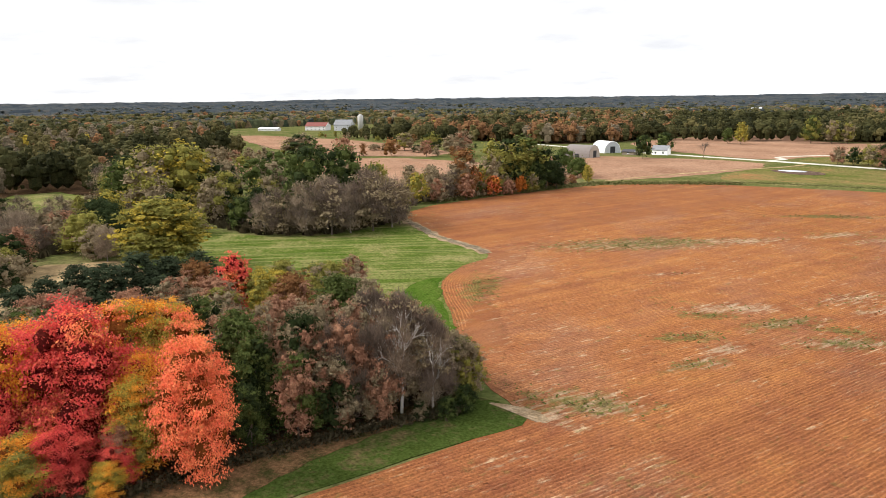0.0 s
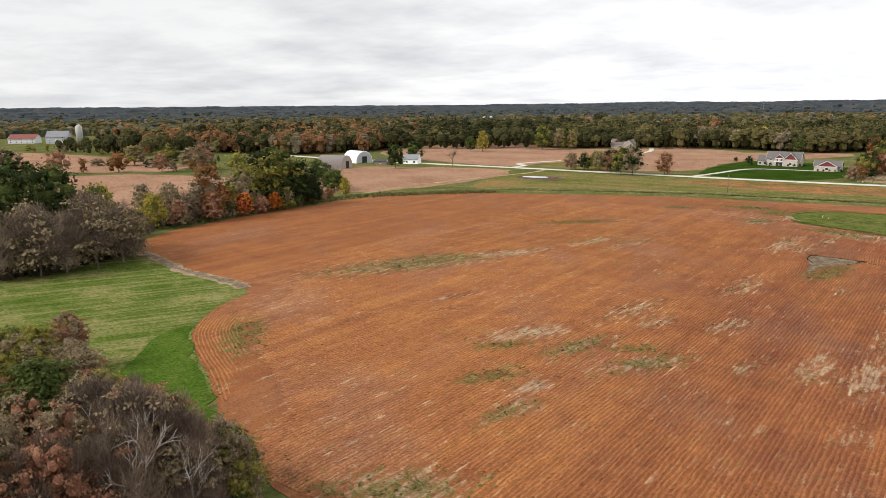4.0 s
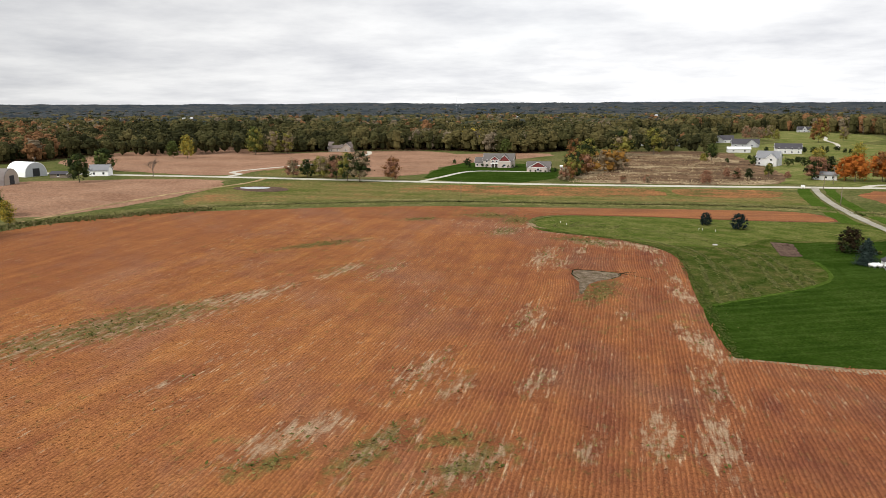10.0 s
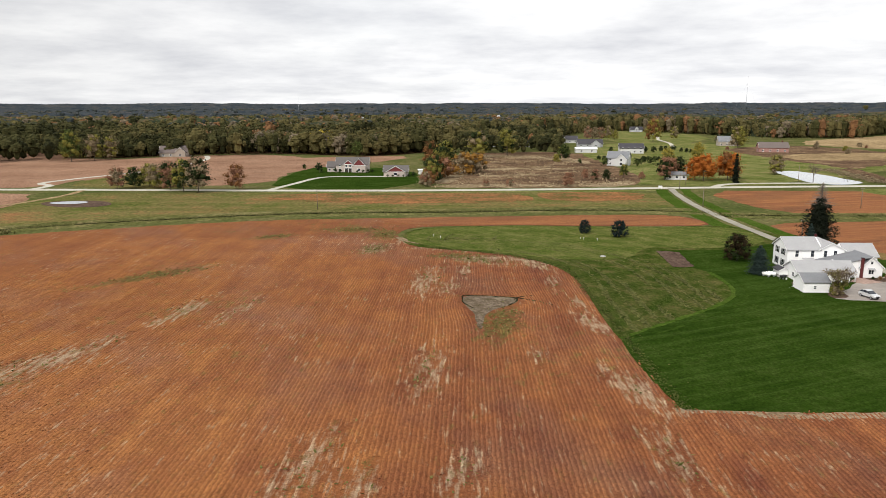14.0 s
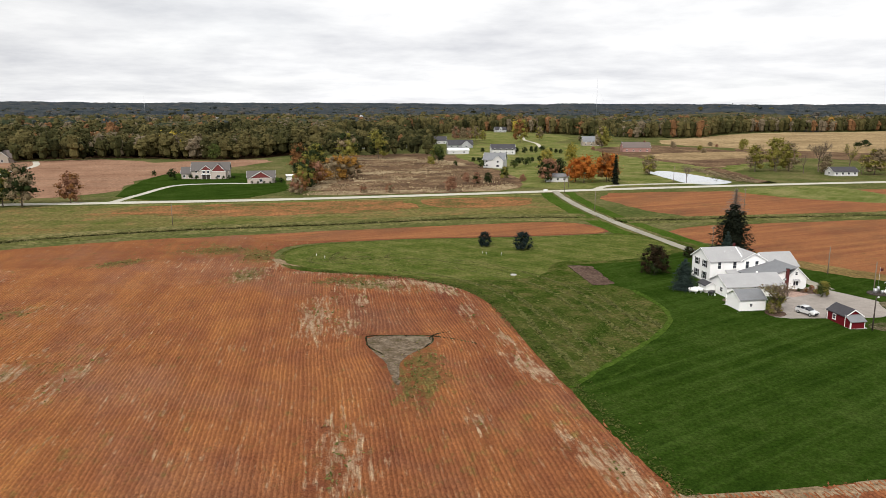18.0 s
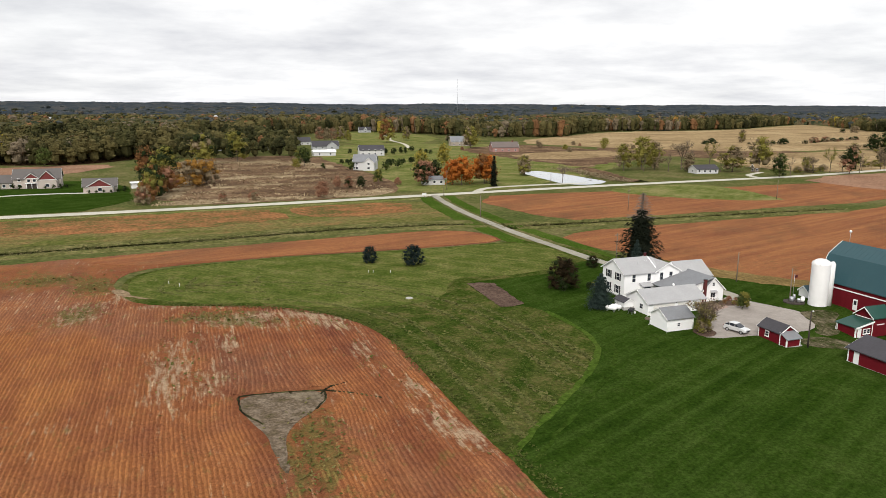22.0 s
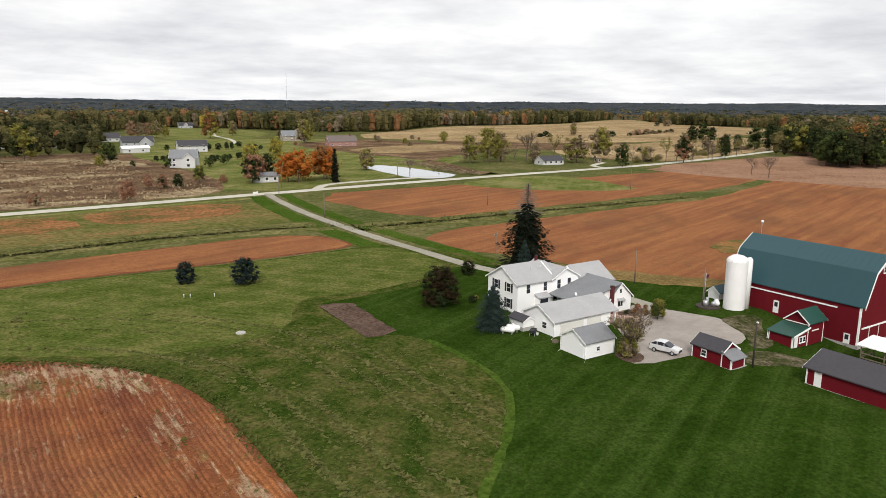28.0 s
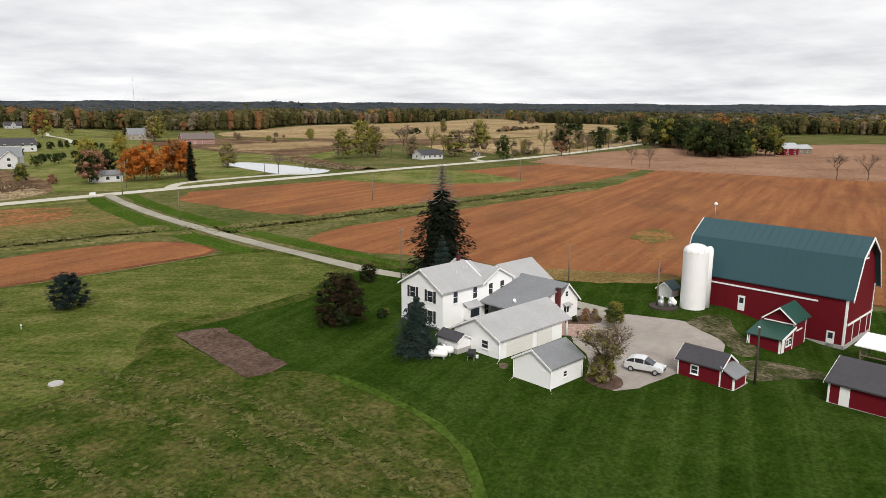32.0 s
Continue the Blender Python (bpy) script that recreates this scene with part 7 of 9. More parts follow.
# ---- the thicket and hedgerow along the field ----
for k, (x, y, h, shape, tone, wide) in enumerate([
    (-169, 48, 27, "broad", "dark+green", 0.80), (-169, 60, 25, "broad", "green+dark", 0.85), (-160, 68, 20, "broad", "olive+green", 0.8), (-181, 102, 12.5, "round", "yellow", 0.8), (-174, 26, 11, "shrub", "dark+green", 0.8), (-192, 24, 16, "broad", "dun+olive", 0.9),
    (-217, 23, 26, "broad", "olive+yellow", 1.05), (-224, 14, 25, "broad", "olive+dun", 1.05), (-204, -6, 13, "round", "yellow+olive", 0.9), (-205, 10, 16, "broad", "olive+dun", 0.9), (-181, 126, 20, "tall", "dun+rust", 1.1), (-185, 135, 12, "round", "coral+orange", 0.7),
    (-182, 143, 18, "broad", "olive+dun", 0.8), (-182, 153, 23, "tall", "olive+dark", 1.1), (-181, 164, 24, "tall", "olive+green", 1.1), (-177, 171, 19, "broad", "dark", 0.85), (-176, 164, 13, "broad", "dark+green", 0.9), (-175, 176, 12, "broad", "dark", 0.9), (-178, 201, 9, "tall", "yellow", 0.9), (-184, 112, 13, "broad", "dun", 0.9), (-183, 161, 19, "tall", "green+olive", 1.1),
    (-178, 34, 13, "broad", "dark", 0.9), (-186, 40, 15, "broad", "dun+olive", 0.9), (-190, 8, 12, "broad", "dark+dun", 1.0), (-184, 0, 10, "shrub", "dark+olive", 0.9), (-176, 12, 8, "shrub", "dun+olive", 0.9), (-198, 32, 17, "broad", "olive+dark", 0.9), (-170, -6, 7, "shrub", "dun", 1.0),
    (-212, 36, 19, "broad", "dun+dark", 0.9), (-228, 34, 18, "broad", "dark+green", 0.9), (-180, 178, 8, "shrub", "burgundy", 0.8), (-180, 185, 6, "shrub", "burgundy", 0.9), (-180, 192, 5, "shrub", "burgundy+rust", 0.9), (-178, 147, 8, "shrub", "olive+dun", 0.8), (-178, 132, 7, "shrub", "dun+green", 0.8), (-174, 90, 9, "shrub", "dun+olive", 0.9), (-175, 137, 9, "round", "coral+orange", 0.75), (-174, 152, 8, "round", "pumpkin", 0.8), (-175, 122, 11, "broad", "burgundy+rust", 0.9), (-174, 145, 7, "shrub", "burgundy", 0.8), (-173, 158, 9, "tall", "dun+olive", 1.0), (-176, 108, 10, "broad", "burgundy+dun", 0.9)]):
    tree(x, y, h, shape, tone, "mid", "", k, "shrub" if shape == "shrub" else "tree", wide)
for k, (x, y, h) in enumerate([(-156, 31, 11), (-150, 36, 13), (-145, 42, 13), (-144, 48, 12), (-142, 55, 15), (-143, 63, 13), (-146, 68, 11), (-151, 44, 14), (-150, 58, 15), (-160, 27, 10)]):
    tree(x, y, h * 1.28, "broad", "twig_dark+dun+twig" if k % 2 else "twig_dark+dun", "mid", "grey-brown nearly leafless willow with dense upright twigs", k, "willow", 0.95, "willows")
for k, (x, y, h) in enumerate([(-180, 115, 10), (-182, 120, 12), (-176, 82, 10), (-210, -20, 12), (-200, -24, 10), (-195, -32, 9), (-205, -40, 11), (-190, -45, 9), (-215, -30, 12)]):
    tree(x, y, h, "broad", "twig_dark+dun", "mid", "brown thicket tree, nearly leafless", k, "bare_tree", 1.1)
for k, (x, y, h, wide, tone) in enumerate([
    (-431, 183, 17.7, 1.63, "dark+dun"), (-439, 178, 13.2, 1.17, "dun+olive"), (-432, 277, 15.0, 1.29, "dun+olive"), (-401, 282, 15.4, 1.16, "dark+olive"), (-354, 273, 18.3, 0.91, "dun+burgundy"), (-370, 275, 14.7, 1.00, "dun"), (-431, 122, 8.5, 0.99, "dun+burgundy"), (-426, 130, 8.9, 0.94, "burgundy+dun"),
    (-424, 140, 10.1, 0.92, "dun"), (-420, 147, 7.7, 1.12, "dun+burgundy"), (-416, 153, 7.4, 1.18, "dark+dun"), (-432, 113, 8.1, 1.11, "dun+olive"), (-455, 263, 5.5, 1.62, "dun"), (-445, 269, 6.4, 1.52, "dark+dun"), (-406, 272, 6.5, 1.43, "dun+dark"), (-550, 149, 16.7, 1.02, "dark")]):
    tree(x, y, h, "broad" if h > 9 else "shrub", tone, "mid", "", k, "tree" if h > 9 else "shrub", wide * 1.15)
hedge_rng = random.Random(8)
for line, n, hs, tones in [
    ([(-230, 100), (-330, 110), (-412, 100)], 12, (9, 17), ["olive", "dun", "green", "dark"]),
    ([(-195, 215), (-270, 250), (-345, 262), (-450, 185)], 20, (7, 16), ["dun", "olive", "burgundy", "green", "rust"]),
    ([(-240, 60), (-270, 90), (-300, 95)], 7, (12, 18), ["dark", "green", "dun"]),
    ([(-200, 95), (-192, 130), (-192, 160), (-188, 180)], 9, (9, 15), ["dun", "olive", "green"]),
    ([(-130, -45), (-165, -40), (-200, -60)], 12, (6, 11), ["dun", "olive", "dark", "burgundy"]),
    ([(-160, -20), (-190, -14), (-235, -10)], 10, (7, 13), ["dun", "olive", "dark", "yellow"]),
    ([(-400, 330), (-520, 345), (-700, 345)], 14, (4, 9), ["dun", "olive", "dark", "rust"])]:
    pts = smooth_line(line, 3.0)
    for k in range(n):
        p = pts[int((k + hedge_rng.random()) / n * (len(pts) - 1))]
        tree(p[0] + hedge_rng.uniform(-4, 4), p[1] + hedge_rng.uniform(-4, 4), hedge_rng.uniform(*hs), hedge_rng.choice(["broad", "tall", "shrub"]), hedge_rng.choice(tones), "far" if abs(p[0]) > 250 else "mid", "", k)

# ---- trees along the road ----
for k, (x, y, h, shape, tone, wide) in enumerate([
    (-76, 362, 13, "broad", "rust+burgundy", 0.9), (-92, 354, 17, "broad", "dark+dun", 0.9), (-100, 358, 16, "broad", "olive+dark", 0.9), (-108, 364, 14, "broad", "dark+burgundy", 0.9), (-118, 373, 12, "broad", "dun+olive", 1.0), (-128, 374, 11, "broad", "dark+olive", 1.0), (-136, 372, 11, "broad", "burgundy+dun", 1.0), (-112, 378, 13, "broad", "dun+dark", 1.0), (-124, 384, 12, "broad", "olive+dun", 1.0),
    (-244, 336, 16, "round", "dark+green", 0.8), (-268, 396, 15, "round", "green+dark", 1.0), (-272, 511, 19, "broad", "yellow+olive", 0.7), (-286, 515, 14, "broad", "green", 0.8), (-235, 557, 23, "broad", "green+olive", 0.8), (-222, 566, 20, "broad", "dun+olive", 0.8), (-212, 572, 18, "broad", "olive+dun", 0.8),
    (17, 370, 8, "shrub", "dun+burgundy", 0.8), (20, 381, 10, "shrub", "rust+olive", 0.8), (30, 412, 12, "shrub", "rust+burgundy", 0.9), (22, 392, 13, "shrub", "dark+olive", 0.8), (25, 408, 14, "shrub", "rust+dark", 0.8), (29, 432, 17, "broad", "dark+olive", 0.8), (43, 432, 14, "shrub", "amber+dun", 1.0), (34, 452, 20, "broad", "dark+olive", 0.8), (52, 440, 13, "shrub", "dun+amber", 1.0), (26, 470, 18, "broad", "rust+dark", 0.8), (70, 576, 21, "round", "olive+dark+dun", 0.95), (94, 580, 22, "tall", "olive+dark", 1.1), (127, 525, 13, "round", "green+dark", 0.8),
    (-26, 585, 13, "round", "green", 0.8), (89, 362, 7.5, "tall", "burgundy", 1.2), (112, 393, 6, "tall", "dark+burgundy", 1.2), (107, 396, 6, "round", "burgundy", 0.7), (118, 392, 6, "tall", "dark", 1.2), (48, 368, 4, "shrub", "dun+burgundy", 0.9), (60, 366, 4.5, "shrub", "dun+burgundy", 0.9), (40, 500, 6, "shrub", "olive", 0.8), (120, 520, 6, "shrub", "olive+yellow", 0.8),
    (169, 383, 15.0, "round", "pumpkin", 1.0), (166, 387, 13.5, "round", "pumpkin", 0.9), (183, 384, 16, "round", "pumpkin+rust", 0.9), (187, 389, 14, "round", "pumpkin+rust", 0.9), (150, 390, 13, "broad", "burgundy+dark", 0.9), (156, 398, 12, "broad", "burgundy", 0.9), (163, 402, 12, "tall", "dark", 1.1), (162, 416, 16, "broad", "yellow+olive", 0.7), (132, 405, 8, "round", "green+olive", 0.7), (140, 398, 4, "shrub", "burgundy", 0.9),
    (231, 420, 11.5, "tall", "olive+dun", 1.1)]):
    tree(x, y, h, shape, tone, "mid", "", k, "shrub" if shape == "shrub" else "tree", wide)
conifer(181, 371, 15.5, "spruce", "mid", "tall dark spruce beside an orange maple", 1, 0.17, "spruce_tree")
for k, (x, y, h) in enumerate([(-221, 371, 10.5), (378, 278, 9.5), (368, 264, 11.5), (365, 180, 11), (369, 169, 11), (227, 376, 9)]):
    bare_tree(x, y, h + 1.0, k, True, M_TWIG_D, "lone leafless tree with a rounded crown", "", 0.85, 1.1)
# ---- farm trees ----
conifer(112.9, 187.3, 16.8, "spruce", "near", "tall old spruce, nearly black, with a dead bare top", 0, 0.43, "spruce_tree", "", 0.40)
conifer(108.6, 183.6, 10.4, "blue", "near", "blue-green spruce before the tall dark spruce", 1, 0.30, "spruce_tree")
conifer(88.3, 170.8, 7.3, "blue", "near", "dense blue spruce at the house corner", 0, 0.52, "spruce_tree", "", 0.55)
tree(70, 222, 5.6, "yew", "navy", "near", "broad dark domed conifer alone on the lawn", 1, "yew_bush", 0.98)
tree(61, 229.5, 4.7, "yew", "navy", "near", "small dark domed conifer alone on the lawn", 0, "yew_bush", 0.84)
tree(90.4, 186.4, 7.4, "yew", "bronze+bronze+dark", "near", "rounded dark bronze-green maple on the lawn", 1, "tree", 0.95)
tree(110, 201, 3.2, "yew", "bronze+dark", "near", "rounded bronze-green shrub by the lane", 2, "shrub")
for k in range(3):
    bare_tree(94.6 + 0.5 * k, 149.2 + 0.5 * (k % 2), 7.0 - 0.5 * k, k, True, M_TWIG_D, "many-stemmed bare shrub tree beside the outbuilding", ("dun", "olive", "")[k], 0.75, 1.3, "shrub_tree", "shrub stems")
tree(94.6, 149.7, 3.4, "shrub", "olive+dun", "near", "olive leafy shrub below a bare tree", 1, "shrub", 0.9)


# ---- farmyard things ----
def car():
    ob = thing("car", pose(100.4, 147.3, 0.16, 0, 0, FARM - 90 + 16), "silver-white compact crossover parked on the gravel", "car")
    # profile along the length (x), seen from the side
    body = [(-2.15, 0.45), (-2.2, 0.85), (-2.05, 1.08), (-1.0, 1.12), (1.0, 1.02), (1.9, 0.92), (2.18, 0.72), (2.2, 0.4), (-2.1, 0.3)]
    bm = prism([(a, z) for a, z in body], -0.88, 0.88, 1)
    bmesh.ops.bevel(bm, geom=list(bm.edges), offset=0.09, segments=2, affect="EDGES")
    part("body", bm, M_CARPAINT, ob)
    cab = [(-2.0, 1.05), (-1.72, 1.34), (-1.2, 1.55), (-0.3, 1.6), (0.2, 1.5), (1.1, 1.02)]
    bm = prism(cab, -0.74, 0.74, 1)
    bmesh.ops.bevel(bm, geom=list(bm.edges), offset=0.06, segments=2, affect="EDGES")
    part("cabin", bm, M_GLASS, ob, "dark tinted window glass")
    bm = prism([(-1.72, 1.37), (-1.2, 1.56), (-0.3, 1.61), (0.12, 1.53), (0.12, 1.57), (-0.3, 1.66), (-1.2, 1.61), (-1.76, 1.41)], -0.76, 0.76, 1)
    part("car_roof", bm, M_CARPAINT, ob)
    for x in (-1.0, 0.05):
        for s in (-1, 1):
            part("pillar", box(x - 0.05, x + 0.05, s * 0.75 - 0.02, s * 0.75 + 0.02, 1.05, 1.6), M_CARPAINT, ob)
    for x in (-1.35, 1.35):
        for s in (-1, 1):
            bm = bmesh.new()
            bmesh.ops.create_cone(bm, cap_ends=True, segments=20, radius1=0.33, radius2=0.33, depth=0.22, matrix=Matrix.Translation((x, s * 0.8, 0.33)) @ Matrix.Rotation(radians(90), 4, "X"))
            w = part("wheel", bm, M_TYRE, ob, "black tyre")
            bm = bmesh.new()
            bmesh.ops.create_cone(bm, cap_ends=True, segments=14, radius1=0.2, radius2=0.2, depth=0.24, matrix=Matrix.Translation((x, s * 0.8, 0.33)) @ Matrix.Rotation(radians(90), 4, "X"))
            part("rim", bm, M_GALV, w)
    for s in (-1, 1):
        part("headlight", box(2.0, 2.17, s * 0.62 - 0.16, s * 0.62 + 0.16, 0.72, 0.86, 0.02), M_TRIM, ob)
        part("tail_light", box(-2.22, -2.1, s * 0.72 - 0.1, s * 0.72 + 0.1, 0.8, 1.0, 0.02), M_RED, ob)
        part("mirror", box(0.75, 0.9, s * 0.98 - 0.09, s * 0.98 + 0.09, 1.02, 1.15, 0.02), M_CARPAINT, ob)
    part("grille", box(2.14, 2.22, -0.45, 0.45, 0.45, 0.68), M_BLACK, ob)
    return ob


def propane_tank(x, y, turn, n=0):
    ob = thing("propane_tank", pose(x, y, 0.1, 0, 0, turn), "white horizontal propane tank on short legs", "tank", "propane tanks")
    vs, fs = [], []
    prof = [(-1.15, 0.02), (-1.12, 0.2), (-1.0, 0.36), (-0.8, 0.45), (0.8, 0.45), (1.0, 0.36), (1.12, 0.2), (1.15, 0.02)]
    for a, r in prof:
        for k in range(16):
            w = 2 * math.pi * k / 16
            vs.append((a, r * math.cos(w), 0.72 + r * math.sin(w)))
    for i in range(len(prof) - 1):
        for k in range(16):
            j = (k + 1) % 16
            fs.append((i * 16 + k, i * 16 + j, i * 16 + 16 + j, i * 16 + 16 + k))
    fs += [tuple(range(16))[::-1], tuple(range((len(prof) - 1) * 16, len(prof) * 16))]
    mpart("shell", mesh_from("shell", vs, fs, [M_TRIM], None, True), ob)
    for a in (-0.7, 0.7):
        part("leg", box(a - 0.06, a + 0.06, -0.3, 0.3, 0, 0.4), M_GALV, ob)
    bm = bmesh.new()
    bmesh.ops.create_cone(bm, cap_ends=True, segments=12, radius1=0.2, radius2=0.17, depth=0.2, matrix=Matrix.Translation((0, 0, 1.22)))
    part("valve_cap", bm, M_TRIM, ob)
    return ob


def utility_pole(x, y, h=9.0, arm=True, lamp=False, lean=0.0, z=0.0):
    ob = thing("utility_pole", pose(x, y, z, lean, 0, 20), "weathered wooden utility pole" + (" with a yard lamp" if lamp else ""), "pole", "utility poles")
    tube_part("shaft", [(0, 0, -0.3), (0, 0, h)], [0.15, 0.1], M_DARKWOOD_SHADE if lamp else M_WOOD, ob, "", 8)
    if arm:
        part("crossarm", box(-0.9, 0.9, -0.06, 0.06, h - 0.7, h - 0.55), M_WOOD, ob)
        for u in (-0.8, 0.0, 0.8):
            tube_part("insulator", [(u, 0, h - 0.55), (u, 0, h - 0.35)], [0.05, 0.04], M_GALV, ob, "", 6)
    if lamp:
        tube_part("lamp_arm", [(0, 0, h - 0.4), (0.5, 0, h - 0.1), (0.9, 0, h - 0.15)], [0.035] * 3, M_GALV, ob, "", 6)
        bm = bmesh.new()
        bmesh.ops.create_icosphere(bm, subdivisions=2, radius=0.16, matrix=Matrix.Translation((0.95, 0, h - 0.22)))
        part("lamp_head", bm, M_TRIM, ob, "pale globe of the yard lamp")
    return ob


car()
tx, ty, _ = farm_local(-5.0, 5.2)
propane_tank(tx, ty, -62)
tx, ty, _ = farm_local(-3.6, 5.6)
propane_tank(tx, ty, -62)
utility_pole(105.9, 137.0, 6.6, False, True, 0.0, -0.6)
for x, y, h, arm in ((115, 198, 9, True), (131, 174.5, 7.0, False), (127, 157.2, 7.2, False), (186, 276, 8.5, True), (270, 276, 8.5, False), (125.5, 286, 8.0, False), (152, 366, 9.5, True), (215, 370, 9, False), (-30, 292, 8, False), (-315, 395, 9, True), (140, 345, 8, False)):
    utility_pole(x, y, h, arm)
ob = thing("tank_pad", pose(127.2, 156.3, 0.1), "low dark ringed pad with small tanks beside the silo", "pad")
bm = bmesh.new()
bmesh.ops.create_cone(bm, cap_ends=True, segments=24, radius1=2.1, radius2=2.1, depth=0.3, matrix=Matrix.Translation((0, 0, 0.1)))
part("slab", bm, M_DARKWOOD_SHADE, ob)
for k, (x, y, r, h) in enumerate(((-0.5, 0.2, 0.45, 1.0), (0.4, -0.8, 0.35, 0.8), (0.7, 0.6, 0.3, 1.3))):
    tube_part("small_tank", [(x, y, 0.25), (x, y, 0.25 + h * 0.9), (x, y, 0.25 + h)], [r, r, r * 0.6], M_GALV, ob, "grey metal drum", 12)
propane_tank(128.9, 155.6, 35)
ob = thing("pump_shed", pose(132.9, 157.4, 0, 0, 0, FARM), "little shed with a teal roof behind the silo", "shed")
part("wall", prism(gable_profile(0, 2.4, 1.5, 2.4), 0, 2.4, 0), M_TRIM, ob)
gable_roof(ob, 0, 2.4, 1.5, 2.45, 0, 2.4, 0, M_TEAL, 0.25, M_TRIM)
ob = thing("flag_pole", pose(129.2, 158.2, 0), "thin metal flag pole with a faded flag", "flag")
tube_part("mast", [(0, 0, 0), (0, 0, 5.6)], [0.05, 0.03], M_GALV, ob, "", 6)
part("flag", box(0.03, 0.9, -0.01, 0.01, 4.7, 5.3), M_BRICK, ob, "faded reddish cloth")


def low_disc(name, x, y, r, h, mat, label, category, segs=18):
    ob = thing(name, pose(x, y, 0.1), label, category)
    bm = bmesh.new()
    bmesh.ops.create_cone(bm, cap_ends=True, segments=segs, radius1=r, radius2=r * 0.9, depth=h, matrix=Matrix.Translation((0, 0, h / 2)))
    part("slab", bm, mat, ob)
    return ob


low_disc("well_cover", 56.3, 193.5, 0.8, 0.2, M_CONC, "round pale concrete well cover in the grass", "well cover")
ob = thing("fire_ring", pose(91.2, 160.2, 0.13), "rusty metal fire ring on the grass", "fire ring")
vs, fs = [], []
for r, z in ((0.5, 0), (0.5, 0.32), (0.44, 0.32), (0.44, 0.05)):
    for k in range(16):
        vs.append((r * math.cos(math.pi * k / 8), r * math.sin(math.pi * k / 8), z))
for i in range(3):
    for k in range(16):
        fs.append((i * 16 + k, i * 16 + (k + 1) % 16, i * 16 + 16 + (k + 1) % 16, i * 16 + 16 + k))
mpart("ring", mesh_from("ring", vs, fs, [M_WOOD]), ob)
ob = thing("grill_cart", pose(91.0, 164.6, 0.13, 0, 0, 30), "dark covered cart on wheels by the lean-to", "cart")
part("tray", box(-0.8, 0.8, -0.45, 0.45, 0.55, 1.0, 0.05), M_BLACK, ob)
for s in (-0.6, 0.6):
    for q in (-0.38, 0.38):
        part("leg", box(s - 0.04, s + 0.04, q - 0.04, q + 0.04, 0, 0.56), M_GALV, ob)
part("bucket", box(0.2, 0.5, -0.8, -0.5, 0.0, 0.4, 0.04), M_TRIM, ob, "white bucket")
for x, y in ((61.5, 216.5), (56.9, 219.2), (57.8, 218.5), (14.2, 224.4), (12.3, 227.8)):
    ob = thing("marker_stake", pose(x, y, 0.1), "short white marker stake in the lawn", "stake", "marker stakes")
    tube_part("stake", [(0, 0, -0.1), (0, 0, 0.7)], [0.05, 0.04], M_TRIM, ob, "", 6)
    part("cap", box(-0.08, 0.08, -0.03, 0.03, 0.5, 0.72), M_TRIM, ob)
# planting by the wing and the drive
patch("mulch_bed", [(109.5, 164.2), (117, 163.2), (116.5, 160.6), (113, 159.5)], 0.19, M_BED, "dark mulch bed by the wing", "garden bed", 1.0, 0.2, 61)
for k, (x, y, h, tone) in enumerate(((115.8, 163.0, 1.3, "burgundy"), (117.0, 162.2, 1.1, "dun+burgundy"), (113.2, 161.8, 1.2, "rust+dun"), (114.6, 160.6, 1.0, "burgundy+olive"), (112.0, 162.6, 0.9, "dark"), (96.0, 184.2, 1.6, "dark"), (97.6, 185.0, 1.2, "dark+olive"))):
    tree(x, y, h, "shrub", tone, "mid", "", k, "shrub", 0.9)
tree(113.8, 157.6, 3.6, "round", "olive+green", "near", "small weeping tree with golden-olive leaves", 3, "weeping_tree", 0.8)
dead = thing("dead_spruce_top", pose(112.9, 187.3, 0), "bare dead leader of the old spruce", "tree")
tube_part("dead_top", [(0, 0, 13.5), (0.1, 0, 20.6)], [0.2, 0.04], M_TWIG, dead, "", 6)
twigs = np.random.default_rng(77)
for k in range(110):
    z = 14.6 + 5.6 * k / 110
    a = k * 2.4
    r = (21.4 - z) * twigs.uniform(0.36, 0.66)
    tube_part("dead_branch", [(0, 0, z), (r * math.cos(a), r * math.sin(a), z + 0.25 - 0.16 * r)], [0.075, 0.035], M_TWIG, dead, "", 4)
# stones and heap at the garden bed
ob = thing("stump", pose(76.2, 195.2, 0.12), "low weedy heap at the end of the vegetable bed", "heap")
bm = bmesh.new()
bmesh.ops.create_icosphere(bm, subdivisions=3, radius=1.0)
for v in bm.verts:
    v.co = Vector((v.co.x * 1.2, v.co.y * 0.8, max(-0.05, v.co.z * 0.7))) * (1 + 0.25 * noise.noise(v.co * 2.3))
part("heap", bm, M_BED, ob)
ob = thing("road_sign", pose(131.0, 346.5, 0), "white sign board on two posts at the junction", "sign")
for s in (-0.7, 0.7):
    tube_part("post", [(s, 0, 0), (s, 0, 1.9)], [0.07, 0.07], M_TRIM, ob, "", 6)
part("board", box(-1.0, 1.0, -0.05, 0.05, 0.9, 1.8), M_TRIM, ob)


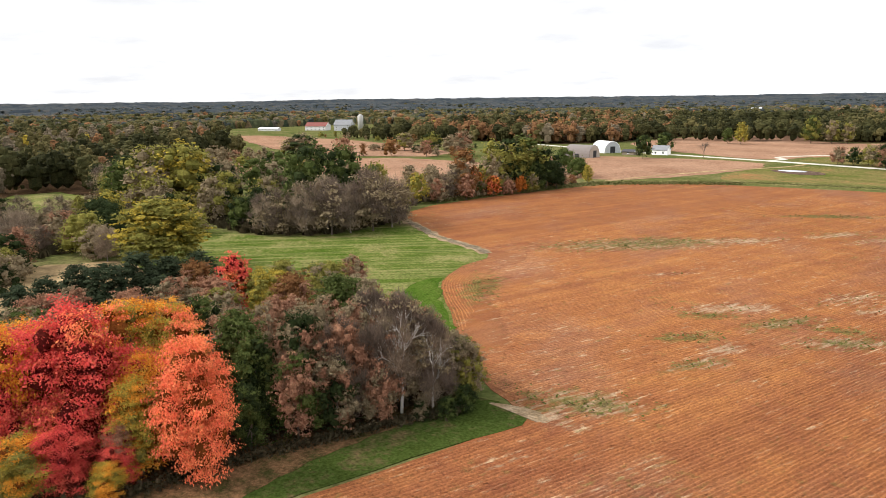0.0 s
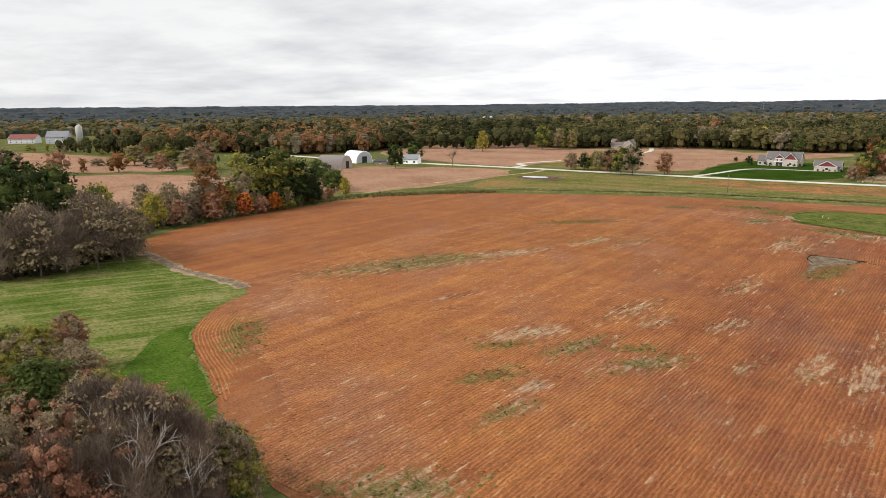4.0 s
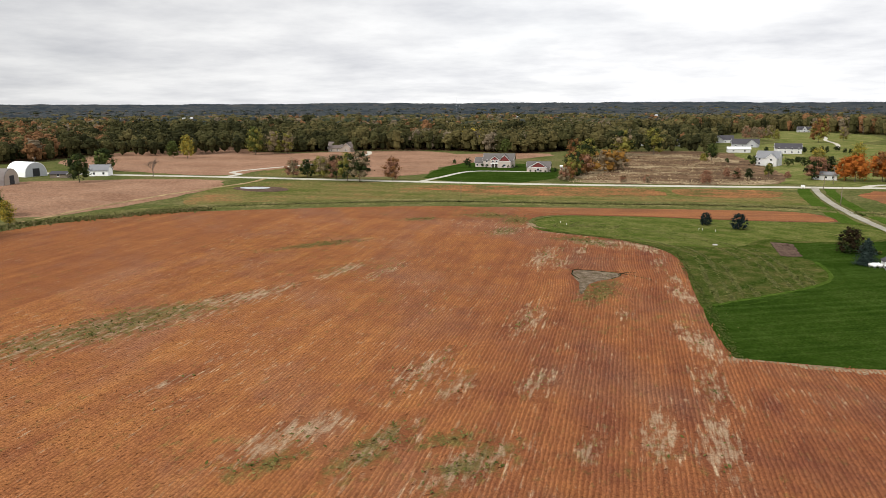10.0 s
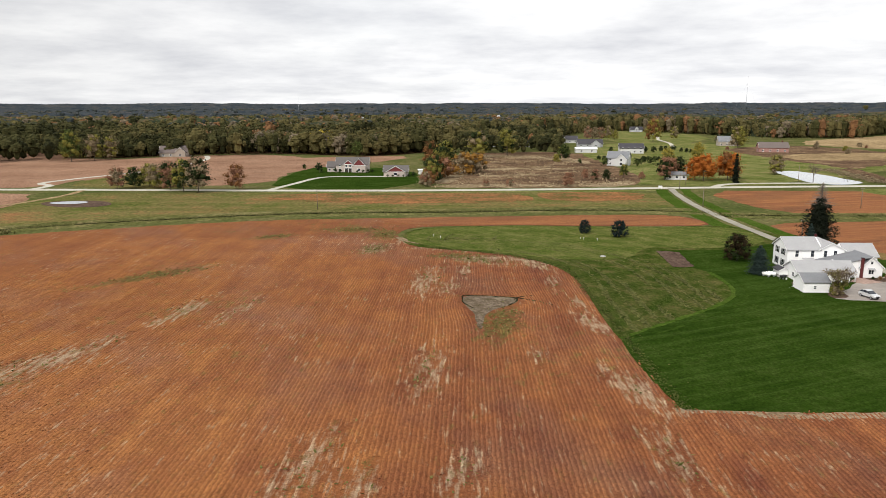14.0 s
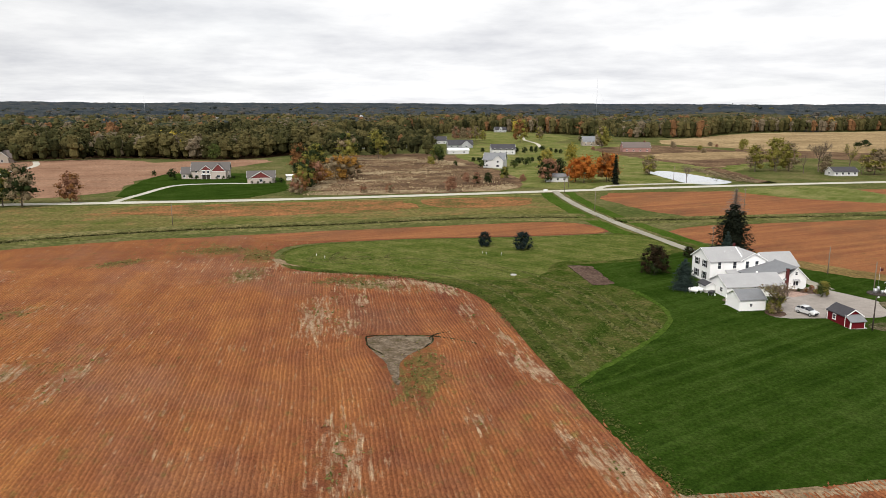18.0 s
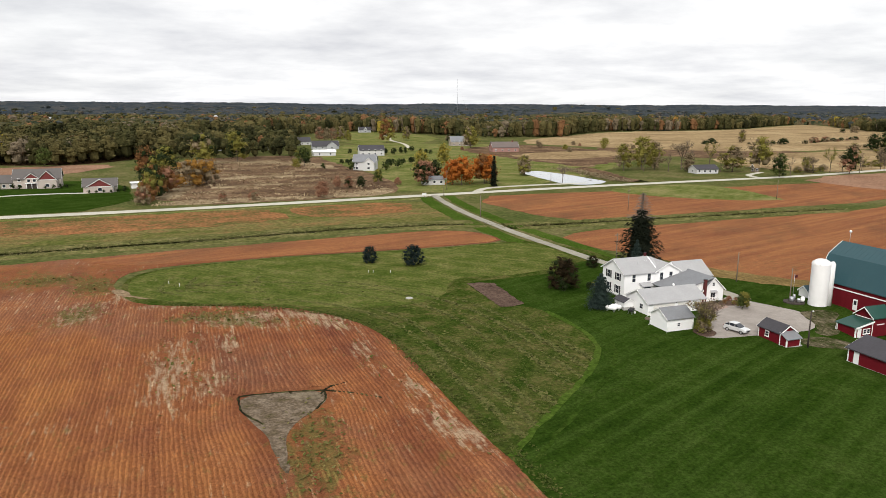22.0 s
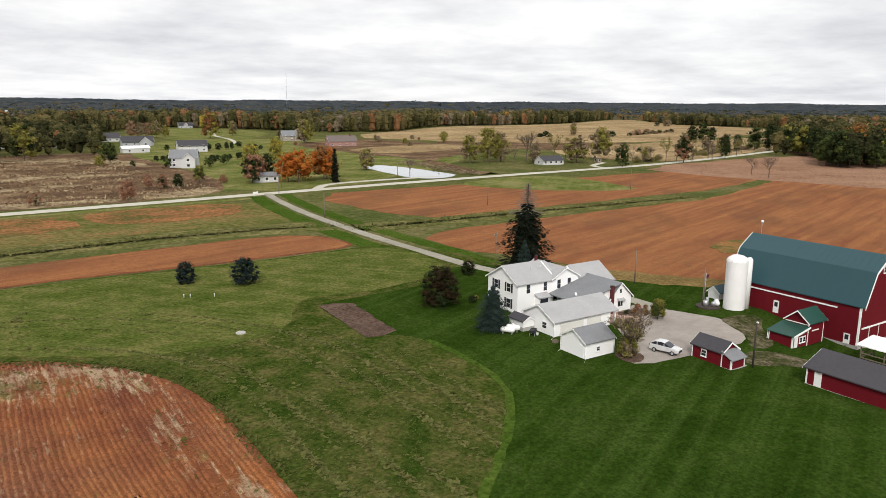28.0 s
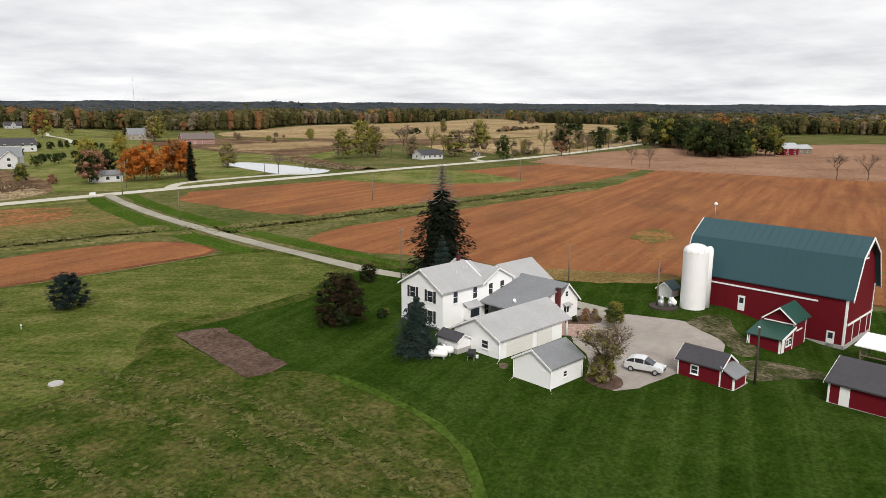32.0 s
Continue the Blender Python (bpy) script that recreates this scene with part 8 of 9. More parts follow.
# ---- distant buildings ----
def simple_house(x, y, turn, w, d, eave, ridge, wall, roof, label, wins=3, name="house", category="house", wing=None, chimney=False, door=None, gable=None):
    """A house of one block and perhaps a wing, its ridge along the width."""
    ob = thing(name, pose(x, y, 0, 0, 0, turn), label, category)
    part("wall", prism(gable_profile(-d / 2, d / 2, eave, ridge), -w / 2, w / 2, 0), wall, ob)
    gable_roof(ob, -d / 2, d / 2, eave, ridge + 0.05, -w / 2, w / 2, 0, roof, 0.5, M_TRIM)
    for k in range(wins):
        u = -w / 2 + w * (k + 0.5) / wins
        window(ob, "y-", -d / 2, u, 0.9, 1.2, 1.3, panes=1)
        if eave > 4.5:
            window(ob, "y-", -d / 2, u, 3.6, 1.1, 1.3, panes=1)
    window(ob, "x-", -w / 2, 0.0, 0.9, 1.2, 1.3, panes=1)
    if door:
        face_box(ob, "garage_door", "y-", -d / 2, w * 0.25, 0.05, 4.5, 2.2, 0.05, door, "pale overhead door")
    if wing:
        u, ww, dd, we, wr = wing
        part("wall", prism(gable_profile(u - ww / 2, u + ww / 2, we, wr), -d / 2 - dd, 0, 1), gable or wall, ob)
        gable_roof(ob, u - ww / 2, u + ww / 2, we, wr + 0.05, -d / 2 - dd, 0, 1, roof, 0.5, M_TRIM, ends=(True, False))
        window(ob, "y-", -d / 2 - dd, u, 0.9, 1.6, 1.4, panes=1)
        if we > 4.5:
            window(ob, "y-", -d / 2 - dd, u, 3.7, 1.4, 1.3, panes=1)
    if chimney:
        part("chimney", box(w * 0.3, w * 0.3 + 1.0, -0.5, 0.5, ridge - 1.0, ridge + 1.3), M_BRICK, ob, "brick chimney")
    return ob


M_ROOF_RED = plain("red_brown_roof", (0.20, 0.07, 0.06), 0.9, 0.2, 1.0)
M_ROOF_BROWN = plain("brown_roof", (0.16, 0.13, 0.12), 0.9, 0.2, 1.0)
M_ROOF_GREY = plain("grey_brown_roof", (0.13, 0.118, 0.112), 0.9, 0.25, 1.0)
M_PALE_WALL = plain("pale_siding", (0.52, 0.45, 0.40), 0.7, 0.1, 1.0)
M_RED_SHAKE = plain("dark_red_shingle_cladding", (0.19, 0.045, 0.042), 0.85, 0.2, 1.5)


def red_gable(ob, u, w, front, eave, ridge):
    """Dark red shingle cladding on the upper triangle of a gable front."""
    h = ridge - eave - 0.35
    part("gable_cladding", prism([(u - w * 0.46, eave + 0.02), (u + w * 0.46, eave + 0.02), (u, eave + h)], front - 0.10, front - 0.012, 1), M_RED_SHAKE, ob, "dark red shingle cladding")
    part("gable_band", box(u - w * 0.48, u + w * 0.48, front - 0.14, front - 0.012, eave - 0.22, eave + 0.02), M_TRIM, ob, "white trim board")


def porch_gable(ob, u, w, front, eave, ridge):
    """A small gabled dormer over an entrance porch, whose shade is a dark panel."""
    part("dormer", prism(gable_profile(u - w / 2, u + w / 2, eave, ridge - 1.2), front - 0.8, 0, 1), M_PALE_WALL, ob)
    gable_roof(ob, u - w / 2, u + w / 2, eave, ridge - 1.15, front - 0.8, 0, 1, M_ROOF_GREY, 0.4, M_TRIM, ends=(True, False))
    red_gable(ob, u, w, front - 0.8, eave, ridge - 1.2)
    window(ob, "y-", front - 0.8, u - 1.2, 3.3, 1.2, 1.3, panes=1)
    window(ob, "y-", front - 0.8, u + 1.2, 3.3, 1.2, 1.3, panes=1)
    # no opening behind it: the porch's shade is this panel's dark colour
    part("porch_shade", box(u - 2.2, u + 2.2, front - 0.9, front - 0.812, 0.1, 2.5), M_DARKWOOD_SHADE, ob, "dark panel coloured for the shade of the entrance")
    for k in (-2.2, 0.0, 2.2):
        part("porch_post", box(u + k - 0.12, u + k + 0.12, front - 1.3, front - 1.06, 0.0, 2.6), M_TRIM, ob, "white porch post")
    part("porch_roof", box(u - 2.8, u + 2.8, front - 1.6, front - 0.812, 2.6, 2.85), M_TRIM, ob)


M_PINKBRICK = plain("pink_brick", (0.36, 0.20, 0.17), 0.9, 0.15, 1.0)
new_house = simple_house(-23.5, 458, -4, 20, 11, 4.8, 8.8, M_PALE_WALL, M_ROOF_GREY, "large pale house with dark red gables and a grey-brown roof", 4, wing=(4.5, 8, 2.5, 4.4, 8.4), gable=M_PALE_WALL)
red_gable(new_house, 4.5, 8, -8.0, 4.4, 8.4)
porch_gable(new_house, -2.2, 6.0, -5.5, 5.0, 8.6)
simple_house(-36, 459, -4, 6, 9, 3.2, 6.2, M_PALE_WALL, M_ROOF_GREY, "pale garage block of the large house", 2, name="annexe")
garage = simple_house(3, 428, -4, 14, 10, 3.0, 6.0, M_PALE_WALL, M_ROOF_GREY, "low garage with a red gable front", 1, "garage", "garage", wing=(0, 11, 2.0, 3.0, 6.2), gable=M_PALE_WALL, door=M_TRIM)
red_gable(garage, 0, 11, -7.0, 3.0, 6.2)
simple_house(20, 436, 8, 7, 3, 2.6, 3.0, M_TRIM, M_TRIM, "white camper trailer parked on the lawn", 1, "camper", "camper")
simple_house(-174, 608, 5, 23, 12, 3.6, 8.4, M_TAN_WALL, M_ROOF_BROWN, "brown house at the edge of the woods", 4, wing=(5, 8, 3, 4.2, 7.5))
simple_house(-256, 374, 12, 11, 7, 3.6, 6.4, M_WHITE, M_SHINGLE_M, "small white house with a grey roof", 2)
simple_house(-272, 360, 5, 10, 6, 2.4, 3.6, M_WOOD, M_SHINGLE_D, "dark low shed among clutter", 1, "shed", "shed")
simple_house(140, 715, 0, 26, 10, 3.2, 6.4, M_GREY_WALL, M_SHINGLE_D, "long grey ranch house", 5)
simple_house(100, 720, 0, 12, 8, 3.0, 5.0, M_FARWHITE, M_TRIM, "white pole barn by the woods", 1, "shed", "shed")
simple_house(194, 785, -8, 22, 12, 3.4, 7.5, M_FARWHITE, M_SHINGLE_D, "white house with a steep grey roof", 4, wing=(-5, 9, 3, 3.4, 7.0))
simple_house(197, 706, -8, 24, 12, 3.2, 7.5, M_GREY_WALL, M_SHINGLE_D, "grey house with complex roofs", 4, wing=(5, 9, 3, 3.2, 7.0))
simple_house(170, 622, -5, 18, 8, 3.2, 4.6, M_FARWHITE, M_TRIM, "long white machine shed", 2, "shed", "shed")
simple_house(156, 488, -28, 14, 12, 5.4, 9.4, M_FARWHITE, M_SHINGLE_M, "pale two-storey house with a grey hipped roof", 3, wing=(3, 7, 3, 5.0, 8.0), gable=M_FARWHITE)
simple_house(206, 610, -10, 20, 10, 4.6, 8.2, M_FARWHITE, M_SHINGLE_D, "white house with a dark roof among evergreens", 4)
simple_house(376, 1085, -10, 18, 9, 4.0, 8.0, M_GREY_WALL, M_SHINGLE_D, "distant blue-grey house with dormers", 3, wing=(0, 5, 1, 5.0, 8.0))
simple_house(342, 712, -15, 22, 13, 4.6, 9.5, M_TAN_WALL, M_SHINGLE_M, "stone-coloured house with a tall grey roof", 4, wing=(4, 9, 3, 4.6, 9.0))
simple_house(333, 612, -15, 24, 12, 4.2, 8.6, M_PINKBRICK, M_ROOF_BROWN, "low pink brick house with a chimney", 4, chimney=True)
simple_house(157.5, 393, -12, 11, 7, 2.9, 4.2, M_FARWHITE, M_SHINGLE_M, "long low white garage by the road", 3, "garage", "garage")
simple_house(338, 384, -12, 15, 9, 2.8, 5.0, M_FARWHITE, M_SHINGLE_D, "white cabin with a dark roof among bare trees", 4, "cabin", "cabin")
simple_house(374, 376, -12, 3.5, 3.5, 3.2, 4.8, M_WOOD, M_STRAW, "small wooden gazebo by the drive", 1, "gazebo", "gazebo")
simple_house(523, 240, -35, 11, 9, 4.6, 7.6, M_RED, M_GALV, "red barn with a pale metal roof", 2, "barn", "barn")
simple_house(544, 237, -35, 11, 9, 3.6, 5.8, M_WOOD, M_GALV, "dark barn with a pale metal roof", 2, "barn", "barn")
simple_house(-880, 448, 30, 34, 14, 6.0, 11.0, M_FARWHITE, M_ROOF_RED, "far white farmhouse with a red roof", 5)
simple_house(-920, 392, 30, 32, 10, 3.0, 5.0, M_FARWHITE, M_TRIM, "far long white farm building", 6, "shed", "shed")
simple_house(-835, 465, 30, 26, 14, 8.0, 15.0, M_GREY_WALL, M_SHINGLE_M, "far weathered grey barn", 3, "barn", "barn")
ob = thing("silo", pose(-810, 476, 0), "far grey concrete silo", "silo")
tube_part("wall", [(0, 0, 0), (0, 0, 20), (0, 0, 22.5)], [4, 4, 1.2], M_CONC, ob, "", 16)


for x, y, w, h in ((-889, 1416, 9, 11), (-778, 1479, 7, 12), (-765, 1486, 5, 13), (-53, 1671, 12, 11), (252, 1655, 4, 15)):
    simple_house(x, y, 20, w, 9, h, h + 3, M_FARWHITE, M_GALV, "white farm building far off among the woods", 3, "barn", "barn")


def arch_barn(x, y, turn, w, l, h, skin, end, label):
    """A round-roofed barn: an arch of ribs with plank ends."""
    ob = thing("round_barn", pose(x, y, 0, 0, 0, turn), label, "barn")
    n = 12
    outer = [(w / 2 * math.cos(math.pi * k / n), h * math.sin(math.pi * k / n) ** 0.8) for k in range(n + 1)]
    part("roof", prism(outer, -l / 2, l / 2, 0), skin, ob)
    inner = [(a * 0.95, z * 0.96) for a, z in outer]
    part("wall", prism(inner, l / 2 + 0.004, l / 2 + 0.25, 0), end, ob, "pale plank end wall")
    part("wall", prism(inner, -l / 2 - 0.25, -l / 2 - 0.004, 0), end, ob)
    face_box(ob, "door", "x+", l / 2 + 0.25, 0.0, 0.1, w * 0.3, h * 0.55, 0.06, M_BLACK, "dark doorway")
    face_box(ob, "door", "y-", -w / 2, 0.0, 0.1, 3.0, 2.4, 0.3, M_BLACK, "dark doorway")
    return ob


arch_barn(-284, 322, 6, 13, 20, 8.5, M_OLDROOF, M_TAN_WALL, "old grey round-roofed barn")
arch_barn(-300, 368, -20, 14, 18, 8.5, M_TRIM, M_GREY_WALL, "white round-roofed machine shed")
# trees along the far road, round the cabin and in the hedge across the straw meadow
for k, (x, y, h, wide, tone) in enumerate([
    (303.7, 417, 17, 0.9, "olive+dun"), (319.3, 418, 21, 0.85, "olive"), (326.5, 414, 18.6, 0.85, "olive+dun"), (360.7, 382, 15.7, 1.35, "dun+olive"), (357.8, 345.1, 14, 0.85, "dark+green"), (401.5, 360, 9.8, 0.8, "olive+dun"),
    (416.9, 342.6, 16.3, 0.9, "dark+burgundy"), (472.8, 346, 16.6, 0.6, "dark"), (664, 488, 16, 1.1, "dark"), (674.6, 483, 18.2, 1.2, "dark+green"), (684, 478, 14.4, 0.9, "dark"), (660.8, 638, 15.6, 0.8, "olive+dun"),
    (463.6, 372, 16.5, 0.8, "dun+olive"), (511, 383, 12.4, 0.9, "dark+dun"), (548, 391, 11.4, 1.0, "dark"), (589, 400, 12.1, 1.0, "dark+green"), (583, 382, 18.6, 1.0, "dark+green"), (592, 373.5, 21.9, 0.9, "dark"), (333, 391, 12, 0.9, "dun")]):
    tree(x, y, h, "tall", tone, "mid", "", k, "tree", wide * 1.15)
tree(392.8, 388.8, 20.9, "broad", "olive+dun", "mid", "spreading half-bare tree in olive leaf by the drive", 4, "tree", 0.95)
for k, (x, y, h, wide) in enumerate([
    (341.8, 406, 20.4, 1.0), (354.3, 394.7, 19.5, 0.7), (369.3, 346.9, 12.9, 0.7), (408.4, 361, 10.2, 0.8), (413.8, 353.4, 16.9, 0.7), (430, 344.7, 12.3, 0.8), (455.5, 345.4, 12.7, 0.8), (505.6, 355.4, 12.4, 0.8), (325.6, 400.7, 13.2, 1.0), (339.8, 397.8, 14.4, 0.8), (354.3, 385.4, 13.3, 0.8),
    (312, 408, 12, 0.8), (381, 366, 11, 0.8), (388, 352, 12, 0.7), (396, 352, 9, 0.8), (424, 352, 13, 0.7), (440, 350, 11, 0.8), (447, 356, 13, 0.7), (465, 354, 14, 0.7), (484, 356, 13, 0.7), (495, 360, 11, 0.8), (522, 364, 13, 0.7), (540, 370, 12, 0.8)]):
    bare_tree(x, y, h, k, k % 3 == 0, M_TWIG_D, "thinly leaved roadside tree", ("dun", "olive", "")[k % 3], 0.7, wide)
line_rng = random.Random(12)
HEDGE_E = smooth_line([(600, 640), (650, 617), (700, 602), (760, 618), (835, 634), (880, 651)], 6.0)
for k in range(30):
    x, y = HEDGE_E[int(line_rng.random() ** 0.8 * (len(HEDGE_E) - 1))]
    tree(x + line_rng.uniform(-4, 4), y + line_rng.uniform(-4, 4), line_rng.choice((2.6, 3.0, 3.4, 4.5, 7.0)), "shrub", line_rng.choice(["dun", "dark", "dun+dark", "burgundy+dun"]), "mid", "low brown bush in a meadow hedge", k, "shrub", 1.5)
for k, (x, y, h) in enumerate(((1102, 803, 12.4), (1090, 815, 8), (560, 560, 4), (520, 520, 5), (700, 520, 4), (640, 470, 4), (610, 440, 5), (480, 420, 4), (500, 470, 4.5))):
    tree(x, y, h, "shrub", ("dun", "dun+dark", "olive+dun")[k % 3], "mid", "brown bush in the straw meadow", k, "shrub", 1.1)
# scrub under the roadside trees
for k in range(40):
    f = line_rng.random()
    tree(392 + 200 * f + line_rng.uniform(-4, 4), 355 + 30 * f + line_rng.uniform(0, 9), line_rng.uniform(2, 4.5), "shrub", line_rng.choice(["dun", "twig_dark+dun", "dun+dark", "olive+dun"]), "mid", "low brown roadside scrub", k, "shrub", 1.3)
# round clipped evergreens in the gardens
garden_rng = random.Random(3)
for k, (x, y, h, wide) in enumerate([
    (194.5, 629, 4.7, 0.8), (220.5, 616, 5.6, 1.05), (227, 612.4, 5.7, 1.0), (234.8, 616, 6.2, 0.6), (238.2, 614.4, 6.2, 0.6), (257.7, 646, 4.6, 1.3), (252.5, 615, 4.4, 0.8), (253.6, 606.4, 4.4, 0.9), (257, 604.7, 3.9, 1.0), (185.8, 525, 3.2, 0.9), (191, 527.6, 3.3, 0.9), (194.9, 525.6, 3.6, 0.8), (198, 524.4, 3.6, 0.8), (202.8, 521.5, 4.8, 1.1), (212.8, 533, 3.4, 0.9), (156, 535.4, 3.6, 1.0), (159.6, 534, 3.6, 1.0), (163.5, 536.8, 3.6, 1.0)]):
    tree(x, y, h, "round", "dark", "mid", "rounded dark evergreen in a garden", k, "evergreen_bush", wide, "garden evergreens")
for k, (x, y, h, wide, tone) in enumerate([(210, 885, 14, 0.8, "olive+dun"), (234, 845, 16.6, 0.8, "dun+burgundy"), (242, 842, 15.4, 0.8, "dun"), (248.5, 838, 15.4, 0.8, "burgundy+dun"), (255.3, 835, 16.7, 0.8, "dun+olive"), (262.4, 831, 13, 0.8, "olive+dun"), (141, 589, 8.2, 1.1, "green+olive"), (123, 714, 5, 1.3, "dark"), (126, 546, 5, 0.9, "dun+olive"), (216, 498, 15, 0.75, "olive+yellow"), (331.6, 827, 16, 0.8, "dun+olive"), (329, 667, 21.5, 0.95, "olive+dun"), (226.4, 414, 11, 0.9, "olive+dun"), (367, 764, 11, 1.0, "dark"), (376, 768, 9, 1.0, "dun+dark"), (358, 770, 9, 1.1, "dark+dun"), (185, 520, 4, 1.0, "dark"), (180, 506, 4, 1.0, "dark")]):
    tree(x, y, h, "broad" if h > 7 else "round", tone, "mid", "", k, "tree" if h > 7 else "shrub", wide)
for k, (x, y) in enumerate(((170, 485), (178, 488), (186, 500), (144, 480), (162, 470), (132, 500), (-55, 470))):
    tree(x, y, garden_rng.uniform(4, 8), "round", "dark+green", "far", "dark clipped bush beside a house", k, "evergreen_bush", 0.8)
for k, (x, y, h) in enumerate(((-44, 452, 6.5), (-34, 451, 3.0), (-31, 450, 2.6), (-17, 447.4, 2.2), (-14, 448, 2.4), (-20.5, 447.6, 1.8), (-11.5, 449, 2.0), (-2, 419.5, 1.8), (1, 419.6, 1.6), (4, 419.4, 1.7), (7, 419.2, 1.6), (10, 419.4, 2.0), (13, 421, 3.0))):
    tree(x, y, h, "round", "dark", "far", "dark clipped evergreen shrub along a house front", k, "evergreen_bush", 0.9)
tree(292.7, 790, 26.3, "broad", "rust+olive", "mid", "broad brown oak on the far lawn", 2, wide=0.85)
for k in range(14):
    x, y = garden_rng.uniform(300, 500), garden_rng.uniform(560, 700)
    if abs(x - 340) > 32 or y > 640:
        tree(x, y, garden_rng.uniform(3, 9), garden_rng.choice(["broad", "shrub"]), garden_rng.choice(["dun", "olive", "burgundy", "dun"]), "mid", "", k)


# ---- what nobody could count: crop, weeds, reeds, leaves ----
HAY = [(42, 96), (43, 128), (56, 138.5), (63, 144), (68, 150), (71.5, 157), (73.5, 166), (71.5, 174), (68, 189), (56, 187), (44, 191), (29, 200), (40, 189), (44.5, 177), (43.5, 160), (42.5, 141)]
HOLES = [[(-19.5, -80), (-31, -62), (-31, -34), (-28, -10), (-23, -4), (-18.5, -5), (-14.6, -5.4), (-15.6, -12), (-16.8, -20), (-17.6, -29), (-18.6, -38)], [(13, 157), (20, 156), (26.5, 154), (26.5, 149), (19, 143), (15.5, 135.5), (14, 137), (14, 144), (12.8, 149)]]


def tufts(name, x, y, w, h, mat, label, seed, sheets=2, z=0.05, lean=0.35, heading=None):
    """Crossed ragged sheets standing at each place."""
    rng = np.random.default_rng(seed)
    out = []
    n = len(x)
    for k in range(sheets):
        if k == 0:
            a = rng.uniform(0, math.pi, n) if heading is None else heading + rng.normal(scale=0.22, size=n)
        else:
            a = a + math.pi / 2 + rng.uniform(-0.3, 0.3, n)
        ww, hh = w * (1.0 if k == 0 or heading is None else 0.4) * rng.uniform(0.6, 1.2, n) / 2, h * rng.uniform(0.6, 1.25, n)
        dx, dy = np.cos(a) * ww, np.sin(a) * ww
        lx, ly = rng.normal(scale=lean * h, size=n), rng.normal(scale=lean * h, size=n)
        t = rng.uniform(0.5, 1.0, n)
        base = np.stack([x, y, np.full(n, z)], 1)
        q = np.stack([base - np.stack([dx, dy, 0 * x], 1), base + np.stack([dx, dy, 0 * x], 1),
                      base + np.stack([dx * t + lx, dy * t + ly, hh], 1), base + np.stack([-dx * t + lx, -dy * t + ly, hh * rng.uniform(0.7, 1.1, n)], 1)], 1)
        out.append(q)
    me = quads_mesh(name, np.concatenate(out), 4, [mat])
    return tagged(new(name, me), label, "plants", "", "stuff")


def canopy(name, x, y, size, low, high, mat, label, seed, heading=None, tilt=0.3):
    """Low leafy sprays that lie nearly flat, drawn out along the row."""
    rng = np.random.default_rng(seed)
    n = len(x)
    a = rng.uniform(0, math.pi, n) if heading is None else heading + rng.normal(scale=0.5, size=n)
    u = np.stack([np.cos(a), np.sin(a), rng.normal(scale=tilt, size=n)], 1)
    w = np.stack([-np.sin(a), np.cos(a), rng.normal(scale=tilt * 1.3, size=n)], 1)
    c = np.stack([x + rng.normal(scale=0.09, size=n), y + rng.normal(scale=0.12, size=n), 0.06 + rng.uniform(low, high, n)], 1)
    s = size * rng.uniform(0.5, 1.15, (n, 1)) / 2
    j = lambda: 1 + rng.uniform(-0.3, 0.3, (n, 1))  # noqa: E731
    q = np.stack([c - u * s * 1.2 * j(), c - w * s * 0.6 * j(), c + u * s * 1.2 * j(), c + w * s * 0.6 * j()], 1)
    me = quads_mesh(name, q, 4, [mat])
    for k, kind in enumerate(("weedy", "bare")):
        me.attributes.new(kind, "FLOAT", "POINT").data.foreach_set("value", np.repeat(blotch_share(x, y, k), 4).astype(np.float32))
    return tagged(new(name, me), label, "plants", "", "stuff")


HEADLAND = [(-46, 8.5), (-56, 16), (-66, 22), (-76, 29), (-83, 38), (-86.5, 46), (-88, 55)]


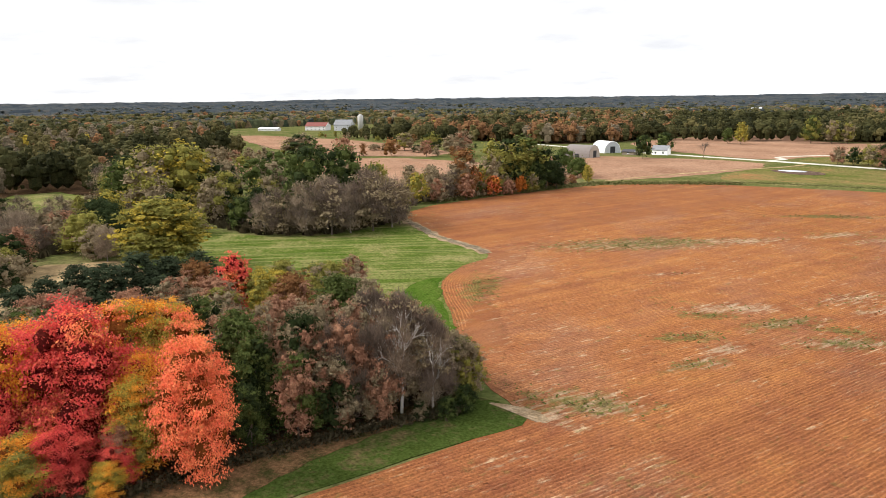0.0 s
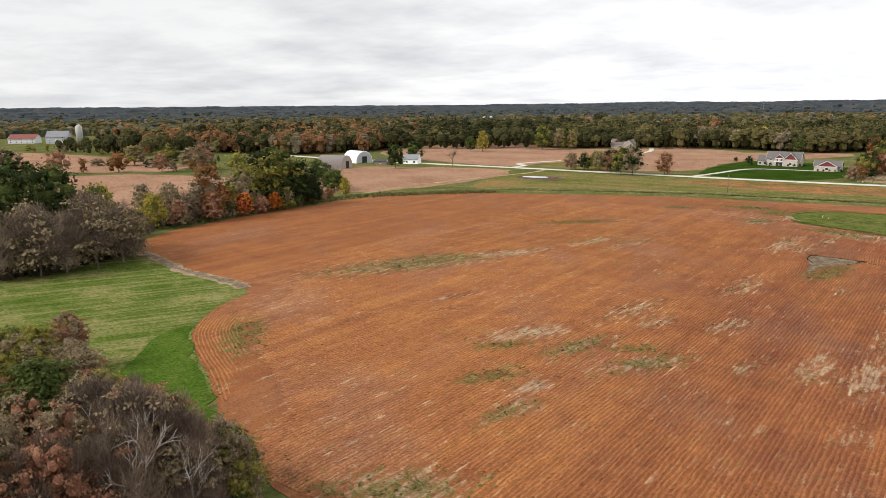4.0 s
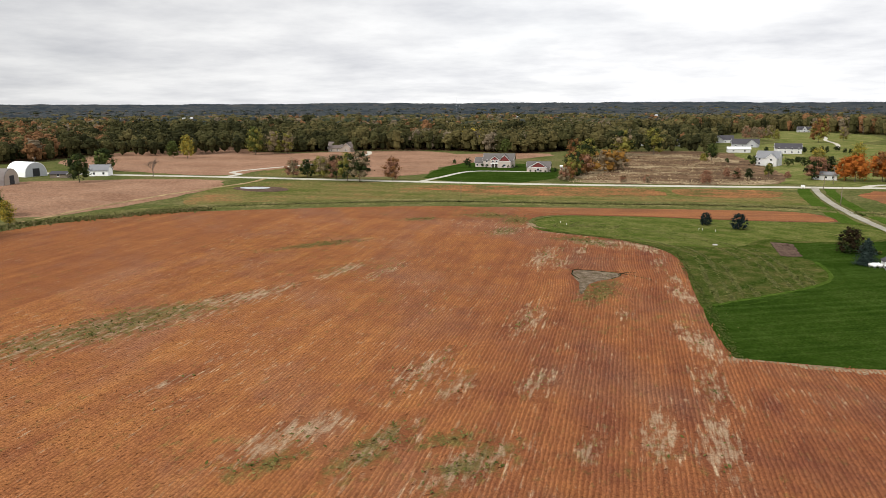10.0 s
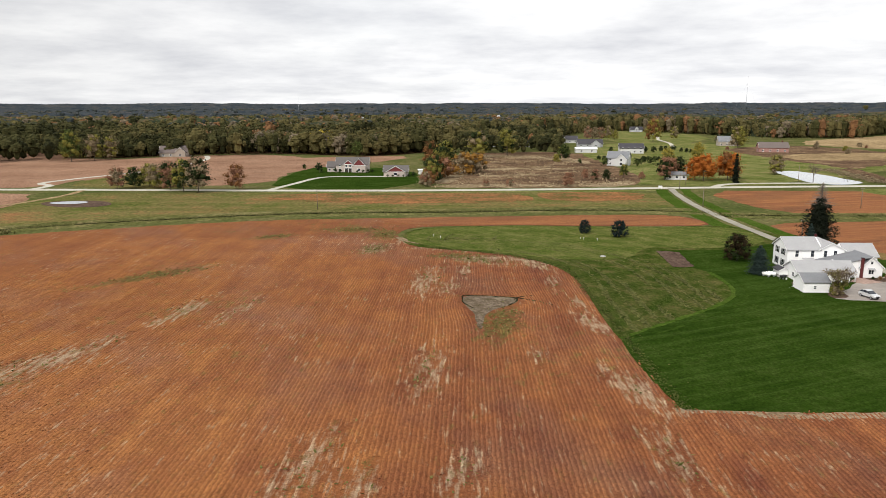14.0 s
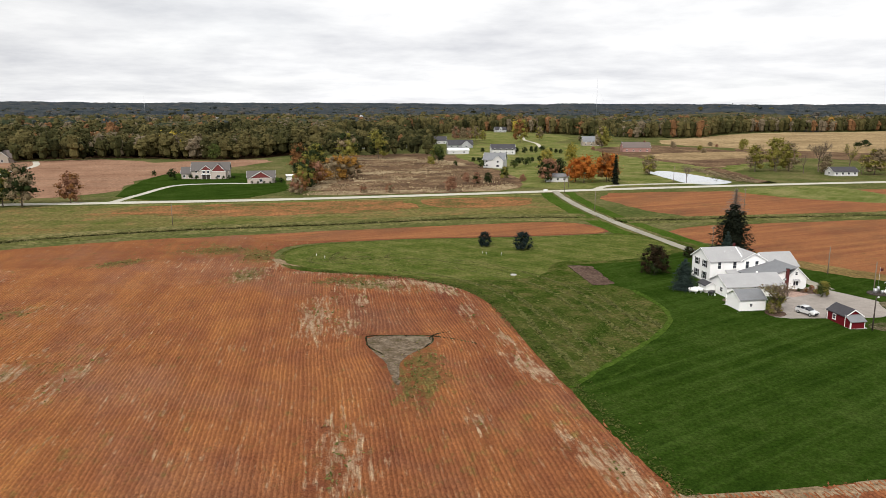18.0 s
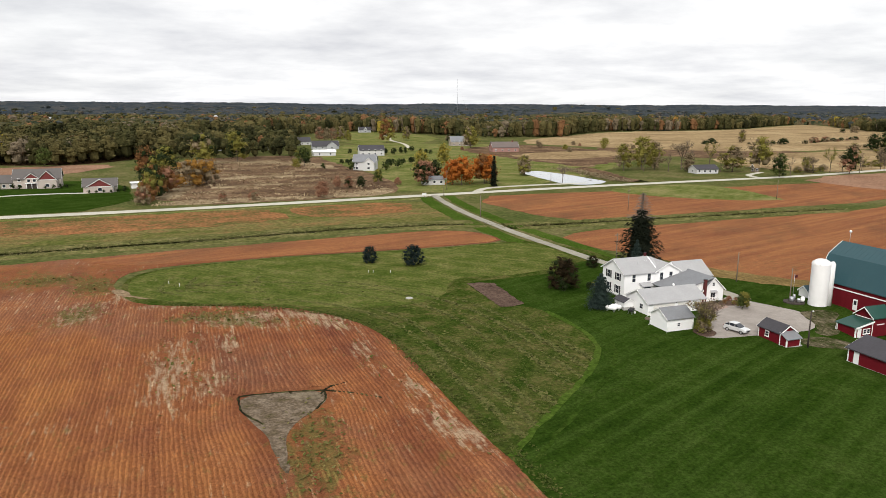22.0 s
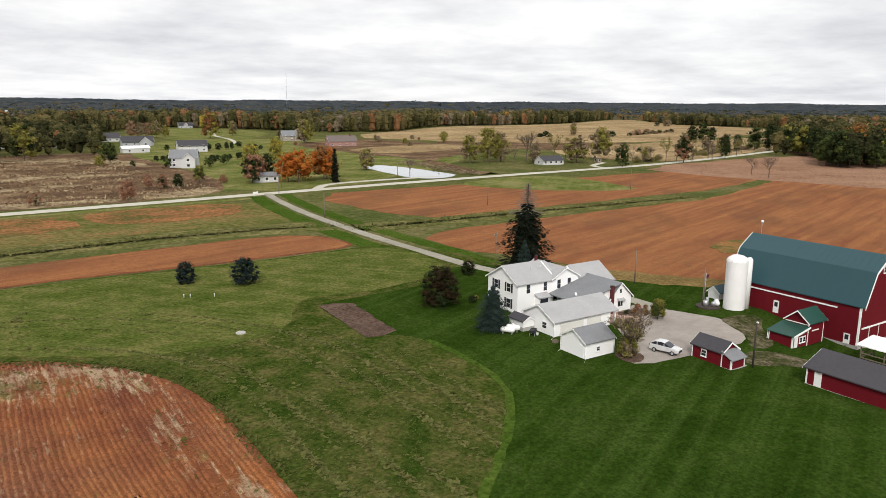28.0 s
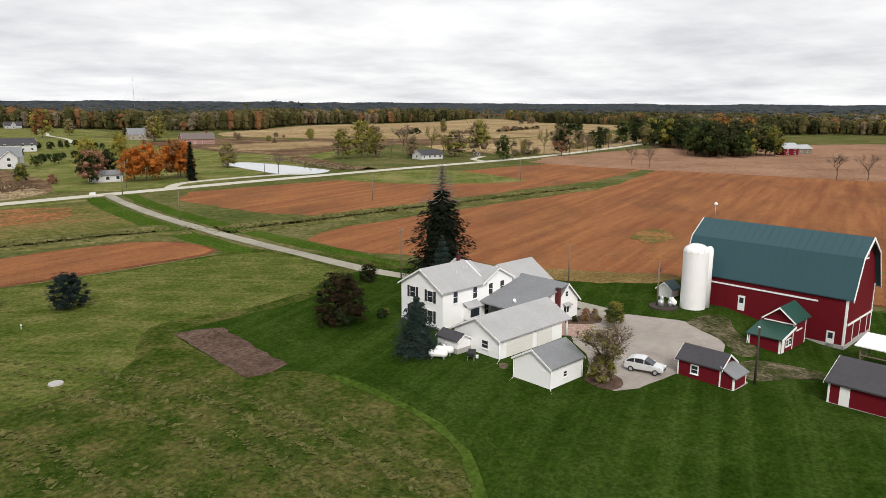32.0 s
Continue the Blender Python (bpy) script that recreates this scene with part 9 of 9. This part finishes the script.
def build_soya():
    rng = np.random.default_rng(31)
    # each row is a low uneven ridge of plants, 0.61 m from the next
    rows, steps = np.arange(-112, 62, 0.61), np.arange(-72, 240, 1.0)
    r, s = np.meshgrid(rows, steps, indexing="ij")
    r = r + 0.05 * np.sin(s * 0.21 + r * 3.0) + rng.normal(scale=0.05, size=r.shape)
    x, y = r * 0.994 + s * 0.11, -r * 0.11 + s * 0.994
    # the drill swung round the wet hollow
    x = x + 3.4 * np.tanh((x - 19.3) / 3.0) * np.exp(-np.abs(x - 19.3) / 8.0) * np.exp(-((y - 149) / 11.0) ** 2)
    gone = 0.75 * blotch_share(x, y, 1) + 0.5 * blotch_share(x, y, 0) + 0.05
    ripple = 0.5 + 0.5 * np.sin(x * 0.9 + 2.1 * np.sin(y * 0.31)) * np.sin(y * 0.7 + 1.3 * np.sin(x * 0.45))
    grown = np.clip((0.6 * rng.random(r.shape) + 0.4 * ripple - gone) * 5 + 0.3, 0.0, 1.0)
    # the ridges sink into the bare colour towards the far side
    grown *= np.clip(1.6 - np.clip((-x - 60) / 40, 0, 1.6) * np.clip((y - 60) / 60, 0, 1), 0, 1) * np.clip((236 - y) / 40, 0, 1)
    ok = inside(FIELD, x, y) & (dist_to(FIELD + FIELD[:1], x, y) > 0.7) & (grown > 0.08)
    for hole in HOLES + [LAWN]:
        ok &= ~inside(hole, x, y)
    ok &= dist_to(HEADLAND, x, y) > 8.6
    solid = np.clip((5 - x) / 40, 0, 1) * np.clip((150 - y) / 60, 0, 1)
    half, high = rng.uniform(0.16, 0.24, r.shape) + 0.05 * solid, rng.uniform(0.05, 0.20, r.shape) * grown * (1 - 0.55 * solid)
    parts = []
    for off, up in ((-1, 0), (-0.45, 0.85), (0.4, 1.0), (1, 0)):
        parts.append(np.stack([x + off * half * 0.994, y - off * half * 0.11, 0.05 + up * high], -1))
    v = np.stack(parts, 2)
    n1, n2 = r.shape
    idx = np.arange(n1 * n2 * 4).reshape(n1, n2, 4)
    good = ok[:, :-1] & ok[:, 1:]
    f = np.concatenate([np.stack([idx[:, :-1, k], idx[:, :-1, k + 1], idx[:, 1:, k + 1], idx[:, 1:, k]], -1)[good] for k in range(3)])
    used = np.zeros(n1 * n2 * 4, bool)
    used[f.ravel()] = True
    new_id = np.cumsum(used) - 1
    f = new_id[f]
    pts = v.reshape(-1, 3)[used]
    # rows of the headland, sown along the curved edge
    line = np.array(smooth_line(HEADLAND, 0.8))
    d = np.gradient(line, axis=0)
    side = np.stack([d[:, 1], -d[:, 0]], 1) / np.linalg.norm(d, axis=1)[:, None]
    for k in range(13):
        n = len(line)
        off = 0.75 + 0.61 * k + 0.06 * np.sin(np.arange(n) * 0.3 + k) + rng.normal(scale=0.03, size=n)
        half, high = rng.uniform(0.15, 0.23, n), rng.uniform(0.05, 0.15, n) * (rng.random(n) > 0.08 + 0.02 * k) * np.clip((np.arange(n) - 2.2 * k - 6 * rng.random()) / 10, 0, 1)
        ridge = np.stack([np.column_stack([line + side * (off + o * half)[:, None], 0.05 + up * high]) for o, up in ((-1, 0), (-0.45, 0.85), (0.4, 1.0), (1, 0))], 1)
        ids = len(pts) + np.arange(n * 4).reshape(n, 4)
        f = np.concatenate([f] + [np.stack([ids[:-1, j], ids[:-1, j + 1], ids[1:, j + 1], ids[1:, j]], -1) for j in range(3)])
        pts = np.concatenate([pts, ridge.reshape(-1, 3)])
    me = bpy.data.meshes.new("soya_rows")
    me.vertices.add(len(pts))
    me.vertices.foreach_set("co", pts.astype(np.float32).ravel())
    me.loops.add(f.size)
    me.loops.foreach_set("vertex_index", f.astype(np.int32).ravel())
    me.polygons.add(len(f))
    me.polygons.foreach_set("loop_start", np.arange(0, f.size, 4, dtype=np.int32))
    me.polygons.foreach_set("loop_total", np.full(len(f), 4, dtype=np.int32))
    me.materials.append(M_SOYA_PLANT)
    me.update(calc_edges=True)
    for k, kind in enumerate(("weedy", "bare")):
        me.attributes.new(kind, "FLOAT", "POINT").data.foreach_set("value", blotch_share(pts[:, 0], pts[:, 1], k).astype(np.float32))
    tagged(new("soya_rows", me), "rows of ripe rust-coloured soya plants", "plants", "", "stuff")
    # single plants that stand out of the rows
    pick = rng.random(r.shape) < np.clip(0.30 + 1.0 * np.clip((190 - y) / 150, 0, 1), 0, 0.7) * (ok & (grown > 0.3))
    px, py = x[pick] + rng.normal(scale=0.05, size=pick.sum()), y[pick] + rng.uniform(-0.5, 0.5, pick.sum())
    canopy("soya_plants", px, py, 0.42, 0.06, 0.20, M_SOYA_PLANT, "ripe soya plants standing out of the rows", 35, None, 0.14)
    # weeds in the blotches
    wx, wy = [], []
    for cx, cy, a, b, turn, weed, bare in BLOTCH:
        c, s = math.cos(radians(turn)), math.sin(radians(turn))
        n = int(a * b * 3.6 * weed)
        u, v = rng.normal(scale=0.42, size=(2, n))
        wx.append(cx + u * a * c - v * b * s)
        wy.append(cy + u * a * s + v * b * c)
    wx, wy = np.concatenate(wx), np.concatenate(wy)
    ok = inside(FIELD, wx, wy)
    canopy("field_weeds", wx[ok], wy[ok], 0.55, 0.10, 0.42, LEAF["weed"], "green weeds in the thin patches of the crop", 33)


def flecks(name, x, y, across, along, turn, mat, label, seed, z=0.075):
    """Small flat irregular patches drawn out along the rows."""
    rng = np.random.default_rng(seed)
    n, k = len(x), 7
    a = np.arange(k) / k * 2 * math.pi
    r = rng.uniform(0.5, 1.1, (n, k))
    s = rng.uniform(0.4, 1.4, (n, 1))
    u, v = r * np.cos(a) * across * s / 1, r * np.sin(a) * along * s
    c, q = math.cos(turn), math.sin(turn)
    px, py = x[:, None] + u * c + v * q, y[:, None] - u * q + v * c
    zz = z + rng.uniform(0, 0.012, (n, 1)) + 0 * px
    return tagged(new(name, quads_mesh(name, np.stack([px, py, zz], -1), k, [mat])), label, "soil", "", "stuff")


build_soya()


def along(rng, line, n, spread):
    p = np.array(smooth_line(line, 1.0))
    q = p[rng.integers(0, len(p), n)] + rng.normal(scale=spread, size=(n, 2))
    return q[:, 0], q[:, 1]


stuff_rng = np.random.default_rng(41)
x, y = along(stuff_rng, DITCH_W, 8500, 2.7)
gap = dist_to(DITCH_W, x, y) > 0.55 + 0.5 * np.sin(x * 0.16) * np.sin(x * 0.047 + 1)
canopy("ditch_reeds", x[gap], y[gap], 0.6, 0.0, 0.35, LEAF["reed"], "rank weeds and reeds along the ditch", 42, None, 0.3)
x, y = along(stuff_rng, DITCH_E, 4200, 2.9)
gap = dist_to(DITCH_E, x, y) > 0.7
canopy("ditch_reeds", x[gap], y[gap], 0.65, 0.0, 0.4, LEAF["reed"], "rank weeds along the far ditch", 43, None, 0.3)
x, y = along(stuff_rng, [(-20, 0), (-24, 0), (-40, 4), (-56, 16), (-66, 22), (-76, 29), (-83, 38), (-88, 50)], 350, 1.0)
canopy("edge_weeds", x, y, 0.4, 0.05, 0.2, LEAF["hay"], "weeds along the edge of the crop", 44)
x, y = along(stuff_rng, [(38, 95), (40, 127), (41, 141), (42, 160), (43, 177), (38, 189), (28, 199), (11, 210)], 2600, 0.6)
canopy("edge_weeds", x, y, 0.4, 0.1, 0.25, LEAF["hay"], "rough grass along the lawn's edge", 45)
x, y = scatter(stuff_rng, HAY, 0.40)
keep = stuff_rng.random(len(x)) < np.clip((194 - y - 0.15 * (x - 40)) / 34, 0, 1)
x, y = x[keep], y[keep]
canopy("hay_tufts", x, y, 0.32, 0.04, 0.10, LEAF["hay"], "tussocks of uncut hay grass", 55, None, 0.22)
# loose rows of cut hay that follow the lawn's edge
HAY_EDGE = np.array(smooth_line([(40.5, 128), (42.4, 150), (44.5, 172), (43, 184), (38, 194.5), (28, 203.5), (14, 210), (6, 217), (5, 226), (8, 235)], 1.0))
turn_in = np.gradient(HAY_EDGE, axis=0)
turn_in = np.stack([turn_in[:, 1], -turn_in[:, 0]], 1) / np.linalg.norm(turn_in, axis=1)[:, None]
x, y = [], []
for k, off in enumerate(np.arange(2.5, 27, 2.9)):
    lane = HAY_EDGE + turn_in * off
    at = stuff_rng.integers(0, len(lane), 2600)
    here = np.sin(at * 0.11 + 2.3 * k) + np.sin(at * 0.043 + k) + stuff_rng.normal(scale=0.5, size=2600) > 0.35
    q = lane[at[here]] + stuff_rng.normal(scale=0.26, size=(here.sum(), 2)) + stuff_rng.uniform(-0.5, 0.5, (here.sum(), 2)) * 0.6
    x.append(q[:, 0])
    y.append(q[:, 1])
x, y = np.concatenate(x), np.concatenate(y)
keep = inside(LAWN, x, y) & ~inside(MOWN, x, y) & (stuff_rng.random(len(x)) < 0.75)
canopy("cut_hay", x[keep], y[keep], 0.85, 0.05, 0.11, LEAF["cut_hay"], "loose pale rows of cut hay on the lawn", 57, None, 0.15)
x, y = along(stuff_rng, [(-180, 113), (-180, 150), (-174, 198), (-155, 222), (-128, 246)], 1800, 2.2)
tufts("edge_weeds", x, y, 0.9, 0.8, LEAF["reed"], "tall pale weeds along the hedgerow", 46)
x, y = along(stuff_rng, [(258, 362), (261, 380), (268, 410), (274, 440)], 1800, 3.5)
canopy("pond_reeds", x, y, 1.2, 0.3, 0.9, LEAF["dun"], "brown reeds round the pond", 47)
x, y = scatter(stuff_rng, [(20, 362), (118, 358), (132, 385), (132, 500), (140, 580), (58, 600), (22, 480)], 1.25)
keep = np.sin(x * 0.13 + 2 * np.sin(y * 0.05)) * np.sin(y * 0.22 + x * 0.05 + 1.5 * np.sin(x * 0.08)) + stuff_rng.normal(scale=0.28, size=len(x)) > 0.42
canopy("fallow_weeds", x[keep], y[keep], 1.0, 0.15, 0.7, LEAF["straw"], "bleached dead weeds on the fallow lot", 48, None, 0.5)
canopy("fallow_weeds", x[~keep][::5], y[~keep][::5], 0.9, 0.1, 0.5, LEAF["dry"], "brown dead weeds on the fallow lot", 49, None, 0.5)
# undergrowth at the foot and below the near group of trees
x, y = along(stuff_rng, [(-29.6, -50), (-28.8, -44), (-28.6, -36), (-27.0, -29), (-25.8, -23), (-24.6, -17), (-22.8, -11)], 3000, 0.6)
canopy("undergrowth", x, y, 0.45, 0.05, 1.0, LEAF["bramble"], "dark brambles along the foot of the thicket", 56, None, 0.7)
x, y = scatter(stuff_rng, [(-31, -66), (-30.5, -34), (-27, -9), (-40, 2), (-60, -4), (-100, -10), (-110, -40), (-104, -64), (-60, -70)], 0.8)
canopy("undergrowth", x, y, 0.75, 0.1, 0.7, LEAF["bramble"], "dark brambles and saplings below the trees", 51, None, 0.7)
x, y = along(stuff_rng, [(-28, -66), (-27, -52), (-28, -44), (-29, -30)], 5200, 2.2)
flecks("fallen_leaves", x, y, 0.05, 0.08, 0.0, LEAF["rust"], "fallen maple leaves on the grass", 52, 0.13)
# thicket floor on the west side
x, y = scatter(stuff_rng, [(-150, 72), (-144, 40), (-158, 24), (-200, 18), (-165, -12), (-170, -45), (-230, -40), (-240, 40), (-215, 90), (-192, 100), (-190, 180), (-181, 195), (-182, 110), (-170, 86)], 2.6)
tufts("undergrowth", x, y, 2.6, 2.3, LEAF["bramble"], "brown scrub under the hedgerow trees", 54, 2, 0.0)
